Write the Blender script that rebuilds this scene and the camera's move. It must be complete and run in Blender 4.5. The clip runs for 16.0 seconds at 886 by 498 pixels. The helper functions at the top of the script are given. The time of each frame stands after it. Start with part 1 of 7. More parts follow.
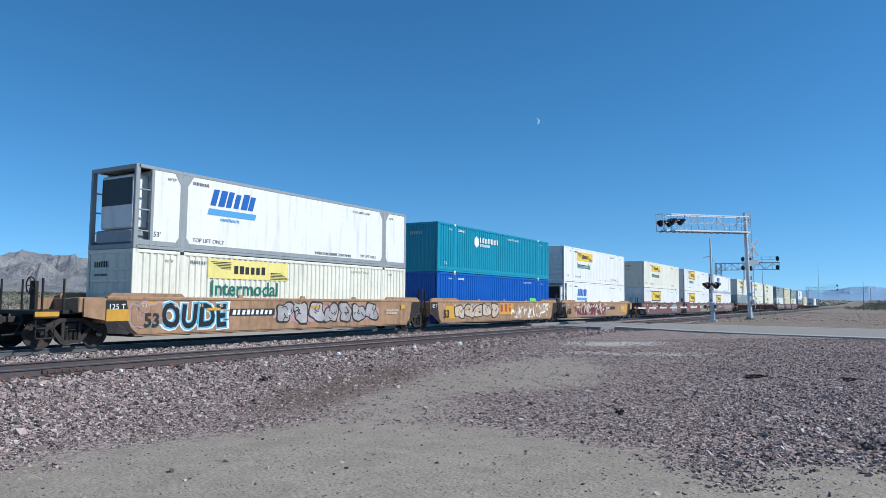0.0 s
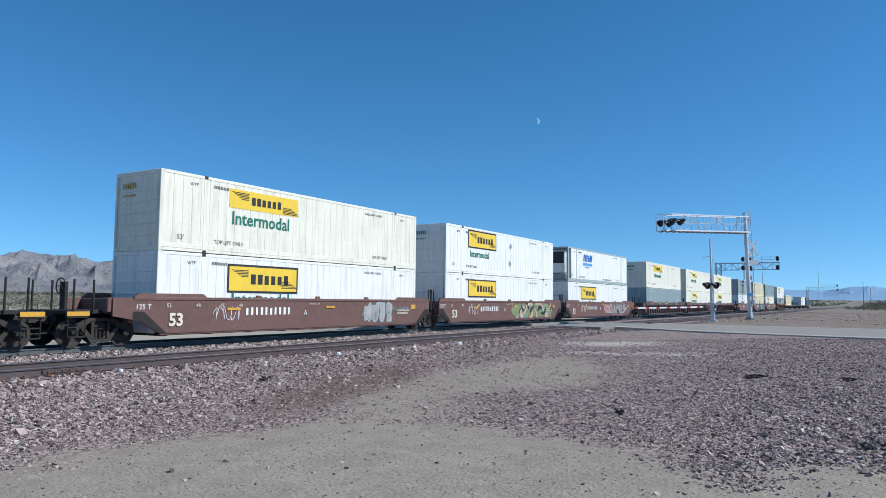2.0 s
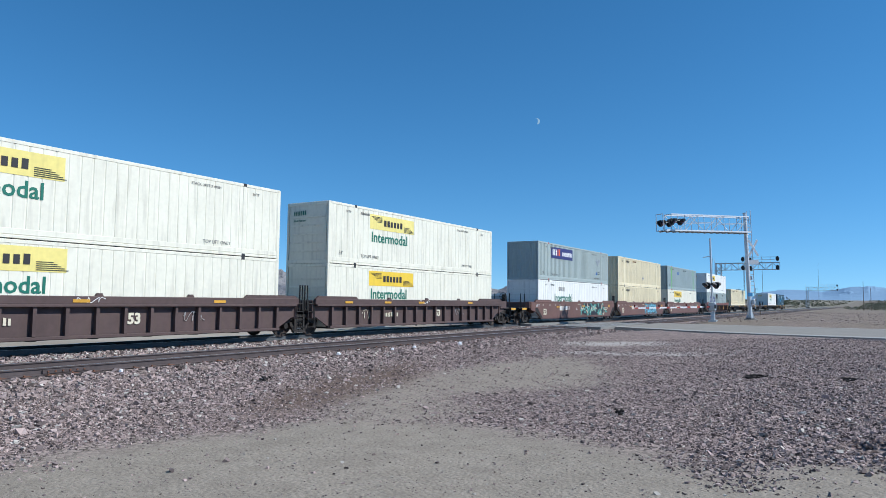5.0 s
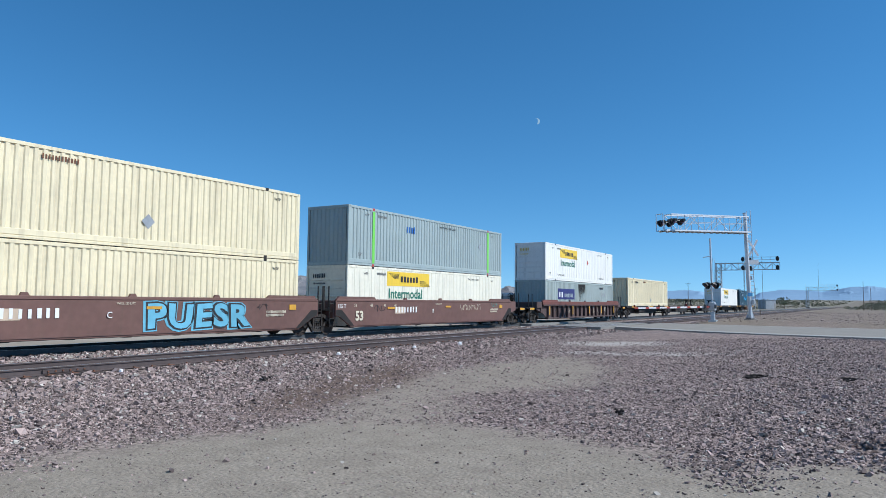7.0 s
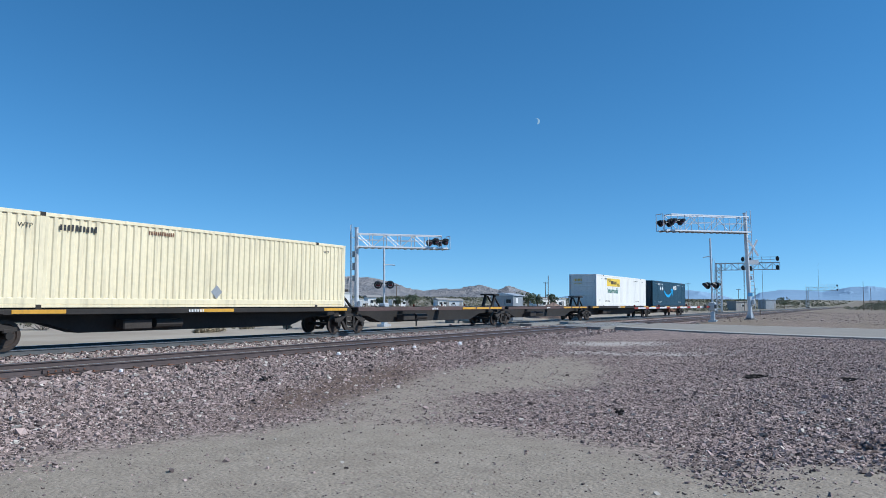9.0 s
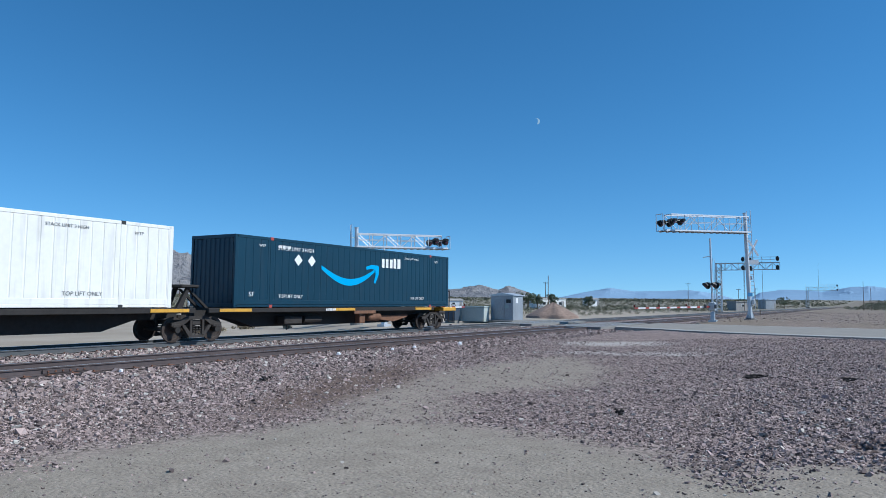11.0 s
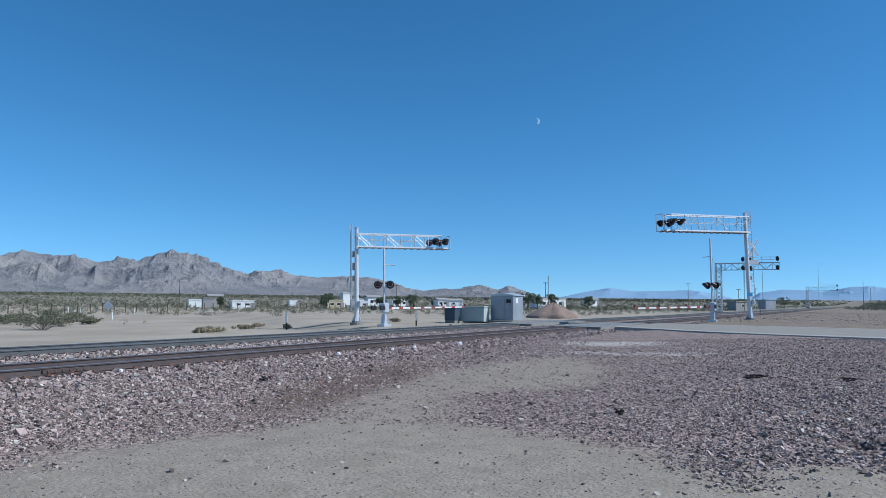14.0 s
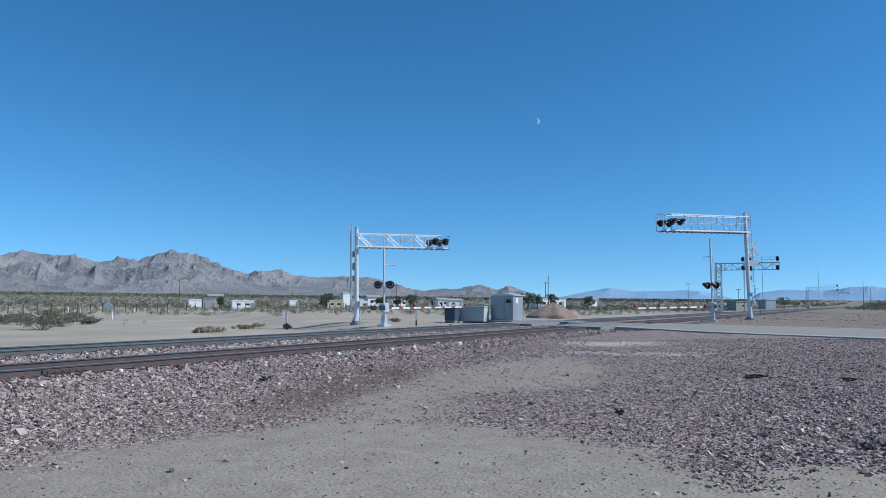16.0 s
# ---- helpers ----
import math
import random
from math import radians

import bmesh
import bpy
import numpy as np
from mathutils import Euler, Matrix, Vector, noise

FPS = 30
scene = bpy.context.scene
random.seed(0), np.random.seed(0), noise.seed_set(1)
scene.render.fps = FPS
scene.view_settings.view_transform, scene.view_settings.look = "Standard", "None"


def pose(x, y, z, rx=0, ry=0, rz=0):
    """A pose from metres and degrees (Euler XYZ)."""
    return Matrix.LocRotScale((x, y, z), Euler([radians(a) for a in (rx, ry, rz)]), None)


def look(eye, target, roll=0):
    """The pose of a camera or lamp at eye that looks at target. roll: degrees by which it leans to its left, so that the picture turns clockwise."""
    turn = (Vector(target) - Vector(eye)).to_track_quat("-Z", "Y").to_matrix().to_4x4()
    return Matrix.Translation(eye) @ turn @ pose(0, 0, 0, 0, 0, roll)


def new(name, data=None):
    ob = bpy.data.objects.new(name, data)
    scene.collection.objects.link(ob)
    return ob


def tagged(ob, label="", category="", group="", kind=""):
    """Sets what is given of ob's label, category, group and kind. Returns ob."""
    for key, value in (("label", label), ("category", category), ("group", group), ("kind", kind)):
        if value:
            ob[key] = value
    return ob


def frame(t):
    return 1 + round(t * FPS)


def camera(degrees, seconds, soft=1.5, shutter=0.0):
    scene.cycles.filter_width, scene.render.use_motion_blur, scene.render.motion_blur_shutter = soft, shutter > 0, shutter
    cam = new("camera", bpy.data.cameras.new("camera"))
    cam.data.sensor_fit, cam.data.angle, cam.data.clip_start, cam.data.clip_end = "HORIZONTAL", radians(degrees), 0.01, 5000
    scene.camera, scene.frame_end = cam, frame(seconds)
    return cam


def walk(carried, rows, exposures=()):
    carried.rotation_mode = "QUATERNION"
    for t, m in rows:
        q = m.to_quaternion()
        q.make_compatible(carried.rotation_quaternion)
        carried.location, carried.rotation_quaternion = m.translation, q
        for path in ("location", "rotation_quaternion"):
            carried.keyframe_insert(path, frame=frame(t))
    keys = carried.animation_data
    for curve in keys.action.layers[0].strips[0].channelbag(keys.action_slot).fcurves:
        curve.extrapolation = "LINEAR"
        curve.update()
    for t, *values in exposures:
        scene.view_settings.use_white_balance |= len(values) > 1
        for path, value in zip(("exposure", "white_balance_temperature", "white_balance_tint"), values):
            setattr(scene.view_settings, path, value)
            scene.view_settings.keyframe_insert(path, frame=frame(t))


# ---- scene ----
# ---- camera: stands still beside the tracks; x runs along the rails, rail tops at z = 0 ----
cam = camera(64.96, 16.0, soft=0.5)
EYE = (0.0, 0.0, 1.6)
VIEW = look(EYE, (8.49108, 5.23043, 2.33768), 0.6)
walk(cam, [(0.0, VIEW), (16.0, VIEW)], exposures=[(0.0, 0.19, 5900, 8), (9.0, 0.19, 5900, 8), (11.5, 0.14, 5750, 7), (16.0, 0.14, 5750, 7)])
SPEED = 30.5
END = 16.0

# ---- sky and sun ----
SUN_TO = Vector((0.27, -0.68, 0.68)).normalized()
world = bpy.data.worlds.new("desert_sky")
scene.world = world
world.use_nodes = True
wn, wl = world.node_tree.nodes, world.node_tree.links
sky = wn.new("ShaderNodeTexSky")
sky.sky_type = "NISHITA"
sky.sun_disc = False
sky.sun_elevation = math.asin(SUN_TO.z)
sky.sun_rotation = math.atan2(SUN_TO.x, SUN_TO.y)
sky.altitude, sky.air_density, sky.dust_density, sky.ozone_density = 2400, 1.0, 0.0, 5.0
vivid = wn.new("ShaderNodeHueSaturation")
vivid.inputs["Saturation"].default_value = 1.17
vivid.inputs["Hue"].default_value = 0.490
aim, lift, unit = wn.new("ShaderNodeTexCoord"), wn.new("ShaderNodeVectorMath"), wn.new("ShaderNodeVectorMath")
lift.operation, unit.operation = "MULTIPLY_ADD", "NORMALIZE"
lift.inputs[1].default_value, lift.inputs[2].default_value = (1.0, 1.0, 0.88), (0.0, 0.0, 0.055)
wl.new(aim.outputs["Generated"], lift.inputs[0])
wl.new(lift.outputs[0], unit.inputs[0])
wl.new(unit.outputs[0], sky.inputs[0])
wl.new(sky.outputs[0], vivid.inputs["Color"])
wl.new(vivid.outputs[0], wn["Background"].inputs[0])
wn["Background"].inputs[1].default_value = 0.112
sun = new("sun", bpy.data.lights.new("sun", "SUN"))
sun.data.energy, sun.data.angle, sun.data.color = 4.35, radians(0.53), (1.0, 0.95, 0.87)
sun.matrix_world = look((0, 0, 60), Vector((0, 0, 60)) - SUN_TO)


# ---- materials ----
MATS = {}


def mat(name, col, rough=0.6, metal=0.0, var=0.18, scale=6.0, bump=0.0, grime=0.0, grime_col=(0.10, 0.075, 0.05), island=0.0, spec=0.4):
    """A painted or natural surface with mottling at two scales and, where wanted, run-down dirt."""
    if name in MATS:
        return MATS[name]
    m = bpy.data.materials.new(name)
    m.use_nodes = True
    n, l = m.node_tree.nodes, m.node_tree.links
    b = n["Principled BSDF"]
    b.inputs["Roughness"].default_value, b.inputs["Metallic"].default_value = rough, metal
    b.inputs["Specular IOR Level"].default_value = spec
    tc, info = n.new("ShaderNodeTexCoord"), n.new("ShaderNodeObjectInfo")
    off = n.new("ShaderNodeVectorMath")
    off.operation = "MULTIPLY_ADD"
    off.inputs[1].default_value = (37, 19, 23)
    l.new(info.outputs["Random"], off.inputs[0])
    l.new(tc.outputs["Object"], off.inputs[2])
    big, fine = n.new("ShaderNodeTexNoise"), n.new("ShaderNodeTexNoise")
    big.inputs["Scale"].default_value, fine.inputs["Scale"].default_value = scale * 0.12, scale
    fine.inputs["Detail"].default_value = 5
    for t in (big, fine):
        l.new(off.outputs[0], t.inputs["Vector"])
    add = n.new("ShaderNodeMath")
    add.operation = "ADD"
    l.new(big.outputs["Fac"], add.inputs[0])
    l.new(fine.outputs["Fac"], add.inputs[1])
    rng = n.new("ShaderNodeMapRange")
    rng.inputs[1].default_value, rng.inputs[2].default_value = 0.65, 1.35
    rng.inputs[3].default_value, rng.inputs[4].default_value = 1 - var, 1 + var
    l.new(add.outputs[0], rng.inputs[0])
    mul = n.new("ShaderNodeVectorMath")
    mul.operation = "SCALE"
    mul.inputs[0].default_value = col
    l.new(rng.outputs[0], mul.inputs["Scale"])
    out = mul.outputs[0]
    if island:
        geo, ir = n.new("ShaderNodeNewGeometry"), n.new("ShaderNodeMapRange")
        ir.inputs[3].default_value, ir.inputs[4].default_value = 1 - island, 1 + island
        l.new(geo.outputs["Random Per Island"], ir.inputs[0])
        s2 = n.new("ShaderNodeVectorMath")
        s2.operation = "SCALE"
        l.new(out, s2.inputs[0])
        l.new(ir.outputs[0], s2.inputs["Scale"])
        out = s2.outputs[0]
    if grime:
        sc, st, gr = n.new("ShaderNodeVectorMath"), n.new("ShaderNodeTexNoise"), n.new("ShaderNodeMapRange")
        sc.operation = "MULTIPLY"
        sc.inputs[1].default_value = (3.2, 3.2, 0.28)
        l.new(off.outputs[0], sc.inputs[0])
        l.new(sc.outputs[0], st.inputs["Vector"])
        st.inputs["Scale"].default_value, st.inputs["Detail"].default_value = 1.6, 6
        gr.inputs[1].default_value, gr.inputs[2].default_value, gr.inputs[3].default_value, gr.inputs[4].default_value = 0.52, 0.80, 0, grime
        l.new(st.outputs["Fac"], gr.inputs[0])
        mx = n.new("ShaderNodeMix")
        mx.data_type = "RGBA"
        l.new(gr.outputs[0], mx.inputs["Factor"])
        l.new(out, mx.inputs["A"])
        mx.inputs["B"].default_value = (*grime_col, 1)
        out = mx.outputs["Result"]
    l.new(out, b.inputs["Base Color"])
    if bump:
        bp = n.new("ShaderNodeBump")
        bp.inputs["Strength"].default_value, bp.inputs["Distance"].default_value = min(1, bump * 20), bump
        l.new(fine.outputs["Fac"], bp.inputs["Height"])
        l.new(bp.outputs[0], b.inputs["Normal"])
    MATS[name] = m
    return m


WHITE = mat("white_container_paint", (0.80, 0.79, 0.74), 0.45, grime=0.26, var=0.05)
CREAM = mat("cream_container_paint", (0.78, 0.75, 0.62), 0.5, grime=0.30, var=0.07)
BUFF = mat("buff_container_paint", (0.78, 0.69, 0.47), 0.5, grime=0.35, var=0.08)
PALE_GREY = mat("pale_grey_container_paint", (0.37, 0.425, 0.405), 0.45, grime=0.25, var=0.07)
COOL_GREY = mat("blue_grey_container_paint", (0.34, 0.41, 0.41), 0.45, grime=0.2, var=0.07)
TEAL = mat("teal_container_paint", (0.014, 0.26, 0.37), 0.4, grime=0.15, var=0.08)
BLUE = mat("blue_container_paint", (0.005, 0.095, 0.43), 0.4, grime=0.15, var=0.08)
NAVY = mat("dark_navy_container_paint", (0.004, 0.034, 0.060), 0.4, grime=0.1, grime_col=(0.1, 0.09, 0.08), var=0.1)
FRAME_GREY = mat("grey_frame_paint", (0.30, 0.32, 0.32), 0.45, grime=0.25, var=0.08)
SEAL = mat("dark_joint_rubber", (0.03, 0.03, 0.03), 0.8)
TAN_CAR = mat("faded_tan_car_paint", (0.36, 0.215, 0.120), 0.65, grime=0.7, var=0.28, scale=4)
BROWN_CAR = mat("red_brown_car_paint", (0.150, 0.080, 0.066), 0.6, grime=0.3, var=0.16, scale=4)
MAROON_CAR = mat("maroon_car_paint", (0.092, 0.060, 0.056), 0.7, grime=0.35, var=0.2, scale=4)
CAR_RED = mat("faded_red_chord_paint", (0.16, 0.058, 0.048), 0.7, grime=0.4, var=0.18)
BLACK_STEEL = mat("black_underframe_steel", (0.022, 0.019, 0.017), 0.7, var=0.35, scale=9)
TRUCK_STEEL = mat("dusty_truck_steel", (0.036, 0.030, 0.026), 0.75, var=0.35, scale=14)
WHEEL_STEEL = mat("rusty_wheel_steel", (0.05, 0.037, 0.03), 0.6, 0.2, var=0.3, scale=14)
TREAD = mat("worn_bright_tread", (0.42, 0.40, 0.38), 0.3, 0.9, var=0.1)
AMBER = mat("amber_yellow_paint", (0.62, 0.33, 0.04), 0.5, grime=0.35, var=0.12)
GALV = mat("galvanised_steel", (0.56, 0.58, 0.60), 0.42, 0.45, var=0.12, scale=8)
DULL_GALV = mat("dull_galvanised_steel", (0.34, 0.36, 0.38), 0.5, 0.4, var=0.15, scale=8)
SILVER = mat("silver_painted_steel", (0.62, 0.64, 0.66), 0.45, 0.25, var=0.1, scale=8)
BLACK_PAINT = mat("black_signal_paint", (0.02, 0.021, 0.024), 0.45, var=0.2)
LENS = mat("dark_red_lens", (0.10, 0.012, 0.012), 0.15, var=0.1, spec=0.6)
SIGN_WHITE = mat("sign_white", (0.80, 0.80, 0.80), 0.5, var=0.05)
RED_BAND = mat("red_reflective_band", (0.40, 0.065, 0.05), 0.45, var=0.08)
RAIL_STEEL = mat("rusty_rail_steel", (0.085, 0.066, 0.064), 0.7, 0.1, var=0.25, scale=12, bump=0.002)
MAIN_RAIL = mat("grey_main_line_rail_steel", (0.095, 0.098, 0.100), 0.6, 0.1, var=0.2, scale=12, bump=0.002)
RAIL_TOP = mat("polished_rail_head", (0.50, 0.50, 0.52), 0.28, 0.9, var=0.08)
TIE_WOOD = mat("weathered_tie_wood", (0.085, 0.064, 0.056), 0.85, var=0.35, scale=12, bump=0.004)
SPIKE_IRON = mat("rusted_fastening_iron", (0.16, 0.07, 0.04), 0.8, var=0.3)
RUST = mat("orange_brown_rusted_steel", (0.17, 0.085, 0.05), 0.85, var=0.35, scale=6, grime=0.4)
STONE = mat("pinkish_ballast_stone", (0.272, 0.211, 0.194), 0.9, var=0.2, scale=25, island=0.72)
PALE_STONE = mat("pale_quartz_stone", (0.45, 0.41, 0.365), 0.8, var=0.1, scale=20, island=0.3)
ROAD_MAT = mat("sun_bleached_asphalt", (0.255, 0.235, 0.205), 0.9, var=0.12, scale=9, bump=0.004, grime=0.0)
PANEL_MAT = mat("crossing_panel_concrete", (0.22, 0.215, 0.20), 0.85, var=0.15, scale=8, bump=0.003)
LEAF = mat("dusty_creosote_leaf", (0.150, 0.150, 0.100), 0.75, var=0.2, island=0.35)
DRY = mat("dry_straw_stalks", (0.30, 0.25, 0.17), 0.85, var=0.2, island=0.3)
BARK = mat("dry_grey_bark", (0.14, 0.11, 0.085), 0.9, var=0.25, scale=16)
TREE_LEAF = mat("dark_desert_tree_leaf", (0.10, 0.125, 0.075), 0.7, var=0.2, island=0.35)
DARK_WOOD = mat("charred_dark_twigs", (0.035, 0.030, 0.027), 0.9, var=0.3, scale=20)
POLE_WOOD = mat("old_pole_wood", (0.12, 0.085, 0.06), 0.9, var=0.25, scale=10)
HOUSE_WHITE = mat("white_siding", (0.78, 0.78, 0.76), 0.6, var=0.06)
HOUSE_TAN = mat("tan_stucco", (0.52, 0.43, 0.30), 0.8, var=0.1)
ROOF_GREY = mat("grey_roofing", (0.30, 0.29, 0.28), 0.8, var=0.15)
GLASS_DARK = mat("dark_window_glass", (0.03, 0.035, 0.04), 0.1, var=0.1, spec=0.6)
DIRT_PILE = mat("heaped_red_gravel", (0.27, 0.195, 0.155), 0.95, var=0.3, scale=5, bump=0.05)
VAULT = mat("grey_green_vault_paint", (0.40, 0.45, 0.43), 0.6, var=0.08)
VAULT_DARK = mat("dark_slate_cabinet_paint", (0.05, 0.07, 0.10), 0.55, var=0.1)
YELLOW = mat("yellow_logo_panel", (0.80, 0.55, 0.05), 0.45, grime=0.12, var=0.05)
FADED_YELLOW = mat("sun_faded_yellow_panel", (0.80, 0.68, 0.22), 0.5, grime=0.15, var=0.08)
INK = mat("black_lettering", (0.03, 0.03, 0.032), 0.55, var=0.1)
FADED_INK = mat("sun_faded_grey_lettering", (0.17, 0.175, 0.17), 0.6, var=0.25, scale=20)
GREEN = mat("green_lettering", (0.02, 0.16, 0.11), 0.5, var=0.08)
LOGO_BLUE = mat("mid_blue_lettering", (0.02, 0.12, 0.42), 0.5, var=0.08)
SKY_BAR = mat("light_blue_stripe", (0.10, 0.34, 0.62), 0.5, var=0.08)
VIOLET = mat("deep_violet_logo_panel", (0.035, 0.038, 0.15), 0.5, var=0.06)
ORANGE = mat("orange_red_lettering", (0.75, 0.13, 0.03), 0.5, var=0.06)
CYAN = mat("bright_cyan_logo", (0.01, 0.36, 0.72), 0.45, var=0.05)
LIME = mat("lime_green_stripe", (0.20, 0.62, 0.10), 0.5, var=0.06)
LETTER_WHITE = mat("white_lettering", (0.78, 0.78, 0.76), 0.5, var=0.06)
LETTER_CREAM = mat("worn_cream_lettering", (0.66, 0.60, 0.46), 0.6, var=0.12)
G_PINK = mat("dusty_pink_spray", (0.42, 0.27, 0.26), 0.6, var=0.2, scale=3)
G_SILVER = mat("silver_grey_spray", (0.36, 0.34, 0.33), 0.55, var=0.3, scale=3)
G_TEAL = mat("teal_spray", (0.10, 0.30, 0.26), 0.6, var=0.3, scale=3)
G_OLIVE = mat("olive_green_spray", (0.22, 0.25, 0.12), 0.6, var=0.3, scale=3)
G_ROSE = mat("faded_rose_spray", (0.46, 0.31, 0.25), 0.6, var=0.2, scale=3)
G_MINT = mat("pale_mint_spray", (0.22, 0.42, 0.36), 0.6, var=0.25, scale=3)
G_SKY = mat("sky_blue_spray", (0.15, 0.42, 0.56), 0.6, var=0.2, scale=3)
G_TAN = mat("pale_buff_spray", (0.55, 0.43, 0.32), 0.6, var=0.2, scale=3)
G_MAROON = mat("maroon_spray", (0.15, 0.035, 0.045), 0.6, var=0.25, scale=3)


# ---- mesh tools ----
class Build:
    """Collects boxes, rods, prisms and sheets into one mesh."""

    def __init__(self):
        self.v, self.f = [], []

    def add(self, verts, faces):
        o = len(self.v)
        self.v += [tuple(p) for p in verts]
        self.f += [tuple(i + o for i in q) for q in faces]
        return self

    def box(self, x0, x1, y0, y1, z0, z1, c=0.0):
        if c <= 0:
            v = [(x, y, z) for x in (x0, x1) for y in (y0, y1) for z in (z0, z1)]
            return self.add(v, [(0, 1, 3, 2), (4, 6, 7, 5), (0, 4, 5, 1), (2, 3, 7, 6), (0, 2, 6, 4), (1, 5, 7, 3)])
        a, v = [(x0, x1), (y0, y1), (z0, z1)], []
        for i in range(8):
            s = ((i >> 2) & 1, (i >> 1) & 1, i & 1)
            p = [a[k][s[k]] for k in range(3)]
            q = [p[k] + (c if s[k] == 0 else -c) for k in range(3)]
            v += [(p[0], q[1], q[2]), (q[0], p[1], q[2]), (q[0], q[1], p[2])]
        f = []
        for k in range(3):
            j, m = [t for t in range(3) if t != k]
            for s in (0, 1):
                ring = []
                for u, w in ((0, 0), (1, 0), (1, 1), (0, 1)):
                    t = [0, 0, 0]
                    t[k], t[j], t[m] = s, u, w
                    ring.append((t[0] * 4 + t[1] * 2 + t[2]) * 3 + k)
                f.append(tuple(ring))
            for u in (0, 1):
                for w in (0, 1):
                    t = [0, 0, 0]
                    t[j], t[m] = u, w
                    i0 = t[0] * 4 + t[1] * 2 + t[2]
                    t[k] = 1
                    i1 = t[0] * 4 + t[1] * 2 + t[2]
                    f.append((i0 * 3 + j, i1 * 3 + j, i1 * 3 + m, i0 * 3 + m))
        f += [(i * 3, i * 3 + 1, i * 3 + 2) for i in range(8)]
        return self.add(v, f)

    def rod(self, p0, p1, r, n=8, r1=None):
        p0, p1 = Vector(p0), Vector(p1)
        r1 = r if r1 is None else r1
        d = (p1 - p0).normalized()
        a = d.orthogonal().normalized()
        b = d.cross(a)
        v = []
        for p, q in ((p0, r), (p1, r1)):
            v += [p + q * (math.cos(2 * math.pi * i / n) * a + math.sin(2 * math.pi * i / n) * b) for i in range(n)]
        f = [(i, (i + 1) % n, n + (i + 1) % n, n + i) for i in range(n)] + [tuple(range(n))[::-1], tuple(range(n, 2 * n))]
        return self.add(v, f)

    def beam(self, p0, p1, w):
        return self.rod(p0, p1, w * 0.7071, 4)

    def prism(self, poly, a0, a1, axis="y"):
        """poly: points of the cross-section; for axis y they are (x, z), for x (y, z), for z (x, y)."""
        n, v = len(poly), []
        for a in (a0, a1):
            for p, q in poly:
                v.append((p, a, q) if axis == "y" else (a, p, q) if axis == "x" else (p, q, a))
        f = [(i, (i + 1) % n, n + (i + 1) % n, n + i) for i in range(n)] + [tuple(range(n))[::-1], tuple(range(n, 2 * n))]
        return self.add(v, f)

    def spin(self, profile, c, axis="y", n=20):
        """profile: (radius, offset along the axis); a closed lathe round c."""
        v, f, m = [], [], len(profile)
        for i in range(n):
            a = 2 * math.pi * i / n
            for r, o in profile:
                s, t = r * math.cos(a), r * math.sin(a)
                v.append((c[0] + s, c[1] + o, c[2] + t) if axis == "y" else (c[0] + o, c[1] + s, c[2] + t) if axis == "x" else (c[0] + s, c[1] + t, c[2] + o))
        for i in range(n):
            for k in range(m - 1):
                f.append((i * m + k, ((i + 1) % n) * m + k, ((i + 1) % n) * m + k + 1, i * m + k + 1))
        return self.add(v, f)

    def mesh(self, name, material, smooth=False):
        me = bpy.data.meshes.new(name)
        me.from_pydata(self.v, [], self.f)
        bm = bmesh.new()
        bm.from_mesh(me)
        bmesh.ops.recalc_face_normals(bm, faces=bm.faces)
        bm.to_mesh(me)
        bm.free()
        if smooth:
            me.shade_smooth()
            me.set_sharp_from_angle(angle=radians(35))
        me.materials.append(material)
        return me


KEPT = {}


def part(name, build, material, parent=None, label="", key=None, smooth=False):
    """One mesh object under a thing or a part; the same key shares the mesh."""
    k = (key, name, material.name) if key is not None else None
    if k is not None and k in KEPT:
        me = KEPT[k]
    else:
        b = build() if callable(build) else build
        me = b.mesh(name, material, smooth)
        if k is not None:
            KEPT[k] = me
    ob = new(name, me)
    ob.parent = parent
    if label:
        ob["label"] = label
    return ob


def thing(name, label, category, m=None, group="", kind=""):
    e = new(name)
    e.empty_display_size = 0.3
    if m is not None:
        e.matrix_world = m
    return tagged(e, label, category, group, kind)


def sheet(name, verts, faces, material, kind="structure", label="", category=""):
    """A large mesh from arrays."""
    me = bpy.data.meshes.new(name)
    verts, faces = np.asarray(verts, dtype=np.float32), np.asarray(faces, dtype=np.int32)
    me.vertices.add(len(verts))
    me.vertices.foreach_set("co", verts.ravel())
    k = faces.shape[1]
    me.loops.add(faces.size)
    me.loops.foreach_set("vertex_index", faces.ravel())
    me.polygons.add(len(faces))
    me.polygons.foreach_set("loop_start", np.arange(0, faces.size, k, dtype=np.int32))
    me.update(calc_edges=True)
    me.shade_flat()
    me.materials.append(material)
    return tagged(new(name, me), label, category, "", kind)


TEXTS = {}


def letters(text, size, material, parent, at, name="lettering", align="LEFT", label="", bold=0.0, face="-y"):
    """Raised lettering in the built-in font on a side face; at: its lower left corner."""
    k = (text, size, material.name, align, bold)
    if k not in TEXTS:
        cu = bpy.data.curves.new("lettering", "FONT")
        cu.body, cu.size, cu.extrude, cu.align_x, cu.offset, cu.resolution_u = text, size, 0.002, align, bold, 2
        tmp = bpy.data.objects.new("lettering", cu)
        me = bpy.data.meshes.new_from_object(tmp)
        bpy.data.objects.remove(tmp)
        me.materials.clear()
        me.materials.append(material)
        TEXTS[k] = me
    ob = new(name, TEXTS[k])
    ob.parent = parent
    ob.matrix_basis = pose(*at, 90, 0, 0 if face == "-y" else -90)
    if label:
        ob["label"] = label
    return ob


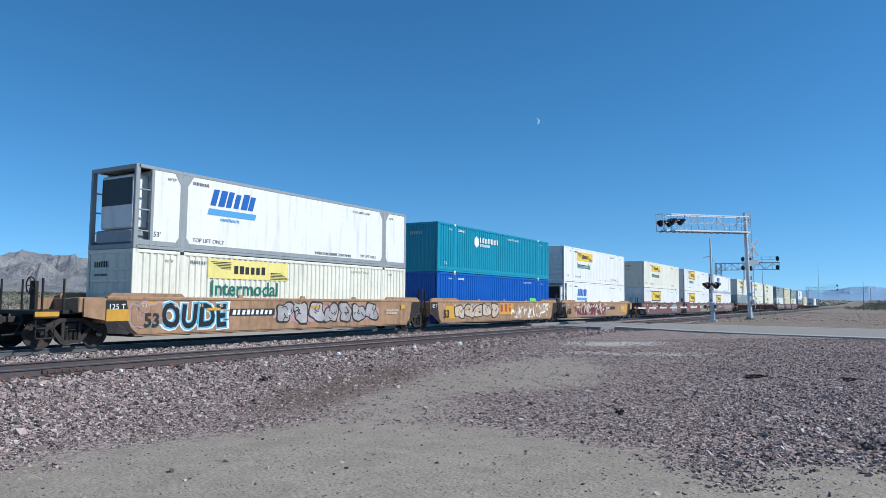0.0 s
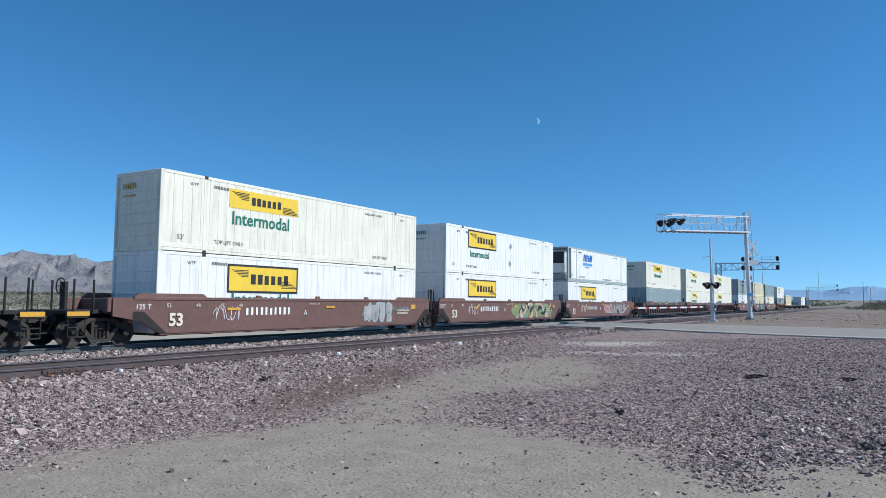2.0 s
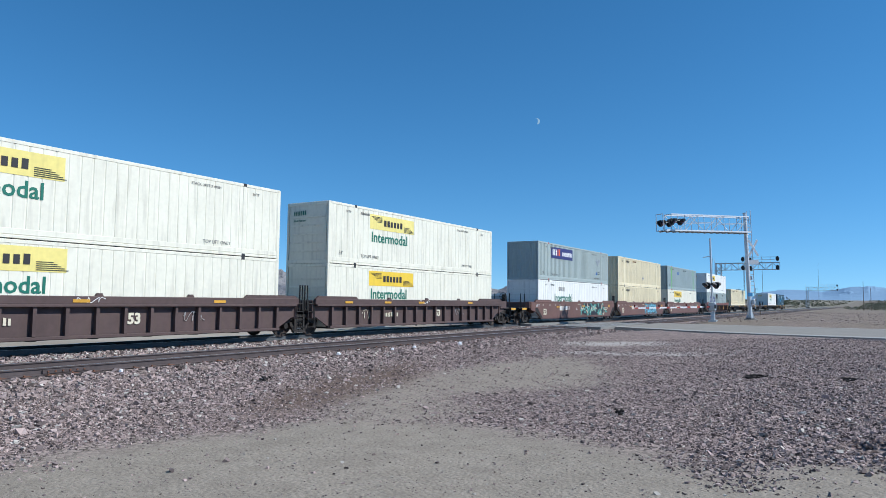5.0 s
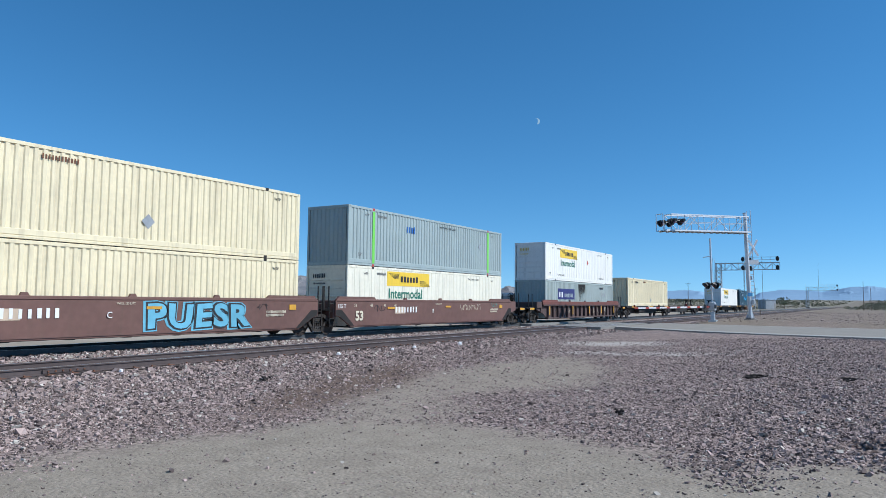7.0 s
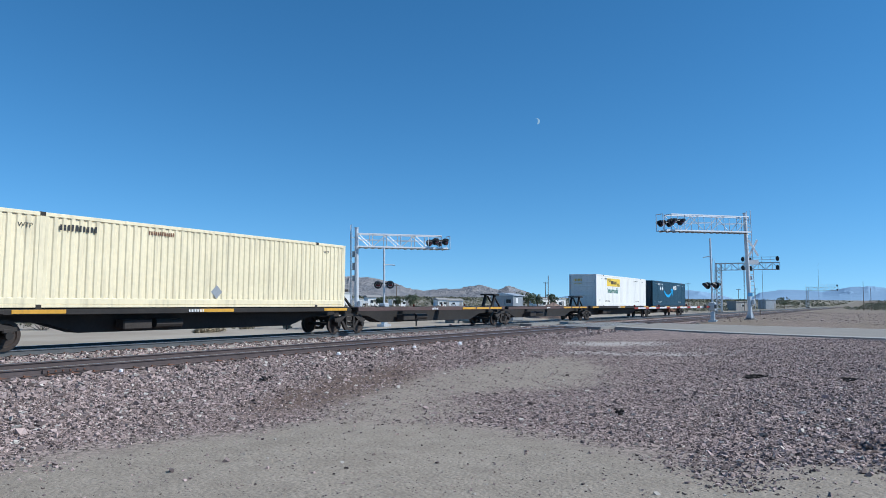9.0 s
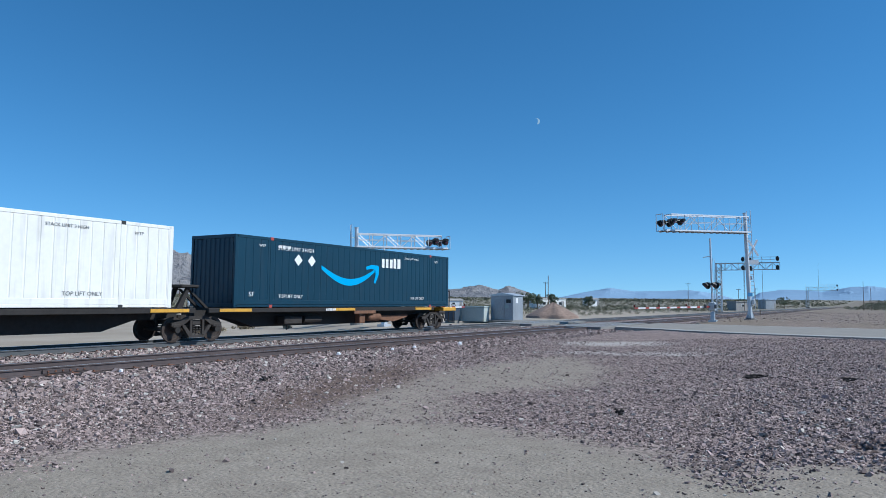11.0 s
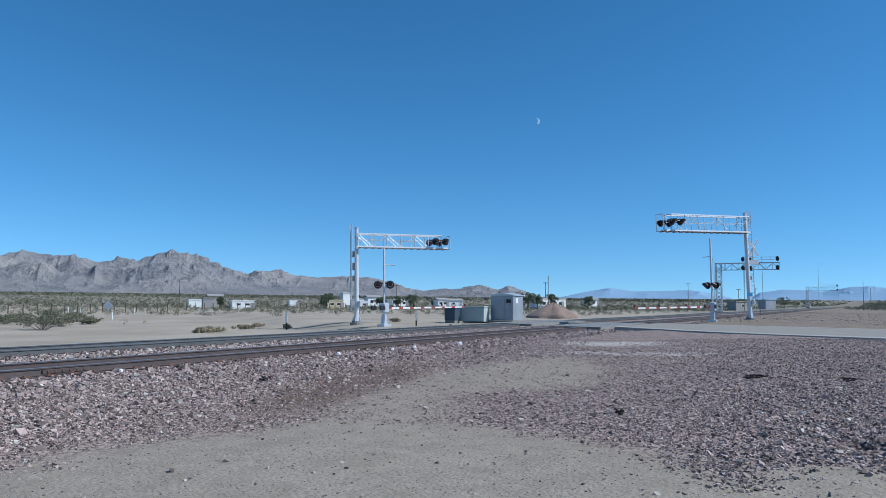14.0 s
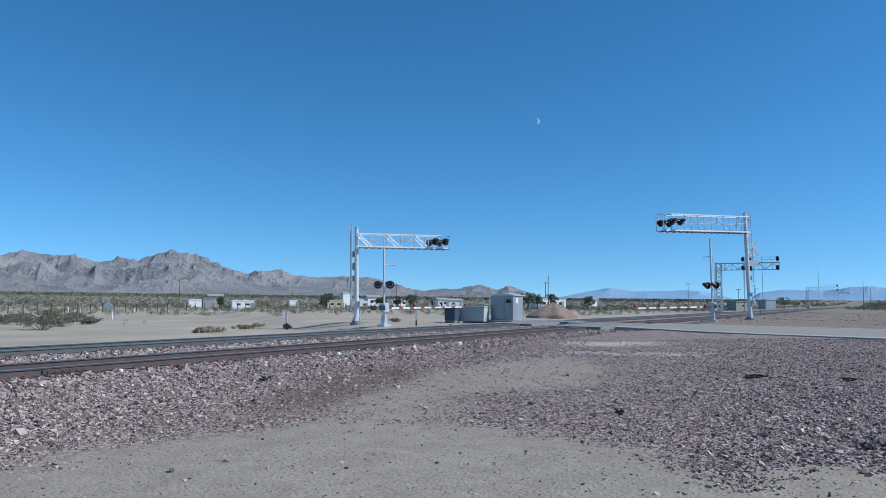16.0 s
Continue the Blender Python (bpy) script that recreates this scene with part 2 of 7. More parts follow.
def bars(count, x, z, h, y, slant=0.0, fill=0.64, width=0.62, seed=1, face="y"):
    """A row of plain upright bars, one for each sign of a marking that is not spelled out."""
    rnd, b = random.Random(seed), Build()
    for i in range(count):
        x0 = x + i * h * width
        w, hh = h * width * fill * rnd.uniform(0.75, 1.0), h * rnd.choice((1.0, 1.0, 0.9))
        q = [(x0, z), (x0 + w, z), (x0 + w + slant * hh, z + hh), (x0 + slant * hh, z + hh)]
        b.prism(q, y - 0.004, y, "y") if face == "y" else b.prism([(-p, r) for p, r in q], y - 0.004, y, "x")
    return b


# ---- ground ----
def sstep(a, b, x):
    t = np.clip((x - a) / (b - a), 0, 1)
    return t * t * (3 - 2 * t)


def wave(x, y):
    return (np.sin(x * 0.9 + 1.3 * np.sin(y * 0.55)) * np.sin(y * 0.8 + 0.7) + 0.5 * np.sin(x * 2.3 + y * 1.7) * np.sin(y * 2.9 - x * 0.6))


def height(x, y):
    x, y = np.asarray(x, dtype=float), np.asarray(y, dtype=float)
    r = np.hypot(x, y)
    z = -0.25 + 0.06 * sstep(10.0, 13.0, y) * (1 - sstep(13.6, 14.6, y)) + 0.055 * sstep(13.6, 14.6, y) * (1 - sstep(25.5, 30, y)) + 0.015 * wave(x, y) * (1 - sstep(12.5, 13.5, y) + sstep(26, 28, y))
    z = z + (0.20 * sstep(32, 38, x) + 0.36 * sstep(54.5, 61, x)) * (1 - sstep(10.5, 13.6, y))
    low = np.maximum(sstep(55, 130, y), sstep(24.4, 27.5, y) * (1 - sstep(33.5, 38.5, x - 0.6 * (y - 28))))
    z = z - 0.45 * low * (1 - sstep(200, 500, r))
    z = z - 0.20 * np.exp(-((x - 10.8) ** 2 + (y - 0.1) ** 2) / 0.07) + 0.07 * np.exp(-((x - 11.2) ** 2 + (y - 0.0) ** 2) / 0.06)
    away = np.maximum(sstep(6, 70, np.abs(y - 19.4)), sstep(600, 1800, r))
    return z + away * np.maximum(0, r - 180) * 0.0062 + 0.0009 * np.maximum(0, r - 400) * (1 - away)


def inside(x, y, poly):
    """Signed distance to an outline in plan, positive inside."""
    x, y = np.asarray(x, dtype=float), np.asarray(y, dtype=float)
    best, odd = np.full(x.shape, 1e9), np.zeros(x.shape, dtype=bool)
    for (ax, ay), (bx_, by_) in zip(poly, poly[1:] + poly[:1]):
        dx, dy = bx_ - ax, by_ - ay
        t = np.clip(((x - ax) * dx + (y - ay) * dy) / (dx * dx + dy * dy), 0, 1)
        best = np.minimum(best, np.hypot(x - ax - t * dx, y - ay - t * dy))
        if ay != by_:
            odd ^= ((ay > y) != (by_ > y)) & (x < ax + (y - ay) * dx / (by_ - ay))
    return np.where(odd, best, -best)


DIRT_YARD = [(3.6, 7.8), (4.0, 7.9), (4.9, 8.1), (5.8, 8.1), (6.7, 7.3), (7.8, 7.0), (8.5, 6.6), (9.1, 5.8), (9.0, 4.9), (8.8, 4.1), (8.8, 3.4), (8.7, 2.5), (8.0, 1.9), (7.7, 1.4), (8.4, 1.1), (9.2, 0.6), (9.2, -0.1), (9.8, -1.3), (8.0, -12.0), (-12.0, -12.0), (-12.0, 8.0)]
WHEEL_TRACK = [(8.4, 6.6), (9.3, 7.9), (11.4, 8.8), (14.2, 9.4), (18.1, 9.8), (22.2, 9.2), (21.4, 7.8), (18.3, 6.1), (15.5, 5.6), (13.9, 6.0), (12.9, 6.8), (11.6, 6.9), (9.1, 5.6)]


def spaced(stops):
    out = []
    for (a, b, n) in stops:
        out += list(np.linspace(a, b, n, endpoint=False))
    return np.array(out + [stops[-1][1]])


gx = spaced([(-3000, -300, 14), (-300, -40, 20), (-40, 0, 40), (0, 30, 120), (30, 70, 90), (70, 200, 65), (200, 600, 40), (600, 4700, 40)])
gy = spaced([(-3000, -200, 14), (-200, -20, 20), (-20, 0, 30), (0, 14, 90), (14, 30, 40), (30, 80, 60), (80, 300, 50), (300, 4700, 50)])
XX, YY = np.meshgrid(gx, gy, indexing="ij")
ZZ = height(XX, YY)
iv = np.arange(XX.size).reshape(XX.shape)
quads = np.stack([iv[:-1, :-1], iv[1:, :-1], iv[1:, 1:], iv[:-1, 1:]], -1).reshape(-1, 4)


def ground_material():
    m = bpy.data.materials.new("desert_ground")
    m.use_nodes = True
    n, l = m.node_tree.nodes, m.node_tree.links
    b = n["Principled BSDF"]
    b.inputs["Roughness"].default_value = 0.95
    b.inputs["Specular IOR Level"].default_value = 0.15
    tc = n.new("ShaderNodeTexCoord")
    P = tc.outputs["Object"]

    def noise_at(scale, detail=6, rough=0.6):
        t = n.new("ShaderNodeTexNoise")
        t.inputs["Scale"].default_value, t.inputs["Detail"].default_value, t.inputs["Roughness"].default_value = scale, detail, rough
        l.new(P, t.inputs["Vector"])
        return t.outputs["Fac"]

    def calc(op, a, c=None, d=None):
        t = n.new("ShaderNodeMath")
        t.operation = op
        for i, q in enumerate((a, c, d)):
            if q is None:
                continue
            if isinstance(q, (int, float)):
                t.inputs[i].default_value = q
            else:
                l.new(q, t.inputs[i])
        return t.outputs[0]

    def ramp(v, lo, hi, a=0.0, c=1.0):
        t = n.new("ShaderNodeMapRange")
        t.interpolation_type = "SMOOTHSTEP"
        for i, q in enumerate((lo, hi, a, c)):
            t.inputs[i + 1].default_value = q
        l.new(v, t.inputs[0])
        return t.outputs[0]

    def mix(fac, a, c):
        t = n.new("ShaderNodeMix")
        t.data_type = "RGBA"
        l.new(fac, t.inputs["Factor"])
        for s, q in (("A", a), ("B", c)):
            if isinstance(q, tuple):
                t.inputs[s].default_value = (*q, 1)
            else:
                l.new(q, t.inputs[s])
        return t.outputs["Result"]

    sep = n.new("ShaderNodeSeparateXYZ")
    l.new(P, sep.inputs[0])
    X, Y = sep.outputs[0], sep.outputs[1]
    warp = calc("SUBTRACT", noise_at(0.45, 5), 0.5)
    warp2 = calc("SUBTRACT", noise_at(1.9, 4), 0.5)
    shift = calc("ADD", calc("MULTIPLY", warp, 3.2), calc("MULTIPLY", warp2, 1.2))

    def patch(cx, cy, deg, rx, ry, soft=0.5, wob=0.35):
        c, s = math.cos(radians(deg)), math.sin(radians(deg))
        dx, dy = calc("SUBTRACT", X, cx), calc("SUBTRACT", Y, cy)
        u = calc("DIVIDE", calc("ADD", calc("MULTIPLY", dx, c), calc("MULTIPLY", dy, s)), rx)
        v = calc("DIVIDE", calc("SUBTRACT", calc("MULTIPLY", dy, c), calc("MULTIPLY", dx, s)), ry)
        q = calc("SQRT", calc("ADD", calc("MULTIPLY", u, u), calc("MULTIPLY", v, v)), None)
        q = calc("ADD", q, calc("MULTIPLY", shift, wob))
        return ramp(q, 1 + soft * 0.5, 1 - soft * 0.5)

    # worn bare dirt in front of the camera, the wheel track leading to the road, sandy patches
    yard, lane = n.new("ShaderNodeAttribute"), n.new("ShaderNodeAttribute")
    yard.attribute_name, lane.attribute_name = "dirt_yard", "wheel_track"
    dirt = ramp(calc("ADD", yard.outputs["Fac"], calc("MULTIPLY", shift, 0.55)), -0.9, 0.5)
    track = calc("MULTIPLY", ramp(calc("ADD", lane.outputs["Fac"], calc("MULTIPLY", shift, 0.6)), -1.0, 0.7), 0.8)
    pale = calc("MAXIMUM", patch(30.8, 9.8, -40, 3.0, 1.5, 0.5, 0.2), patch(25.4, 7.4, -58, 4.2, 1.0, 0.6, 0.2))
    far_side = ramp(Y, 25.8, 27.4)
    dirt_all = calc("MAXIMUM", calc("MAXIMUM", dirt, track), far_side)
    stain = patch(12.6, 10.0, 18, 5.0, 1.05, 0.8, 0.25)
    right = ramp(X, 50, 58)
    grain = noise_at(26, 4, 0.7)
    mottle = noise_at(2.2, 6, 0.65)
    wide = noise_at(0.16, 5, 0.55)
    vor = n.new("ShaderNodeTexVoronoi")
    vor.inputs["Scale"].default_value = 21
    l.new(P, vor.inputs["Vector"])
    cells = n.new("ShaderNodeSeparateColor")
    l.new(vor.outputs["Color"], cells.inputs[0])
    gravel = mix(ramp(cells.outputs[0], 0.0, 1.0), (0.05, 0.037, 0.033), (0.42, 0.330, 0.298))
    gravel = mix(ramp(mottle, 0.4, 0.8, 0.0, 0.6), gravel, (0.20, 0.149, 0.136))
    soil = mix(ramp(mottle, 0.3, 0.7), (0.25, 0.212, 0.17), (0.36, 0.31, 0.25))
    soil = mix(ramp(grain, 0.35, 0.75), soil, (0.25, 0.222, 0.18))
    soil = mix(ramp(noise_at(55, 3, 0.8), 0.52, 0.68, 0.0, 0.65), soil, (0.12, 0.10, 0.08))
    soil = mix(ramp(noise_at(80, 2, 0.8), 0.56, 0.68, 0.0, 0.6), soil, (0.44, 0.40, 0.35))
    soil = mix(ramp(noise_at(34, 2, 0.6), 0.60, 0.70, 0.0, 0.7), soil, (0.10, 0.085, 0.07))
    sand = mix(ramp(wide, 0.3, 0.7), (0.31, 0.265, 0.21), (0.40, 0.35, 0.285))
    near = mix(dirt_all, gravel, soil)
    near = mix(calc("MULTIPLY", stain, 0.85), near, (0.125, 0.085, 0.064))
    near = mix(calc("MULTIPLY", pale, 0.95), near, (0.40, 0.36, 0.325))
    out = mix(far_side, near, sand)
    # the open plain beyond, darker with scrub
    reach = calc("SQRT", calc("ADD", calc("MULTIPLY", X, X), calc("MULTIPLY", Y, Y)), None)
    scrubby = calc("MULTIPLY", ramp(reach, 90, 240), ramp(noise_at(0.05, 6), 0.28, 0.62, 0.35, 0.95))
    out = mix(scrubby, out, (0.20, 0.185, 0.145))
    berm = calc("MULTIPLY", right, ramp(Y, 14, 12))
    out = mix(calc("MULTIPLY", berm, ramp(wide, 0.35, 0.65, 0.45, 0.95)), out, (0.22, 0.182, 0.14))
    l.new(out, b.inputs["Base Color"])
    bp, hsum = n.new("ShaderNodeBump"), calc("ADD", calc("MULTIPLY", grain, 0.35), calc("MULTIPLY", vor.outputs["Distance"], -0.9))
    bp.inputs["Strength"].default_value, bp.inputs["Distance"].default_value = 0.7, 0.016
    l.new(hsum, bp.inputs["Height"])
    l.new(bp.outputs[0], b.inputs["Normal"])
    return m


ground = sheet("ground", np.stack([XX, YY, ZZ], -1).reshape(-1, 3), quads, ground_material(), "structure",
               "pinkish gravel and bare tan desert dirt", "ground")
ground.data.shade_smooth()
for tag_, outline in (("dirt_yard", DIRT_YARD), ("wheel_track", WHEEL_TRACK)):
    at_ = ground.data.attributes.new(tag_, "FLOAT", "POINT")
    at_.data.foreach_set("value", np.clip(inside(XX, YY, outline), -4, 4).ravel().astype(np.float32))


# ---- loose stones ----
def stone_field(name, material, xs, ys, sizes, label, seed, lift=0.25):
    rng = np.random.default_rng(seed)
    v = np.array([(i, j, w) for i in (-1, 1) for j in (-1, 1) for w in (-1, 1)]) * 0.74
    fc = np.array([(0, 1, 3), (0, 3, 2), (4, 6, 7), (4, 7, 5), (0, 4, 5), (0, 5, 1), (2, 3, 7), (2, 7, 6), (0, 2, 6), (0, 6, 4), (1, 5, 7), (1, 7, 3)])
    k = len(xs)
    q = v[None] * rng.uniform(0.55, 1.2, (k, 8, 1)) * sizes[:, None, None] * rng.uniform(0.6, 1.3, (k, 1, 3)) * np.array([1, 1, 0.72])
    q = q + rng.normal(0, 0.17, (k, 8, 3)) * sizes[:, None, None]
    a, t = rng.uniform(0, 2 * np.pi, k), rng.uniform(-0.8, 0.8, k)
    y1, z1 = q[..., 1] * np.cos(t)[:, None] - q[..., 2] * np.sin(t)[:, None], q[..., 1] * np.sin(t)[:, None] + q[..., 2] * np.cos(t)[:, None]
    x2, y2 = q[..., 0] * np.cos(a)[:, None] - y1 * np.sin(a)[:, None], q[..., 0] * np.sin(a)[:, None] + y1 * np.cos(a)[:, None]
    pts = np.stack([x2 + xs[:, None], y2 + ys[:, None], z1 + (height(xs, ys) + sizes * lift)[:, None]], -1)
    faces = (fc[None] + 8 * np.arange(k)[:, None, None]).reshape(-1, 3)
    return sheet(name, pts.reshape(-1, 3), faces, material, "stuff", label, "gravel")


def bare(x, y):
    """How bare of stones the ground is, from 0 to 1."""
    c, s = math.cos(radians(18)), math.sin(radians(18))
    damp = 0.8 * np.exp(-((((x - 12.6) * c + (y - 10) * s) / 4.6) ** 2) - ((((y - 10) * c - (x - 12.6) * s) / 0.9) ** 2))
    ragged = 0.32 * wave(x * 1.3, y * 1.3) + 0.26 * wave(y * 3.1, x * 2.7)
    yard = sstep(-1.0, 0.45, inside(x, y, DIRT_YARD) + ragged)
    lane = 0.85 * sstep(-0.9, 0.6, inside(x, y, WHEEL_TRACK) + ragged)
    return np.maximum(np.maximum(damp, yard), lane)


def coarse(x, y):
    """Larger stones on the track's shoulder and on the far side of the yard."""
    depth, side = 0.851 * x + 0.524 * y, 0.524 * x - 0.851 * y
    return 1.0 + 0.55 * sstep(7.5, 11.0, y) * (1 - sstep(20, 34, x)) + 0.38 * sstep(0.28, 0.5, side / depth)


rs = np.random.default_rng(5)


def scatter(n_try, lo, hi, reach, keep_bare):
    """Points over the gravel, thinner with distance and on bare dirt."""
    d = lo + (hi - lo) * rs.random(n_try) ** reach
    s = (rs.random(n_try) * 2 - 1) * (d * 0.70 + 0.5)
    x, y = 0.851 * d + 0.524 * s, 0.524 * d - 0.851 * s
    ok = (y < 13.9) & (x < 40) & (rs.random(n_try) > bare(x, y) * (1 - keep_bare)) & (rs.random(n_try) > 0.9 * np.exp(-((x - 30.5) / 3.4) ** 2 - ((y - 9.8) / 1.3) ** 2))
    return x[ok], y[ok]


sx, sy = scatter(205000, 5.2, 34, 1.15, 0.015)
stone_field("gravel", STONE, sx, sy, (rs.gamma(1.8, 0.0040, len(sx)) + 0.0055) * coarse(sx, sy), "pinkish grey crushed ballast stones", 11)
sx, sy = scatter(6500, 5.2, 30, 1.1, 0.03)
stone_field("pale_gravel", PALE_STONE, sx, sy, (rs.gamma(2.0, 0.0042, len(sx)) + 0.007) * coarse(sx, sy), "scattered pale quartz stones", 12)
sx, sy = scatter(14000, 5.2, 15, 1.0, 0.75)
stone_field("fine_gravel", STONE, sx, sy, rs.gamma(1.3, 0.0022, len(sx)) + 0.0028, "fine loose gravel on bare dirt", 13)
bx, by = rs.uniform(2, 62, 26000), np.concatenate([rs.uniform(12.6, 15.75, 10000), rs.uniform(16.2, 17.2, 2000), rs.uniform(17.7, 21.5, 12000), rs.uniform(23.5, 26.0, 2000)])
stone_field("track_ballast", STONE, bx, by, rs.gamma(3.0, 0.0075, len(bx)) + 0.014, "pinkish crushed stone ballast round the ties", 14)
bx, by = 58 + 70 * rs.random(8000) ** 1.4, 13.5 - 46 * rs.random(8000) ** 2.0
stone_field("roadside_gravel", STONE, bx, by, rs.gamma(2.0, 0.009, len(bx)) + 0.012, "brown loose gravel beyond the road", 16)
bx, by = rs.uniform(3, 60, 5400), np.concatenate([rs.uniform(12.8, 15.7, 900), rs.uniform(17.8, 21.3, 4500)])
stone_field("pale_track_ballast", PALE_STONE, bx, by, rs.gamma(3.0, 0.007, len(bx)) + 0.014, "pale stones among the track ballast", 15)


# ---- mountains ----
def value_noise(x, y, rng):
    """Smooth random field on a unit lattice."""
    table = rng.random((64, 64))
    xi, yi = np.floor(x).astype(int), np.floor(y).astype(int)
    u, v = x - xi, y - yi
    u, v = u * u * u * (u * (6 * u - 15) + 10), v * v * v * (v * (6 * v - 15) + 10)
    p = lambda i, j: table[(xi + i) % 64, (yi + j) % 64]
    return (p(0, 0) * (1 - u) + p(1, 0) * u) * (1 - v) + (p(0, 1) * (1 - u) + p(1, 1) * u) * v


def ridge(name, dist, depth, profile, material, seed, label, rough=1.0, cell=260.0):
    """A range whose crest follows profile: (bearing from the view axis in degrees to the right, height)."""
    pb, ph = np.array([p[0] for p in profile]), np.array([p[1] for p in profile])
    nb, nd = 1000, 90
    be, q = np.linspace(pb[0], pb[-1], nb), np.linspace(0, 1, nd)
    rng = np.random.default_rng(seed)
    crest = np.interp(be, pb, ph)
    for step, amp in ((0.7, 0.012), (0.3, 0.008)):
        kn = np.arange(pb[0], pb[-1] + step, step)
        crest = crest * (1 + rough * amp * np.interp(be, kn, rng.normal(0, 1, len(kn))))
    B, Q = np.meshgrid(be, q, indexing="ij")
    R = dist - depth * 0.62 + depth * Q
    u, w = np.radians(B) * dist / cell + 40, Q * depth / cell
    wu, ww = value_noise(u * 1.1, w * 1.1, rng) - 0.5, value_noise(u * 1.1 + 9, w * 1.1 + 5, rng) - 0.5
    tot, amp, gain = np.zeros_like(u), 1.0, np.ones_like(u)
    for o in range(6):
        k = 2.03 ** o
        n1 = (1 - np.abs(2 * value_noise(u * k + 0.9 * wu, w * k * 0.8 + 0.9 * ww, rng) - 1)) ** 1.6 * gain
        gain = np.clip(n1 * 1.5, 0.25, 1)
        tot += n1 * amp
        amp *= 0.60
    tot = tot / 2.0
    calm = 0.8 * np.exp(-((Q - 0.63) / 0.12) ** 2)
    tot = tot * (1 - calm) + 0.55 * calm
    rise = np.where(Q < 0.62, sstep(0.0, 0.66, Q) ** 0.9, np.cos((Q - 0.62) / 0.38 * 1.57))
    Z = rise * (1 - 0.55 * rough + 1.0 * rough * tot)
    top = np.max(Z * dist / R, axis=1)
    bell = np.exp(-0.5 * (np.arange(-90, 91) / 14.0) ** 2)
    top = np.convolve(np.pad(top, 90, mode="edge"), bell / bell.sum(), mode="valid")
    Z = Z * (0.92 * crest / top)[:, None]
    ang = radians(31.63) - np.radians(B)
    base = 0.0062 * np.maximum(0, R - 180) - 4
    v = np.stack([R * np.cos(ang), R * np.sin(ang), base + Z], -1).reshape(-1, 3)
    i = np.arange(nb * nd).reshape(nb, nd)
    f = np.stack([i[:-1, :-1], i[:-1, 1:], i[1:, 1:], i[1:, :-1]], -1).reshape(-1, 4)
    return sheet(name, v, f, material, "structure", label, "mountain")


def mountain_material(name, a, b2, c3, scale, relief=85):
    m = bpy.data.materials.new(name)
    m.use_nodes = True
    n, l = m.node_tree.nodes, m.node_tree.links
    b = n["Principled BSDF"]
    b.inputs["Roughness"].default_value = 1.0
    b.inputs["Specular IOR Level"].default_value = 0.05
    tc, t1, t2 = n.new("ShaderNodeTexCoord"), n.new("ShaderNodeTexNoise"), n.new("ShaderNodeTexNoise")
    t1.inputs["Scale"].default_value, t1.inputs["Detail"].default_value = scale, 8
    t2.inputs["Scale"].default_value, t2.inputs["Detail"].default_value, t2.inputs["Roughness"].default_value = scale * 5, 8, 0.7
    cr = n.new("ShaderNodeValToRGB")
    cr.color_ramp.elements[0].position, cr.color_ramp.elements[1].position = 0.38, 0.64
    cr.color_ramp.elements[0].color, cr.color_ramp.elements[1].color = (*a, 1), (*b2, 1)
    e = cr.color_ramp.elements.new(0.72)
    e.color = (*c3, 1)
    mx = n.new("ShaderNodeMath")
    mx.operation = "MULTIPLY_ADD"
    mx.inputs[1].default_value = 0.45
    hv = n.new("ShaderNodeMath")
    hv.operation = "MULTIPLY"
    hv.inputs[1].default_value = 0.55
    for t in (t1, t2):
        l.new(tc.outputs["Object"], t.inputs["Vector"])
    l.new(t1.outputs["Fac"], hv.inputs[0])
    l.new(t2.outputs["Fac"], mx.inputs[0])
    l.new(hv.outputs[0], mx.inputs[2])
    l.new(mx.outputs[0], cr.inputs[0])
    l.new(cr.outputs[0], b.inputs["Base Color"])
    bp = n.new("ShaderNodeBump")
    bp.inputs["Strength"].default_value, bp.inputs["Distance"].default_value = 1.0, relief
    l.new(t2.outputs["Fac"], bp.inputs["Height"])
    l.new(bp.outputs[0], b.inputs["Normal"])
    return m


# Brown rock; haze is painted in through lifted tones and a bluish darkest one.
RIDGE_NEAR = mountain_material("brown_rock_with_painted_haze", (0.20, 0.21, 0.235), (0.35, 0.333, 0.322), (0.62, 0.56, 0.51), 0.0055, 24)
# The blue of the far range is distance haze painted into the rock colour.
RIDGE_FAR = mountain_material("rock_with_painted_blue_haze", (0.22, 0.34, 0.48), (0.24, 0.36, 0.50), (0.27, 0.38, 0.52), 0.002, 5)


def crest_of(points, dist, foot):
    """(across, up) in thousandths of the view's focal length, to bearing and height over the foot."""
    return [(math.degrees(math.atan(a / 1000)), max(4.0, dist * u / 1000 * math.cos(math.atan(a / 1000)) - 0.0062 * (dist - 180) + 5.6 + foot)) for a, u in points]


ridge("mountains", 2900, 1500, crest_of([(-760, 40), (-680, 50), (-640, 66), (-600, 69), (-585, 68), (-555, 64), (-535, 65.5), (-495, 54), (-462, 60), (-440, 58), (-420, 65), (-394, 73), (-370, 70), (-335, 59), (-310, 48),
      (-287, 40), (-262, 42), (-232, 44), (-205, 36), (-180, 34), (-150, 35), (-108, 35), (-68, 26), (-45, 17), (-28, 15), (5, 18), (35, 21), (54, 25), (72, 20), (80, 18), (95, 24), (112, 18), (135, 8), (170, 1)], 2900, 0),
      RIDGE_NEAR, 3, "bare brown rocky desert mountains")
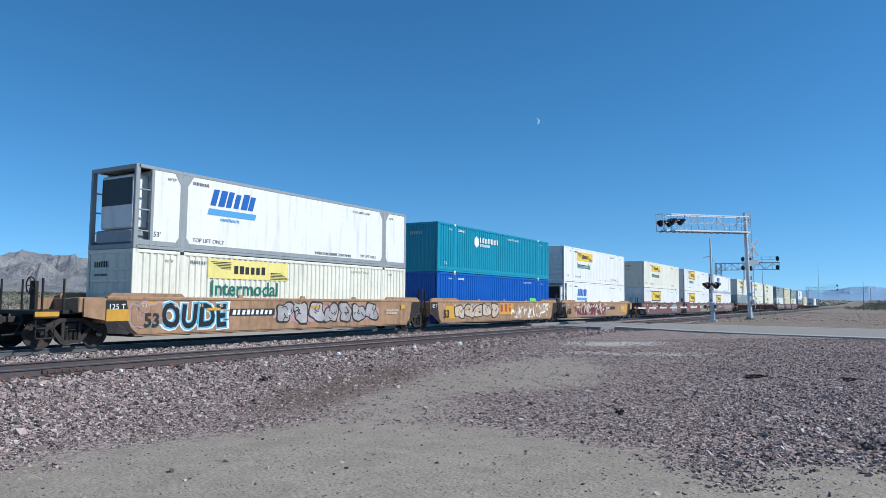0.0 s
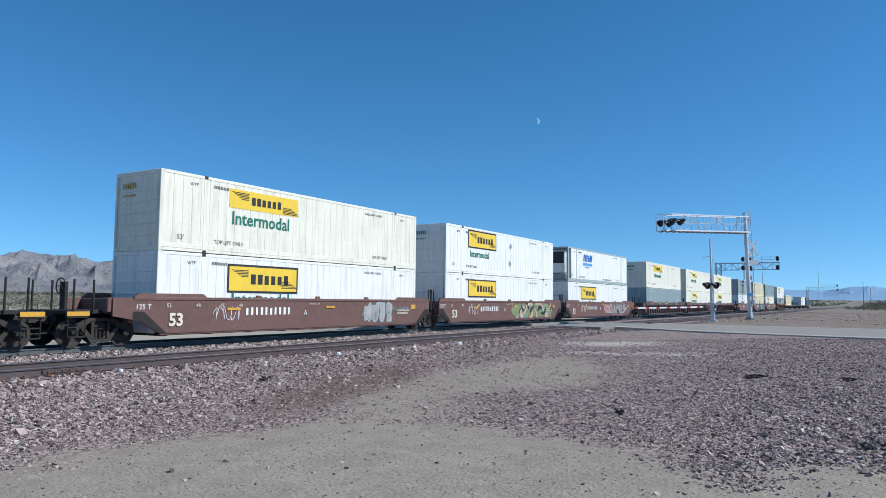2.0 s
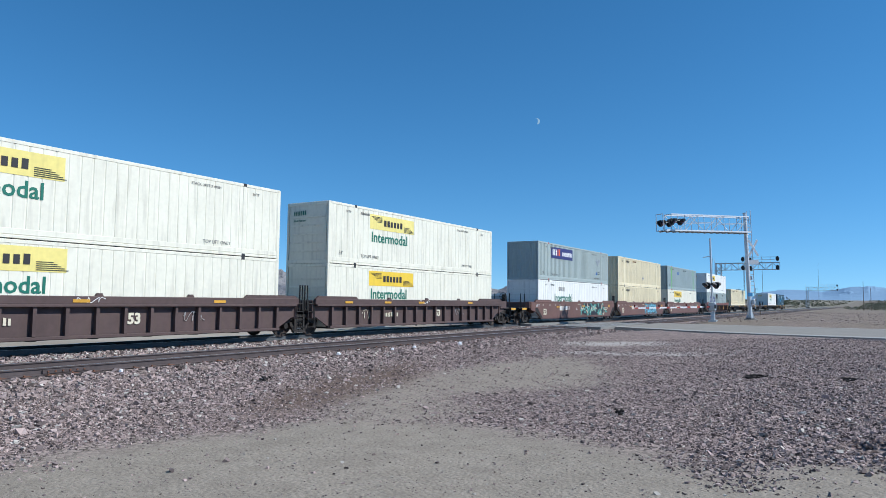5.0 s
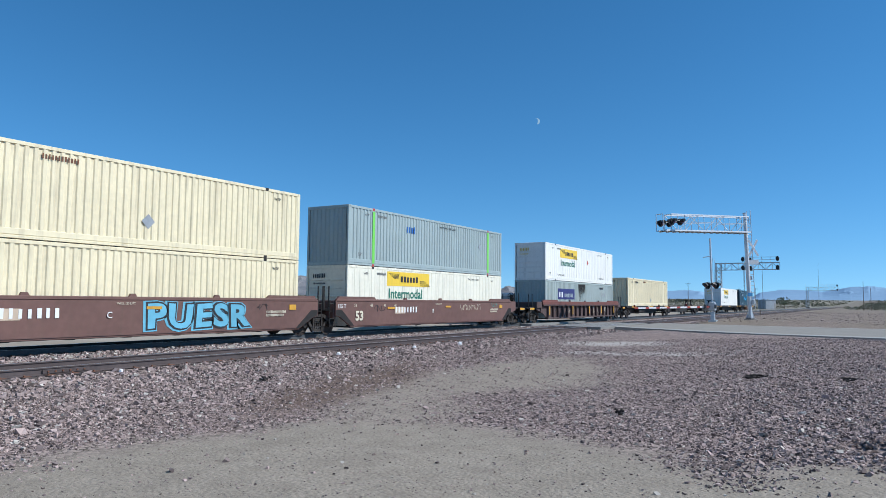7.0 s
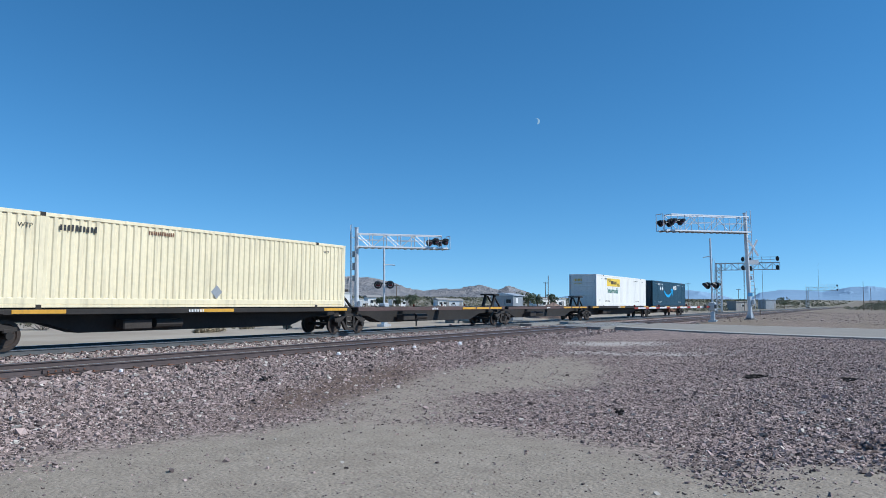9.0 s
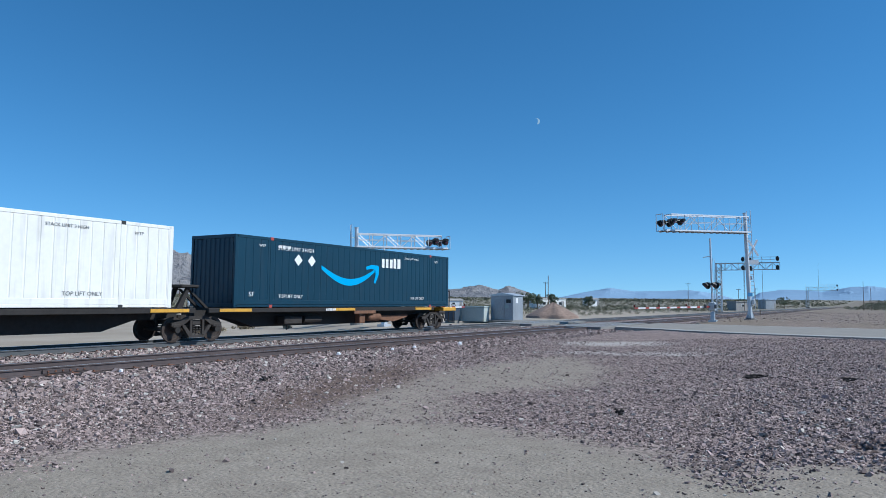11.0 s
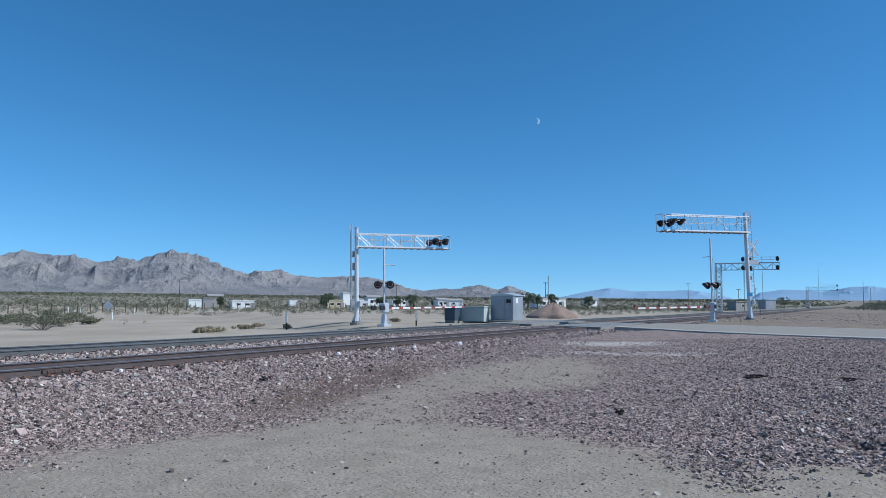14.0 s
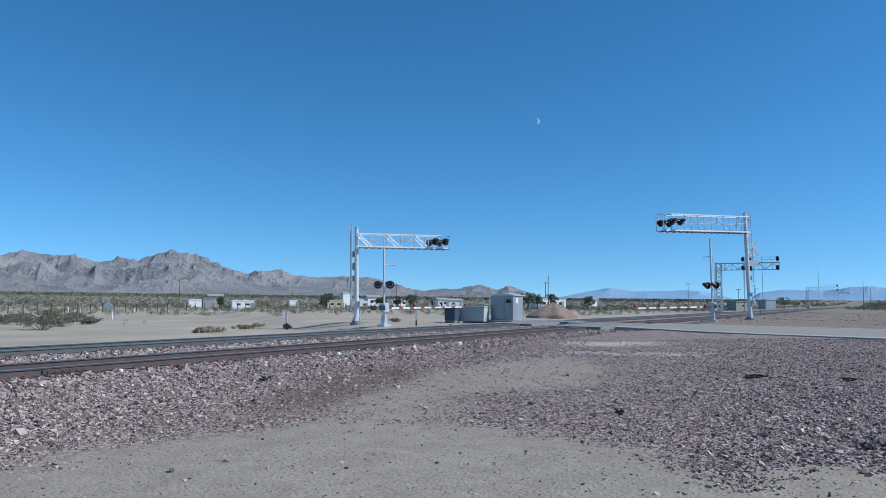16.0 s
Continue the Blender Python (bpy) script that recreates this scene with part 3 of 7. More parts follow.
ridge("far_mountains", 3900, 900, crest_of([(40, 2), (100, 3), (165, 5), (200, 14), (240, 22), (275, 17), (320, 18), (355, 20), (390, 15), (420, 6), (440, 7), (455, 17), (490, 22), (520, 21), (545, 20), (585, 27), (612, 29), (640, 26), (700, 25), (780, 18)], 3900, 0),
      RIDGE_FAR, 8, "far mountains across the valley, pale blue haze painted into their colour", 0.7, 420.0)


# ---- railway tracks ----
NEAR_C, FAR_C = 16.72, 22.49


def rail_section(y, b, x0, x1):
    s = [(-0.07, -0.175), (0.07, -0.175), (0.07, -0.163), (0.012, -0.145), (0.010, -0.045), (0.036, -0.035), (0.036, -0.004), (-0.036, -0.004), (-0.036, -0.035), (-0.010, -0.045), (-0.012, -0.145), (-0.07, -0.163)]
    return b.prism([(y + p, z) for p, z in s], x0, x1, "x")


def rail_track(c, label, steel):
    t = thing("railway_track", label, "railway track", pose(0, c, 0), "two railway tracks", "structure")
    for s in (-0.7525, 0.7525):
        r = part("rail", rail_section(s, Build(), -260, 900), steel, t)
        part("rail_head", Build().box(-260, 900, s - 0.033, s + 0.033, -0.006, 0.0, 0.002), RAIL_TOP, r, "wheel-polished rail head")
    return t


tracks = [rail_track(NEAR_C, "rusty rails on dark wooden ties in ballast", RAIL_STEEL), rail_track(FAR_C, "polished main line rails on wooden ties in ballast", MAIN_RAIL)]


# ---- road over the crossing ----
def road_edges(y):
    """Near and far edge of the paved strip across the line of travel at y."""
    near = np.interp(y, [-320, -0.5, 3.6, 7.9, 14.0, 19.0, 27.0, 60, 700], [38.5, 39.45, 39.9, 40.9, 44.4, 47.4, 50.5, 60, 330])
    far = np.interp(y, [-320, -0.7, 4.9, 10.8, 16.8, 20.5, 27.0, 60, 700], [53.8, 54.6, 54.6, 55.2, 55.4, 55.6, 57.5, 67, 337])
    return near, far


def road_strip(y0, y1, n, u0, u1, lift):
    """A strip of the road between the shares u0 and u1 of its width."""
    ys, m = np.linspace(y0, y1, n), 5
    v, f = [], []
    for y in ys:
        a, b2 = road_edges(y)
        for u in np.linspace(u0, u1, m):
            x = a + (b2 - a) * u
            v.append((x, y, float(max(0.0, height(x, y) + 0.03)) + lift))
    for i in range(n - 1):
        for k in range(m - 1):
            a = i * m + k
            f.append((a, a + 1, a + m + 1, a + m))
    o = n * m
    v += [(x, y, z - 0.4) for x, y, z in v]
    for i in range(n - 1):
        for k in (0, m - 1):
            a = i * m + k
            f.append((a, a + m, a + m + o, a + o))
    for i in (0, n - 1):
        for k in range(m - 1):
            a = i * m + k
            f.append((a, a + 1, a + 1 + o, a + o))
    return Build().add(v, f)


EDGE_MAT = mat("pale_concrete_shoulder", (0.34, 0.325, 0.295), 0.9, var=0.12, scale=8, bump=0.003)
road = tagged(part("road", road_strip(-320, 14.3, 120, 0.09, 0.93, 0.012), ROAD_MAT), "sun-bleached grey asphalt road", "road", "", "structure")
tagged(part("road", road_strip(24.4, 30, 12, 0.09, 0.93, 0.012), ROAD_MAT), "sun-bleached grey asphalt road beyond the tracks", "road", "", "structure")
for u0, u1 in ((0.0, 0.09), (0.93, 1.0)):
    tagged(part("pavement", road_strip(-320, 14.3, 120, u0, u1, 0.018), EDGE_MAT), "pale concrete shoulder of the road", "road shoulder", "", "structure")


# ---- the train ----
MOVING = []          # (thing, x at the start)
ROW = FAR_C
LEN, WID, TALL = 16.15, 2.6, 2.9


def side_wall(y, out, style, start=0.16):
    """A container's long wall at y, facing out (-1 or 1), ribbed as its style says."""
    b, z0, z1 = Build(), 0.30, TALL - 0.10
    if style == "corrugated":
        pitch, depth, pat = 0.272, 0.036, [(0.0, 0), (0.105, 0), (0.14, 1), (0.235, 1)]
    elif style == "fine":
        pitch, depth, pat = 0.405, 0.012, [(0.0, 0), (0.345, 0), (0.36, 1), (0.39, 1)]
    else:
        pitch, depth, pat = 2.0, 0.003, [(0.0, 0), (1.985, 0), (1.988, 1), (1.997, 1)]
    cols, x = [], start
    while x < LEN - 0.16:
        for u, d in pat:
            if x + u < LEN - 0.16:
                cols.append((x + u, y - out * depth * d))
        x += pitch
    cols.append((LEN - 0.16, y))
    v = [(cx, cy, z) for cx, cy in cols for z in (z0, z1)]
    f = [(2 * i, 2 * i + 2, 2 * i + 3, 2 * i + 1) for i in range(len(cols) - 1)]
    return b.add(v, f)


def end_wall(x, out, style):
    b = Build()
    if style == "corrugated":
        cols, y = [], -1.14
        while y < 1.14:
            for u, d in ((0.0, 0), (0.1, 0), (0.135, 1), (0.23, 1)):
                if y + u < 1.14:
                    cols.append((x - out * 0.035 * d, y + u))
            y += 0.27
        cols.append((x, 1.14))
        v = [(cx, cy, z) for cx, cy in cols for z in (0.16, TALL - 0.12)]
        return b.add(v, [(2 * i, 2 * i + 2, 2 * i + 3, 2 * i + 1) for i in range(len(cols) - 1)])
    b.box(min(x, x - out * 0.05), max(x, x - out * 0.05), -1.14, 1.14, 0.16, TALL - 0.12)
    return b


def container(x0, z0, style, paint, label, trim=None, ends="corrugated", reefer=False, frame_paint=None, group="stacked containers"):
    c = thing("shipping_container", label, "container", pose(x0, ROW, z0), group)
    MOVING.append((c, x0))
    fp = frame_paint or paint
    hw = WID / 2
    for s in (-1, 1):
        part("side_wall", lambda s=s: side_wall(s * (hw - 0.012), s, style, 0.72 if reefer else 0.16), paint, c, key=("side", s, style, reefer))
        part("top_rail", lambda s=s: Build().box(0.1, LEN - 0.1, s * hw - 0.05 - s * 0.05, s * hw + 0.05 - s * 0.05, TALL - 0.12, TALL, 0.012), fp, c, key=("trail", s))
        part("bottom_rail", lambda s=s: Build().box(0.1, LEN - 0.1, s * hw - 0.045 - s * 0.045, s * hw + 0.045 - s * 0.045, 0.02, 0.12, 0.012).box(0.1, LEN - 0.1, s * (hw - 0.006) - 0.04 - s * 0.04, s * (hw - 0.006) + 0.04 - s * 0.04, 0.12, 0.32, 0.02), fp, c, key=("brail", s))
        for px in (0.0, 1.88, LEN - 2.06, LEN - 0.17):
            w = 0.17 if px in (0.0, LEN - 0.17) else 0.18
            part("post", lambda s=s, px=px, w=w: Build().box(px, px + w, s * hw - 0.06 - s * 0.06, s * hw + 0.06 - s * 0.06 + s * 0.004, 0.0, TALL, 0.014), fp, c, key=("post", s, px))
        for px in (1.88, LEN - 2.06):
            for z, k in ((0.0, 0.12), (TALL - 0.11, 0.12)):
                part("lifting_casting", lambda s=s, px=px, z=z, k=k: Build().box(px, px + 0.18, s * hw - 0.05 - s * 0.045, s * hw + 0.05 - s * 0.045 + s * 0.006, z - (0.012 if z else 0.02), z + k, 0.01), trim or fp, c, key=("cast", s, px, z))
    part("roof", lambda: Build().box(0.12, LEN - 0.12, -hw + 0.09, hw - 0.09, TALL - 0.06, TALL - 0.02), fp, c, key="roof")
    part("base_frame", lambda: Build().box(0.12, LEN - 0.12, -hw + 0.09, hw - 0.09, 0.05, 0.15), SEAL, c, key="base")
    x_end = 0.78 if reefer else 0.03
    part("end_wall", lambda: end_wall(x_end, -1, ends), paint, c, key=("end", -1, ends, reefer))
    part("end_wall", lambda: end_wall(LEN - 0.03, 1, "flat"), paint, c, key=("end", 1, "flat"))
    for xr, o in ((x_end, -1), (LEN - 0.03, 1)):
        if o > 0 or ends == "flat":
            for z in (0.55, 0.95, 1.35, 1.75, 2.15):
                part("end_rib", lambda xr=xr, o=o, z=z: Build().box(min(xr, xr + o * 0.03), max(xr, xr + o * 0.03), -1.08, 1.08, z, z + 0.09, 0.012), paint, c, key=("erib", xr, z))
    for x in (0.0, LEN - 0.16):
        part("end_header", lambda x=x: Build().box(x, x + 0.16, -hw + 0.1, hw - 0.1, TALL - 0.15, TALL, 0.012), fp, c, key=("head", x))
        part("end_sill", lambda x=x: Build().box(x, x + 0.16, -hw + 0.1, hw - 0.1, 0.0, 0.17, 0.012), fp, c, key=("sill", x))
    if reefer:
        for s in (-1, 1):
            for z in (0.62, 1.35, 2.05):
                part("ladder_rung", lambda s=s, z=z: Build().rod((0.12, s * (hw - 0.06), z), (0.72, s * (hw - 0.06), z), 0.025), fp, c, key=("rung", s, z))
        for s in (-1, 1):
            part("frame_upright", lambda s=s: Build().box(0.62, 0.74, s * (hw - 0.05) - 0.05, s * (hw - 0.05) + 0.05, 0.1, TALL - 0.1, 0.01), fp, c, key=("rfu", s))
        unit = part("cooling_unit", lambda: Build().box(0.18, 0.76, -0.95, 0.95, 0.72, 2.62, 0.06), WHITE, c, "refrigeration unit in the open end frame", key="cool")
        part("grille", lambda: Build().box(0.15, 0.18, -0.85, 0.85, 1.55, 2.5, 0.01), BLACK_PAINT, unit, key="cgrille")
        part("fuel_tank", lambda: Build().box(0.10, 0.75, -1.05, 1.05, 0.2, 0.68, 0.05), FRAME_GREY, c, key="cfuel")
    return c


Y_FACE = -WID / 2 + 0.008    # the plane of the markings on the near side


def panel(c, x0, x1, z0, z1, material, name="logo_panel", label="", y=Y_FACE, th=0.006):
    return part(name, Build().box(x0, x1, y - th, y, z0, z1), material, c, label)


def marks(c, count, x, z, h, material, slant=0.0, name="marking", y=Y_FACE - 0.008, seed=1, label=""):
    return part(name, bars(count, x, z, h, y, slant, seed=seed), material, c, label)


def yellow_logo(c, x=3.3, z=1.72, w=4.1, faded=False, word=True, bordered=False, word_z=None, height_=0.74, size=0.72):
    """The yellow panel with its dark bars and scroll lines, and the green word below it."""
    m = FADED_YELLOW if faded else YELLOW
    if bordered:
        panel(c, x - 0.09, x + w + 0.09, z - 0.09, z + height_ + 0.09, INK, "logo_border")
        panel(c, x, x + w, z, z + height_, m, "logo_panel", y=Y_FACE - 0.007)
    else:
        panel(c, x, x + w, z, z + height_, m, "logo_panel", "yellow logo panel with dark bars")
    h = height_ * 0.42
    n = 6
    part("logo_bar", bars(n, x + w * 0.30, z + height_ * 0.28, h, Y_FACE - 0.016, fill=0.82, width=0.92, seed=7), INK, c)
    b = Build()
    y = Y_FACE - 0.016
    for k in range(5):
        o = k * 0.06
        b.prism([(x + 0.12 + o * 2, z + height_ * 0.86 - o), (x + w * 0.26, z + height_ * 0.86 - o), (x + w * 0.26, z + height_ * 0.83 - o), (x + 0.12 + o * 2, z + height_ * 0.83 - o)], y - 0.004, y)
        b.prism([(x + w * 0.76, z + height_ * 0.42 - o), (x + w - 0.42 + o * 2, z + height_ * 0.42 - o), (x + w - 0.42 + o * 2, z + height_ * 0.39 - o), (x + w * 0.76, z + height_ * 0.39 - o)], y - 0.004, y)
    part("logo_scroll", b, INK, c)
    if word:
        letters("Intermodal", size, GREEN, c, (x + 0.12, Y_FACE - 0.008, z - 0.64 if word_z is None else word_z), "lettering", bold=0.012, label="green block word on the side")


def blue_logo(c, x=4.2, z=1.75):
    """A row of slanted blue bars over a light blue stripe."""
    part("logo_bar", bars(6, x, z, 0.62, Y_FACE - 0.008, 0.28, 0.86, 0.6, 4), LOGO_BLUE, c, "slanted blue logo bars")
    b = Build()
    y = Y_FACE - 0.006
    b.prism([(x - 0.12, z - 0.36), (x + 2.25, z - 0.36), (x + 2.32, z - 0.13), (x - 0.05, z - 0.13)], y - 0.004, y)
    part("logo_stripe", b, SKY_BAR, c)
    marks(c, 14, x + 0.5, z - 0.56, 0.11, SKY_BAR, 0.1, seed=5)


def small_marks(c, ink, warn=True, top=True):
    ink = FADED_INK if ink is INK else ink
    letters("53'", 0.26, ink, c, (0.75, Y_FACE - 0.008, 0.45))
    letters("WTP", 0.17, ink, c, (1.25, Y_FACE - 0.008, 2.48))
    marks(c, 10, 2.35, 2.5, 0.12, ink, seed=9)
    if warn:
        letters("TOP LIFT ONLY", 0.21, ink, c, (2.4, Y_FACE - 0.008, 0.40))
        letters("TOP LIFT ONLY", 0.19, ink, c, (12.2, Y_FACE - 0.008, 0.40))
    if top:
        letters("STACK LIMIT 3 HIGH", 0.15, ink, c, (11.6, Y_FACE - 0.008, 2.52))
    letters("WTP", 0.16, ink, c, (14.6, Y_FACE - 0.008, 2.48))


def end_marks(c, material, seed=3):
    """Rows of bars on the shaded end."""
    part("marking", bars(6, -0.85, 2.28, 0.22, -0.012, seed=seed, face="x"), material, c)
    part("marking", bars(16, -0.85, 1.98, 0.08, -0.012, seed=seed + 1, face="x"), material, c)


def placard(c, x, z, s=0.24, material=None):
    part("placard", Build().prism([(x - s, z), (x, z - s), (x + s, z), (x, z + s)], Y_FACE - 0.006, Y_FACE), material or DULL_GALV, c)


# ---- bogies ----
def wheel_mesh(x, s):
    return Build().spin([(0.0, -0.07 * s), (0.09, -0.07 * s), (0.10, -0.02 * s), (0.33, 0.005 * s), (0.36, -0.05 * s), (0.43, -0.052 * s), (0.435, 0.045 * s), (0.465, 0.055 * s), (0.465, 0.082 * s), (0.36, 0.085 * s), (0.33, 0.05 * s), (0.10, 0.04 * s), (0.0, 0.07 * s)], (x, -s * -0.75, 0.435), "y", 22)


def bogie(car, x):
    t = part("bogie", lambda: bogie_frame(), TRUCK_STEEL, car, "dusty cast steel three-piece bogie", key="bogie")
    t.location = (x, 0, 0)
    for wx in (-0.89, 0.89):
        for s in (-1, 1):
            w = part("wheel", lambda wx=wx, s=s: wheel_mesh(wx, -s), WHEEL_STEEL, t, key=("wheel", wx, s), smooth=True)
        part("axle", lambda wx=wx: Build().rod((wx, -0.98, 0.435), (wx, 0.98, 0.435), 0.075, 10), TRUCK_STEEL, t, key=("axle", wx))
        for s in (-1, 1):
            part("bearing_cap", lambda wx=wx, s=s: Build().rod((wx, s * 0.9, 0.435), (wx, s * 1.13, 0.435), 0.115, 12), BLACK_STEEL, t, key=("bearing", wx, s))
    for s in (-1, 1):
        part("spring_nest", lambda s=s: spring_nest(s), TRUCK_STEEL, t, key=("spring", s))
    return t


def bogie_frame():
    b = Build()
    for s in (-1, 1):
        y0, y1 = s * 1.0 - 0.07, s * 1.0 + 0.07
        b.prism([(-1.12, 0.56), (-0.62, 0.60), (-0.34, 0.80), (0.34, 0.80), (0.62, 0.60), (1.12, 0.56), (1.12, 0.68), (0.72, 0.76), (0.40, 0.92), (-0.40, 0.92), (-0.72, 0.76), (-1.12, 0.68)], y0, y1)
        b.prism([(-0.66, 0.58), (-0.52, 0.60), (-0.22, 0.24), (0.22, 0.24), (0.52, 0.60), (0.66, 0.58), (0.32, 0.13), (-0.32, 0.13)], y0 + 0.01, y1 - 0.01)
        for px in (-0.27, 0.27):
            b.box(px - 0.055, px + 0.055, y0, y1, 0.22, 0.84, 0.015)
        for wx in (-0.89, 0.89):
            b.box(wx - 0.17, wx + 0.17, y0 - 0.01, y1 + 0.01, 0.50, 0.66, 0.03)
    b.box(-0.20, 0.20, -1.02, 1.02, 0.58, 0.78, 0.03)
    b.rod((0, 0, 0.7), (0, 0, 0.95), 0.25, 14)
    return b


def spring_nest(s):
    b = Build()
    for px in (-0.14, 0.0, 0.14):
        for k in range(5):
            b.rod((px, s * 1.0, 0.25 + 0.065 * k), (px, s * 1.0, 0.285 + 0.065 * k), 0.062, 8)
    return b


# ---- well cars ----
def well_side(left, right, s, ribbed):
    """The side of the well: a plate with turned-up ends and chords."""
    lo, hi = (-1.75, 0.98) if left == "end" else (-1.05, 0.86), (LEN + 1.75, 0.98) if right == "end" else (LEN + 1.05, 0.86)
    yo = s * 1.47
    b = Build()
    y0, y1 = (yo - 0.05, yo + 0.05) if not ribbed else (yo - s * 0.16 - 0.03, yo - s * 0.16 + 0.03)
    poly = [(lo[0], 1.56), (lo[0], lo[1]), (-0.75, 0.80), (0.05, 0.36), (LEN - 0.05, 0.36), (LEN + 0.75, 0.80), (hi[0], hi[1]), (hi[0], 1.56)]
    b.prism(poly, y0, y1)
    b.box(0.05, LEN - 0.05, min(yo, yo - s * 0.2) - 0.02, max(yo, yo - s * 0.2) + 0.02, 0.29, 0.40, 0.015)
    return b


def well_car(x0, left, right, paint, label, ribbed=False, chord=None, ink=None, stands=True):
    """One unit of a well car; its box stands between 0 and LEN. left, right: "end" (own bogie and coupler) or "joint"."""
    car = thing("well_car", label, "freight wagon", pose(x0, ROW, 0), "well cars of the train")
    MOVING.append((car, x0))
    xl, xr = (-3.0 if left == "end" else -1.35), (LEN + 3.0 if right == "end" else LEN + 1.35)
    for s in (-1, 1):
        part("side_plate", lambda s=s: well_side(left, right, s, ribbed), paint, car, key=("wside", left, right, s, ribbed))
        part("top_chord", lambda s=s: Build().box(-1.0, LEN + 1.0, s * 1.47 - 0.075, s * 1.47 + 0.075, 1.50 if not ribbed else 1.36, 1.62, 0.02), chord or paint, car, key=("chord", s, ribbed))
        for px in (-0.95, LEN - 2.0):
            part("raised_chord", lambda s=s, px=px: Build().prism([(px, 1.615), (px + 2.95, 1.615), (px + 2.8, 1.74), (px + 0.15, 1.74)], s * 1.46 - 0.06, s * 1.46 + 0.06), chord or paint, car, key=("raised", s, px))
        for px in (4.6, 8.1, 11.6):
            part("chord_bracket", lambda s=s, px=px: Build().prism([(px - 0.14, 1.615), (px + 0.14, 1.615), (px + 0.08, 1.72), (px - 0.08, 1.72)], s * 1.47 - 0.05, s * 1.47 + 0.05), paint, car, key=("brkt", s, px))
        if ribbed:
            for k in range(17):
                px = 0.2 + k * (LEN - 0.4) / 16
                part("side_post", lambda s=s, px=px: Build().prism([(px - 0.055, 0.40), (px + 0.055, 0.40), (px + 0.055, 1.40), (px - 0.055, 1.40)], min(s * 1.33, s * 1.5), max(s * 1.33, s * 1.5)), paint, car, key=("spost", s, k))
            part("upper_ledge", lambda s=s: Build().box(-0.9, LEN + 0.9, s * 1.47 - 0.09, s * 1.47 + 0.09, 1.28, 1.37, 0.015), paint, car, key=("ledge", s))
        if not ribbed:
            for side_ in (-1, 1):
                part("end_gusset", lambda s=s, side_=side_, paint=paint: end_gusset(s, side_, paint is TAN_CAR), BLACK_STEEL, car, "black angled end plate", key=("gusset", s, side_, paint is TAN_CAR))
    part("well_floor", lambda: well_floor(), BLACK_STEEL, car, key="wfloor")
    for side_, kind_ in ((-1, left), (1, right)):
        e = -1.0 if side_ < 0 else LEN + 1.0
        o = xl if side_ < 0 else xr
        part("end_bulkhead", lambda e=e: Build().box(e - 0.08, e + 0.08, -1.4, 1.4, 0.75, 1.55, 0.02), paint, car, key=("bulk", side_))
        part("end_platform", lambda e=e, o=o: Build().box(min(e, o), max(e, o), -1.15, 1.15, 1.05, 1.17, 0.02).box(min(e, o), max(e, o), -0.35, 0.35, 0.72, 1.1, 0.03), BLACK_STEEL, car, key=("plat", side_, kind_))
        if kind_ == "end":
            bogie(car, -1.85 if side_ < 0 else LEN + 1.85)
            part("coupler", lambda o=o, k=side_: Build().box(min(o, o + k * 0.55), max(o, o + k * 0.55), -0.11, 0.11, 0.78, 0.98, 0.03).box(min(o + k * 0.45, o + k * 0.72), max(o + k * 0.45, o + k * 0.72), -0.19, 0.19, 0.72, 1.04, 0.05), TRUCK_STEEL, car, key=("coupler", side_))
            part("air_hose", lambda o=o, k=side_: Build().rod((o, -0.45, 0.9), (o + k * 0.25, -0.45, 0.45), 0.03).rod((o + k * 0.25, -0.45, 0.45), (o + k * 0.55, -0.3, 0.42), 0.03), SEAL, car, key=("hose", side_))
            for s in (-1, 1):
                ox = o - side_ * 0.12
                for px in (ox, ox - side_ * 0.65):
                    part("handrail_post", lambda px=px, s=s: Build().rod((px, s * 1.2, 1.1), (px, s * 1.2, 2.15), 0.035), BLACK_STEEL, car, key=("hpost", px, s))
                part("end_step", lambda ox=ox, s=s: Build().rod((ox - 0.28, s * 1.42, 0.95), (ox - 0.28, s * 1.42, 0.35), 0.02).rod((ox + 0.28, s * 1.42, 0.95), (ox + 0.28, s * 1.42, 0.35), 0.02).box(ox - 0.28, ox + 0.28, s * 1.42 - 0.05, s * 1.42 + 0.05, 0.33, 0.37).box(ox - 0.28, ox + 0.28, s * 1.42 - 0.05, s * 1.42 + 0.05, 0.63, 0.67).box(ox - 0.35, ox + 0.35, s * 1.42 - 0.07, s * 1.42 + 0.05, 0.93, 1.16, 0.02), BLACK_STEEL, car, key=("estep", ox, s))
                part("yellow_sill", lambda ox=ox, s=s: Build().box(ox - 0.36, ox + 0.36, s * 1.50 - 0.01, s * 1.50 + 0.01, 1.0, 1.14), AMBER, car, "amber reflective sill plate", key=("ysill", ox, s))
            hb = part("brake_stand", lambda o=o, k=side_: Build().box(o - k * 0.75 - 0.06, o - k * 0.75 + 0.06, 0.3, 0.6, 1.1, 2.1, 0.02), BLACK_STEEL, car, key=("bstand", side_))
            part("brake_wheel", lambda o=o, k=side_: brake_wheel(o - k * 0.75 + k * 0.12), BLACK_STEEL, hb, key=("bwheel", side_))
            part("end_box", lambda e=e, k=side_: Build().box(min(e, e + k * 0.9), max(e, e + k * 0.9), -1.46, -1.0, 1.1, 1.58, 0.03), paint, car, key=("ebox", side_))
        else:
            for s in (-1, 1):
                for px in (e + side_ * 0.30, e + side_ * 0.62):
                    part("handrail_post", lambda px=px, s=s: Build().rod((px, s * 1.3, 1.1), (px, s * 1.3, 2.2), 0.032), BLACK_STEEL, car, key=("hpost", px, s))
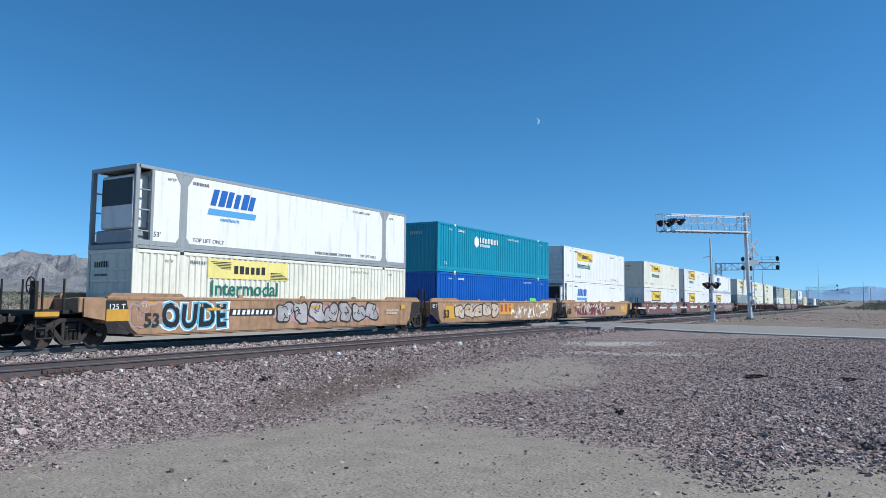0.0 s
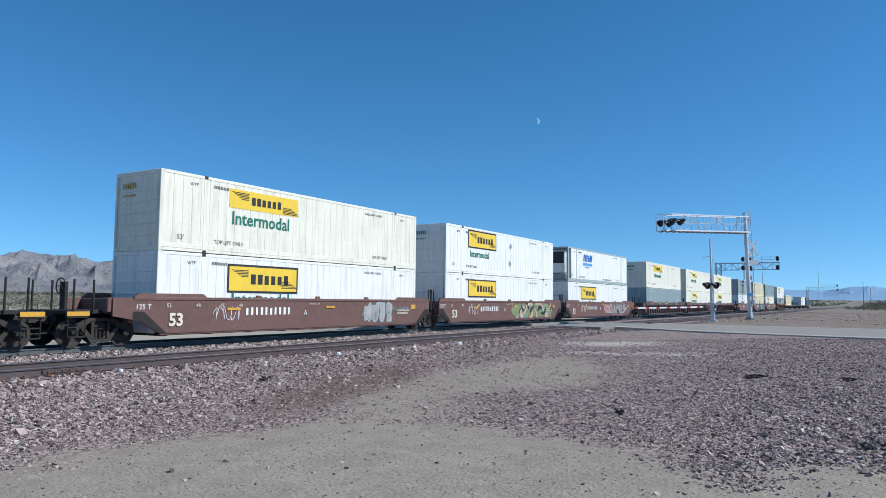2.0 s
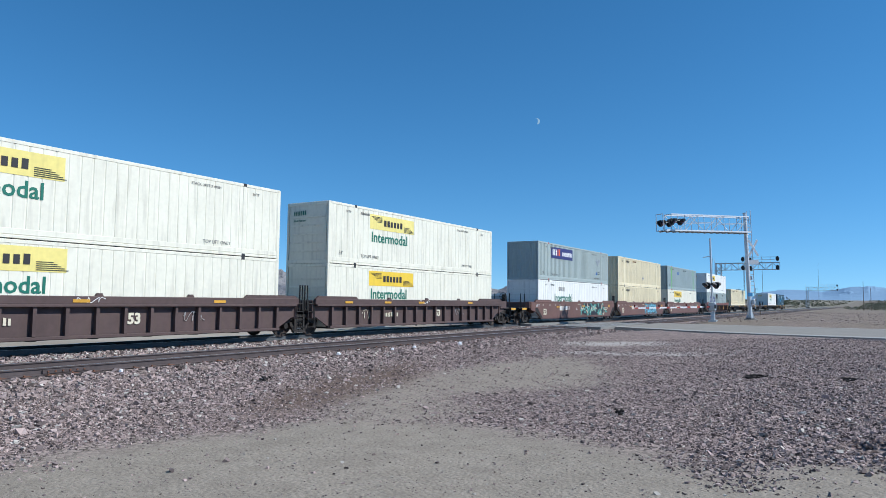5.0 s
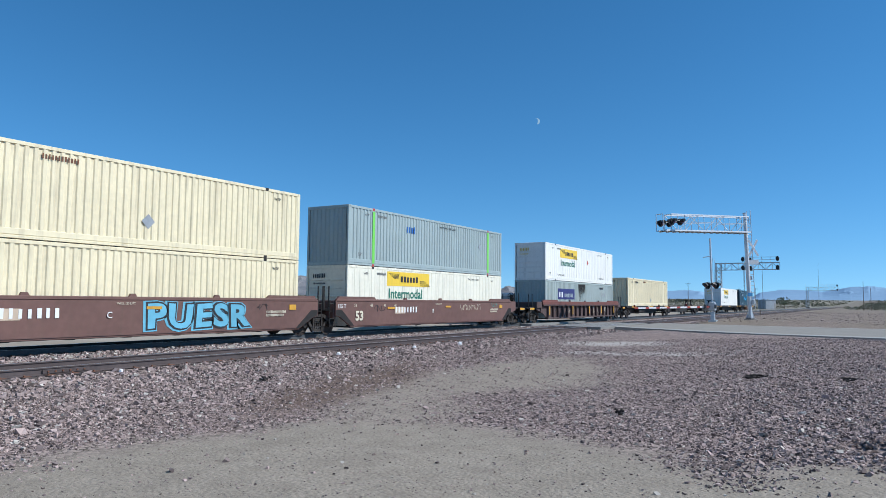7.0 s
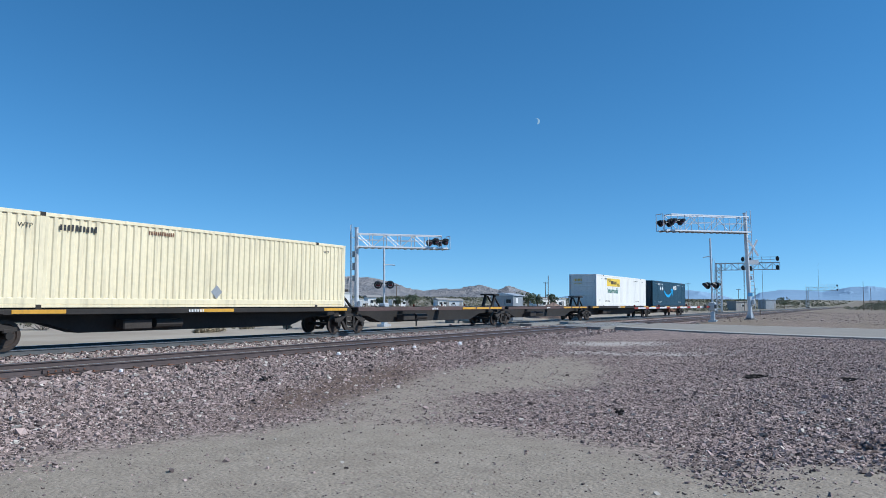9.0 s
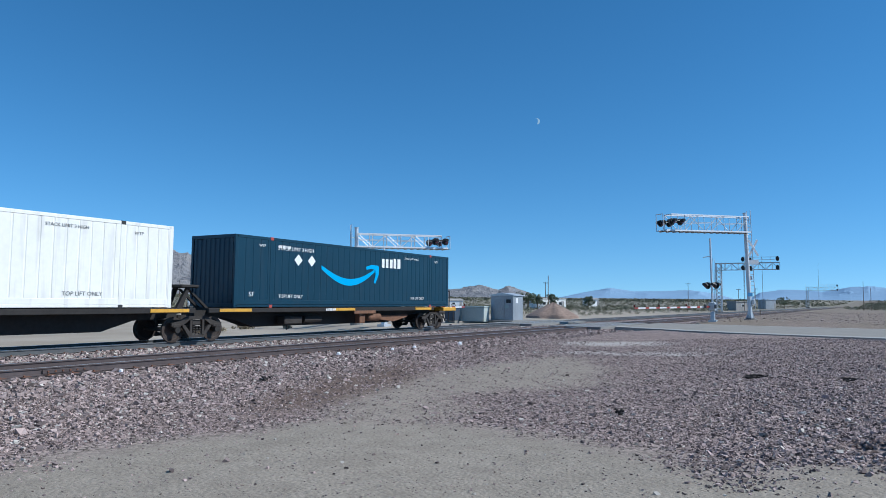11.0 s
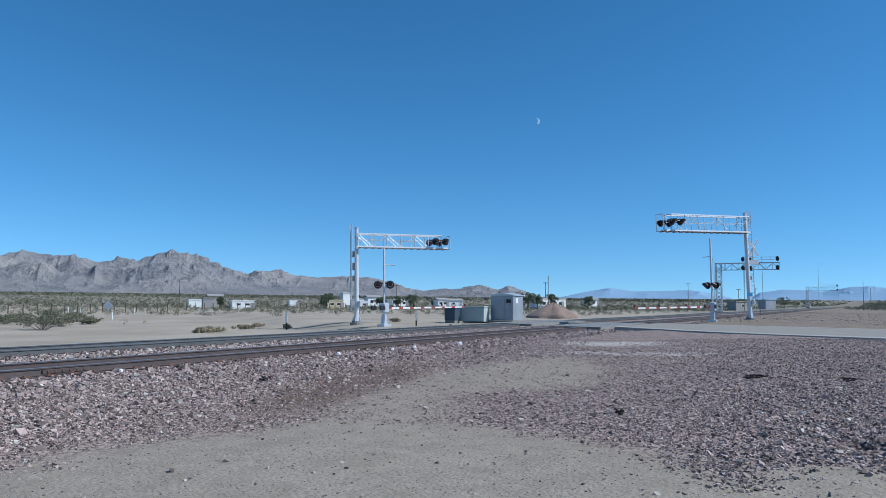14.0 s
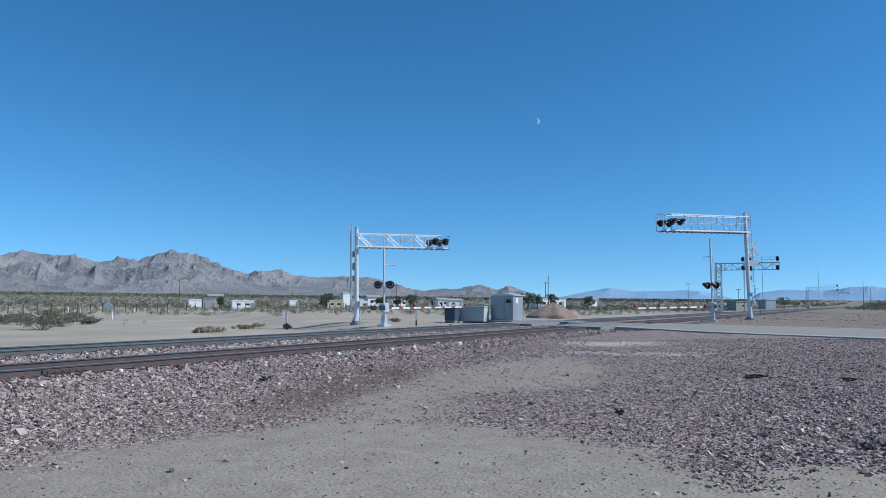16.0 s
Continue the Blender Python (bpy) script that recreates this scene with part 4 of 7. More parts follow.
                part("joint_ladder", lambda e=e, k=side_, s=s: joint_ladder(e + k * 0.18, s), BLACK_STEEL, car, key=("jlad", side_, s))
    if right == "joint":
        bogie(car, LEN + 1.58)
        part("joint_casting", lambda: Build().box(LEN + 1.2, LEN + 2.0, -0.45, 0.45, 0.85, 1.2, 0.05), TRUCK_STEEL, car, key="jcast")
    if ink is not None:
        y = -1.535 if not ribbed else -1.40
        letters("53", 0.62, ink, car, (0.35, y - 0.02, 0.62), bold=0.02)
        letters("125 T", 0.26, LETTER_WHITE, car, (-0.95, y, 1.2))
        letters("WELL LD LMT", 0.11, LETTER_CREAM, car, (7.5, y - 0.012, 1.36))
        letters({"end": "A", "joint": "C"}[left] if right == "joint" else "B", 0.3, LETTER_WHITE, car, (7.15, y - 0.02, 0.92))
        for px, word in ((0.25, "53"), (1.5, "48"), (2.6, "45"), (3.5, "40")):
            letters(word, 0.2, LETTER_CREAM, car, (px, y - 0.015, 1.26))
        part("reflector", Build().box(2.95, 3.6, y - 0.016, y - 0.008, 1.14, 1.24), AMBER, car, "amber reflective strip")
        part("reflector", Build().box(8.6, 9.2, y - 0.016, y - 0.008, 1.2, 1.3), AMBER, car, "amber reflective strip")
        part("reflector", Build().box(15.4, 15.8, y - 0.016, y - 0.008, 1.14, 1.36), AMBER, car, "amber reflective strip")
        part("marking", bars(18, 14.1, 1.02, 0.1, y - 0.008, seed=3), LETTER_CREAM, car)
        part("marking", bars(16, 14.1, 0.88, 0.1, y - 0.008, seed=4), LETTER_CREAM, car)
    return car


def end_gusset(s, side_, tall):
    """The dark slanted plate where the side rises to the bogie."""
    q = [(-1.03, 1.49), (-0.30, 1.49), (-0.12, 0.60), (0.16, 0.37), (0.05, 0.37), (-0.75, 0.81), (-1.03, 0.87)] if tall else [(-1.03, 1.12), (-0.62, 1.12), (0.30, 0.37), (0.05, 0.37), (-0.75, 0.81), (-1.03, 0.87)]
    if side_ > 0:
        q = [(LEN - x, z) for x, z in q]
    return Build().prism(q, s * 1.522 - 0.004, s * 1.522 + 0.004)


def well_floor():
    b = Build()
    for k in range(9):
        px = 0.3 + k * 1.94
        b.box(px - 0.12, px + 0.12, -1.42, 1.42, 0.26, 0.38, 0.01)
    b.box(0, LEN, -1.4, -1.25, 0.28, 0.40).box(0, LEN, 1.25, 1.4, 0.28, 0.40)
    return b


def brake_wheel(x):
    b, n = Build(), 16
    for i in range(n):
        a, c = 2 * math.pi * i / n, 2 * math.pi * (i + 1) / n
        b.rod((x, 0.45 + 0.27 * math.cos(a), 1.95 + 0.27 * math.sin(a)), (x, 0.45 + 0.27 * math.cos(c), 1.95 + 0.27 * math.sin(c)), 0.022, 6)
    for i in range(5):
        a = 2 * math.pi * i / 5
        b.rod((x, 0.45, 1.95), (x, 0.45 + 0.27 * math.cos(a), 1.95 + 0.27 * math.sin(a)), 0.016, 5)
    return b


def joint_ladder(x, s):
    b = Build()
    for px in (x - 0.2, x + 0.2):
        b.rod((px, s * 1.44, 0.3), (px, s * 1.44, 1.55), 0.022, 6)
    for k in range(4):
        b.rod((x - 0.2, s * 1.44, 0.38 + 0.34 * k), (x + 0.2, s * 1.44, 0.38 + 0.34 * k), 0.018, 6)
    return b


# ---- painted tags on the cars ----
def blob(rnd, x, z, w, h, n=26, wob=0.16):
    p1, p2, p3 = rnd.uniform(0, 6), rnd.uniform(0, 6), rnd.uniform(0, 6)
    out = []
    for i in range(n):
        a = 2 * math.pi * i / n
        ca, sa = math.cos(a), math.sin(a)
        k = (abs(ca) ** 4 + abs(sa) ** 4) ** -0.25
        k *= 1 + wob * math.sin(2 * a + p1) + wob * 0.7 * math.sin(3 * a + p2) + wob * 0.5 * math.sin(5 * a + p3)
        out.append((x + 0.5 * w * k * ca, min(1.50, max(0.50, z + 0.5 * h * k * sa))))
    return out


def spray(car, x0, x1, fill, line, n, seed, cloud=None, y=-1.526, style="block"):
    """A painted piece of bulging letter-like shapes with outlines, on the car's side."""
    rnd = random.Random(seed)
    w = (x1 - x0) / n
    if cloud is not None:
        k = 10 * n
        lower = [(x0 - 0.15 + (x1 - x0 + 0.3) * i / k, 0.54 + 0.10 * abs(math.sin(i * 0.7 + seed)) + 0.25 * (2 * i / k - 1) ** 6) for i in range(k + 1)]
        upper = [(x, 1.46 - 0.14 * abs(math.sin(i * 0.55 + 2 * seed)) - 0.25 * (2 * i / k - 1) ** 6) for i, (x, z) in enumerate(lower)]
        b = Build().prism(lower + upper[::-1], y - 0.002, y)
        part("painted_tag", b, cloud, car)
    for i in range(n):
        cx, cz = x0 + (i + 0.5) * w, 1.0 + rnd.uniform(-0.05, 0.05)
        st = rnd.getstate()
        ww, hh = w * (0.98 if style == "block" else 1.15), 0.92 * rnd.uniform(0.9, 1.05)
        pts = blob(rnd, cx, cz, ww, hh)
        tag = part("painted_tag", Build().prism(pts, y - 0.008 - 0.0004 * i, y - 0.004), line, car)
        part("tag_fill", Build().prism([(cx + (p - cx) * 0.84, cz + (q - cz) * 0.84) for p, q in pts], y - 0.016 - 0.0004 * i, y - 0.012), fill, tag)
        for k in range(4 if style == "block" else 6):
            a, r = rnd.uniform(0, 6.28), rnd.uniform(0.05, 0.3)
            px, pz = cx + r * w * math.cos(a), cz + r * 0.7 * math.sin(a)
            turn, ln, q = rnd.uniform(0, 6.28), rnd.uniform(0.12, 0.3), []
            pts2 = []
            for m in range(6):
                pts2.append((px, pz))
                px += ln * 0.3 * math.cos(turn)
                pz = min(1.46, max(0.56, pz + ln * 0.3 * math.sin(turn)))
                turn += rnd.uniform(0.1, 0.7)
            one, two = [], []
            for (ax, az), (bx_, bz) in zip(pts2, pts2[1:]):
                dx, dz = bx_ - ax, bz - az
                d = math.hypot(dx, dz) or 1
                nx, nz = -dz / d * 0.022, dx / d * 0.022
                one.append((ax - nx, az - nz))
                two.append((ax + nx, az + nz))
            part("tag_stroke", Build().prism(one + [pts2[-1]] + two[::-1], y - 0.026, y - 0.022), line, tag)


def blades(car, x0, x1, paints, ground_, n, seed, size=1.0, y=-1.528):
    """A painted piece of interlocked, curved and tapering strokes over a dark field."""
    rnd = random.Random(seed)
    if ground_ is not None:
        k = 60
        lower = [(x0 + (x1 - x0) * i / k, 0.44 + 0.08 * abs(math.sin(i * 0.7 + seed)) + 0.35 * abs(2 * i / k - 1) ** 7) for i in range(k + 1)]
        upper = [(x, 1.49 - 0.08 * abs(math.sin(i * 0.55 + 2 * seed)) - 0.35 * abs(2 * i / k - 1) ** 7) for i, (x, z) in enumerate(lower)]
        part("painted_tag", Build().prism(lower + upper[::-1], y - 0.002, y), ground_, car)
    for i in range(n):
        px, pz = x0 + (x1 - x0) * (i + rnd.uniform(0.1, 0.9)) / n, rnd.uniform(0.62, 1.3)
        turn, bend, ln, wide = rnd.uniform(0, 6.28), rnd.uniform(-0.45, 0.45), rnd.uniform(0.5, 0.95) * size, rnd.uniform(0.05, 0.12) * size
        one, two, m = [], [], 9
        for j in range(m + 1):
            w = wide * max(0.01, math.sin(math.pi * (0.08 + 0.92 * j / m))) ** 0.8
            cx, cz = -math.sin(turn) * w, math.cos(turn) * w
            one.append((px + cx, min(1.49, max(0.44, pz + cz))))
            two.append((px - cx, min(1.49, max(0.44, pz - cz))))
            px += ln / m * math.cos(turn)
            pz = min(1.44, max(0.48, pz + ln / m * math.sin(turn)))
            turn += bend
        part("tag_stroke", Build().prism(one + two[::-1], y - 0.007 - 0.0001 * i, y - 0.003), paints[i % len(paints)], car)


def fitted_word(text, offset, material, x0, x1, z0, z1, y, parent, name):
    """A word in fat letters, drawn out to fill a field on the side."""
    cu = bpy.data.curves.new("lettering", "FONT")
    cu.body, cu.size, cu.extrude, cu.offset, cu.resolution_u = text, 1.0, 0.002, offset, 3
    cu.space_character = 1.12
    tmp = bpy.data.objects.new("lettering", cu)
    me = bpy.data.meshes.new_from_object(tmp)
    bpy.data.objects.remove(tmp)
    co = np.array([v.co[:] for v in me.vertices])
    lo, hi = co.min(0), co.max(0)
    kx, kz = (x1 - x0) / (hi[0] - lo[0]), (z1 - z0) / (hi[1] - lo[1])
    for v in me.vertices:
        u, w = v.co.x - lo[0], v.co.y - lo[1]
        v.co = (x0 + u * kx + 0.03 * math.sin(w * 5 + u * 3), y + v.co.z, z0 + w * kz + 0.025 * math.sin(u * 4.3))
    me.materials.clear()
    me.materials.append(material)
    ob = new(name, me)
    ob.parent = parent
    return ob


def tag_word(car, text, x0, x1, fill, line, halo=None, z0=0.46, z1=1.46, y=-1.530):
    """A painted word: pale halo, dark outline, filled letters."""
    if halo is not None:
        fitted_word(text, 0.125, halo, x0 - 0.10, x1 + 0.10, z0 - 0.05, z1 + 0.03, y, car, "tag_halo")
    tag = fitted_word(text, 0.085, line, x0, x1, z0, z1, y - 0.006, car, "painted_tag")
    fitted_word(text, 0.040, fill, x0 + 0.07, x1 - 0.07, z0 + 0.06, z1 - 0.06, y - 0.012, tag, "tag_fill")
    return tag


def squiggle(car, x, z, w, h, material, seed, y=-1.527, thick=0.02):
    rnd, b = random.Random(seed), Build()
    px, pz, turn = x, z + h / 2, rnd.uniform(-1, 1)
    n = int(w / 0.05)
    last = (px, pz)
    for i in range(n):
        u = i / n
        p = (x + w * u + 0.10 * math.sin(i * 0.9 + seed), z + h * (0.5 + 0.45 * math.sin(i * 1.25 + rnd.uniform(-0.5, 0.5))))
        d = math.hypot(p[0] - last[0], p[1] - last[1]) or 1
        nx, nz = -(p[1] - last[1]) / d * thick * 0.5, (p[0] - last[0]) / d * thick * 0.5
        b.prism([(last[0] - nx, last[1] - nz), (p[0] - nx, p[1] - nz), (p[0] + nx, p[1] + nz), (last[0] + nx, last[1] + nz)], y - 0.004, y)
        last = p
    part("painted_tag", b, material, car)


# ---- the cars and their loads, from the leading car to the last ----
LOW, HIGH = 0.35, 3.26
TANL = "faded tan well car with worn paint and painted tags"
well_car(14.46 - 23.9, "joint", "end", TAN_CAR, "faded brown well car leading the visible cars")

U = 14.46
car = well_car(U, "end", "joint", TAN_CAR, "faded tan well car with bold outlined painted tag", ink=INK)
spray(car, -0.1, 1.1, TAN_CAR, G_PINK, 2, 24, G_TEAL, style="wild")
tag_word(car, "OUDE", 0.95, 3.95, BLACK_PAINT, G_SKY, LETTER_WHITE)
part("number_board", Build().box(4.05, 6.4, -1.540, -1.525, 0.93, 1.2), INK, car)
part("marking", bars(9, 4.17, 0.97, 0.19, -1.544, 0.2, seed=2, width=1.25), LETTER_WHITE, car)
spray(car, 6.5, 13.4, G_SILVER, TRUCK_STEEL, 7, 22, G_PINK)
part("paint_patch", Build().box(0.35, 1.1, -1.529, -1.522, 1.05, 1.45), AMBER, car)
part("paint_patch", Build().box(-1.0, -0.1, -1.53, -1.522, 0.82, 1.2), AMBER, car)
c = container(U, LOW, "corrugated", CREAM, "cream corrugated container with faded yellow logo panel", trim=SEAL, ends="flat")
yellow_logo(c, 3.15, 2.0, 4.2, True, True, size=0.80)
small_marks(c, INK, False)
end_marks(c, INK)
c = container(U, HIGH, "smooth", WHITE, "white refrigerated container with grey frame and blue logo", frame_paint=FRAME_GREY, reefer=True, ends="flat")
blue_logo(c, 3.15, 1.85)
small_marks(c, INK)
letters("SUPER CUBE REEFER CONTAINER", 0.17, INK, c, (9.0, Y_FACE - 0.008, 0.36))
for px in (1.97, LEN - 1.97):
    part("post_flare", Build().prism([(px - 0.16, 0.5), (px - 0.42, 0.12), (px + 0.42, 0.12), (px + 0.16, 0.5), (px + 0.16, 2.4), (px + 0.42, 2.8), (px - 0.42, 2.8), (px - 0.16, 2.4)], Y_FACE - 0.004, Y_FACE), FRAME_GREY, c)

U = 33.81
car = well_car(U, "joint", "joint", TAN_CAR, TANL, ink=INK)
part("paint_patch", Build().box(0.55, 1.9, -1.529, -1.522, 0.55, 1.3), AMBER, car)
spray(car, 1.6, 7.3, G_TAN, TRUCK_STEEL, 5, 31, G_SILVER)
part("logo_board", Build().box(7.4, 9.5, -1.534, -1.522, 0.72, 1.45), AMBER, car)
part("marking", bars(3, 7.55, 0.9, 0.5, -1.536, fill=0.55, width=1.25, seed=6), RED_BAND, car, "three red bars on an amber board")
blades(car, 9.6, 15.6, (LETTER_WHITE, G_SILVER, LETTER_CREAM), TAN_CAR, 34, 32)
c = container(U, LOW, "corrugated", BLUE, "deep blue corrugated container under a teal one", trim=AMBER)
small_marks(c, LETTER_WHITE, False)
part("leaf_emblem", Build().prism(blob(random.Random(4), 13.2, 1.3, 0.9, 0.5), Y_FACE - 0.006, Y_FACE), LIME, c)
c = container(U, HIGH, "corrugated", TEAL, "teal corrugated container with white logo bars", trim=SIGN_WHITE)
marks(c, 12, 5.1, 2.03, 0.34, LETTER_WHITE, 0, "logo_bar", seed=8)
marks(c, 12, 5.1, 1.78, 0.18, LETTER_WHITE, 0, "logo_bar", seed=9)
part("logo_emblem", Build().prism([(4.65 + 0.33 * math.cos(k * 1.0472 + 0.52), 2.05 + 0.36 * math.sin(k * 1.0472 + 0.52)) for k in range(6)], Y_FACE - 0.007, Y_FACE), LETTER_WHITE, c)
small_marks(c, LETTER_WHITE, False, False)
letters("WARNING HIGH CUBE", 0.17, LETTER_WHITE, c, (9.0, Y_FACE - 0.008, 2.5))
part("marking", bars(7, -0.6, 2.2, 0.2, -0.012, seed=2, face="x"), COOL_GREY, c)

U = 53.13
car = well_car(U, "joint", "end", TAN_CAR, "tan well car with swirling maroon and white tag", ink=INK)
blades(car, 1.9, 9.6, (G_MAROON, G_TAN, LETTER_CREAM, G_MAROON, G_SILVER), G_MAROON, 60, 41)
part("painted_tag", Build().prism(blob(random.Random(5), 4.75, 1.05, 0.62, 0.72, wob=0.05), -1.552, -1.545), G_TAN, car)
part("number_board", Build().box(9.6, 12.4, -1.535, -1.525, 0.93, 1.2), INK, car)
part("marking", bars(10, 9.7, 0.98, 0.18, -1.537, seed=2), LETTER_WHITE, car)
part("paint_patch", Build().prism(blob(random.Random(8), 15.2, 1.0, 1.8, 0.85), -1.53, -1.522), AMBER, car)
c = container(U, LOW, "smooth", WHITE, "white refrigerated container with blue logo and stripe", reefer=True, ends="flat")
blue_logo(c, 3.0, 1.75)
small_marks(c, INK, False)
c = container(U, HIGH, "fine", WHITE, "white container with bright yellow logo panel", trim=INK, ends="flat")
yellow_logo(c, 2.9, 1.85, 3.9)
small_marks(c, INK)
end_marks(c, DULL_GALV)
for k in range(9):
    px = 8.2 + 0.71 * k
    panel(c, px, px + 0.08, 0.24, 0.38, BLACK_STEEL, "scuff_mark", th=0.003)

# three dark red-brown units
BR = "dark red-brown well car with smooth sides and stencilled marks"
for U, l, r in ((76.43, "end", "joint"), (95.72, "joint", "joint"), (115.05, "joint", "end")):
    car = well_car(U, l, r, BROWN_CAR, BR, ink=LETTER_CREAM)
    part("marking", bars(10, 3.9, 0.95, 0.3, -1.533, seed=12, fill=0.5, width=0.85), LETTER_WHITE, car)
    squiggle(car, 2.3, 0.72, 1.4, 0.6, LETTER_WHITE, int(U))
    if U == 76.43:
        spray(car, 11.4, 13.7, G_SILVER, COOL_GREY, 4, 51)
        squiggle(car, 13.8, 1.0, 1.6, 0.25, G_SKY, 5)
        c = container(U, LOW, "fine", WHITE, "white container with bordered yellow logo panel", trim=INK, ends="flat")
        yellow_logo(c, 3.2, 1.55, 3.7, word_z=0.98, bordered=True, height_=0.95)
        small_marks(c, INK, False)
        c = container(U, HIGH, "fine", CREAM, "off-white container with yellow logo panel", trim=INK, ends="flat")
        yellow_logo(c, 3.1, 1.88, 3.8)
        small_marks(c, INK)
        end_marks(c, AMBER)
    elif U == 95.72:
        blades(car, 8.3, 15.4, (G_OLIVE, G_TEAL), G_OLIVE, 16, 55)
        blades(car, 9.0, 15.0, (G_TAN, G_ROSE, INK), None, 24, 52, 1.5, -1.548)
        c = container(U, LOW, "fine", WHITE, "white container with bordered yellow logo panel", trim=INK, ends="flat")
        yellow_logo(c, 2.75, 1.55, 3.6, word=False, bordered=True, height_=0.95)
        small_marks(c, INK, False)
        c = container(U, HIGH, "fine", WHITE, "white container with bordered yellow logo panel and green word", trim=INK, ends="flat")
        yellow_logo(c, 2.75, 1.72, 3.6, bordered=True, height_=0.95, word_z=1.08, size=0.58)
        small_marks(c, INK)
        end_marks(c, GREEN)
        placard(c, 8.6, 2.1)
        placard(c, 8.5, 0.9)
    else:
        spray(car, 8.3, 10.0, G_PINK, G_MAROON, 2, 53, G_PINK, style="wild")
        tag_word(car, "GAMES", 9.5, 14.6, G_SILVER, INK, G_PINK)
        c = container(U, LOW, "fine", WHITE, "white container with bordered yellow logo panel", trim=INK, ends="flat")
        yellow_logo(c, 3.0, 1.55, 3.7, word_z=0.95, bordered=True, height_=0.95)
        small_marks(c, INK, False)
        c = container(U, HIGH, "smooth", WHITE, "white refrigerated container with blue logo and stripe", reefer=True, ends="flat", frame_paint=PALE_GREY)
        blue_logo(c, 3.5, 1.85)
        small_marks(c, INK)
        letters("SUPER CUBE REEFER CONTAINER", 0.17, INK, c, (8.6, Y_FACE - 0.008, 0.36))

# three ribbed maroon units
for U, l, r in ((138.35, "end", "joint"), (157.62, "joint", "joint"), (176.85, "joint", "end")):
    car = well_car(U, l, r, MAROON_CAR, "maroon well car with ribbed sides and faded chords", ribbed=True, chord=MAROON_CAR)
    letters("53", 0.5, LETTER_CREAM, car, (9.2, -1.37, 0.72), bold=0.02)
    part("marking", bars(10, 4.2, 0.75, 0.22, -1.37, seed=5), LETTER_CREAM, car)
    for px in (1.0, 4.1, 7.2, 12.6):
        part("reflector", Build().box(px, px + 0.55, -1.565, -1.55, 1.42, 1.52), AMBER, car, "amber reflective strip")
    squiggle(car, 2.5, 0.65, 0.7, 0.5, LETTER_CREAM, int(U), y=-1.37)
    squiggle(car, 11.4, 0.75, 1.0, 0.4, G_SILVER, int(U) + 2, y=-1.37)
    squiggle(car, 7.4, 1.40, 0.9, 0.2, LETTER_WHITE, int(U) + 4, y=-1.548)
    if U == 138.35:
        c = container(U, LOW, "corrugated", COOL_GREY, "blue-grey corrugated container in the well")
        small_marks(c, LETTER_WHITE, False, False)
        c = container(U, HIGH, "fine", CREAM, "off-white container with yellow logo panel and green word", trim=INK, ends="flat")
        yellow_logo(c, 3.05, 1.9, 3.9)
    elif U == 157.62:
        c = container(U, LOW, "fine", CREAM, "off-white container with faded logo", trim=INK, ends="flat")
        yellow_logo(c, 3.2, 1.98, 3.9, True)
        c = container(U, HIGH, "fine", CREAM, "off-white container with faded yellow logo panel", trim=INK, ends="flat")
        yellow_logo(c, 3.0, 1.88, 3.9, True)
    else:
        c = container(U, LOW, "fine", CREAM, "off-white container with yellow logo panel", trim=INK, ends="flat")
        yellow_logo(c, 3.1, 1.95, 3.9)
        c = container(U, HIGH, "fine", CREAM, "off-white container with faded logo and green word", trim=INK, ends="flat")
        yellow_logo(c, 3.1, 1.88, 3.9, True)
    small_marks(c, INK)
    end_marks(c, GREEN)

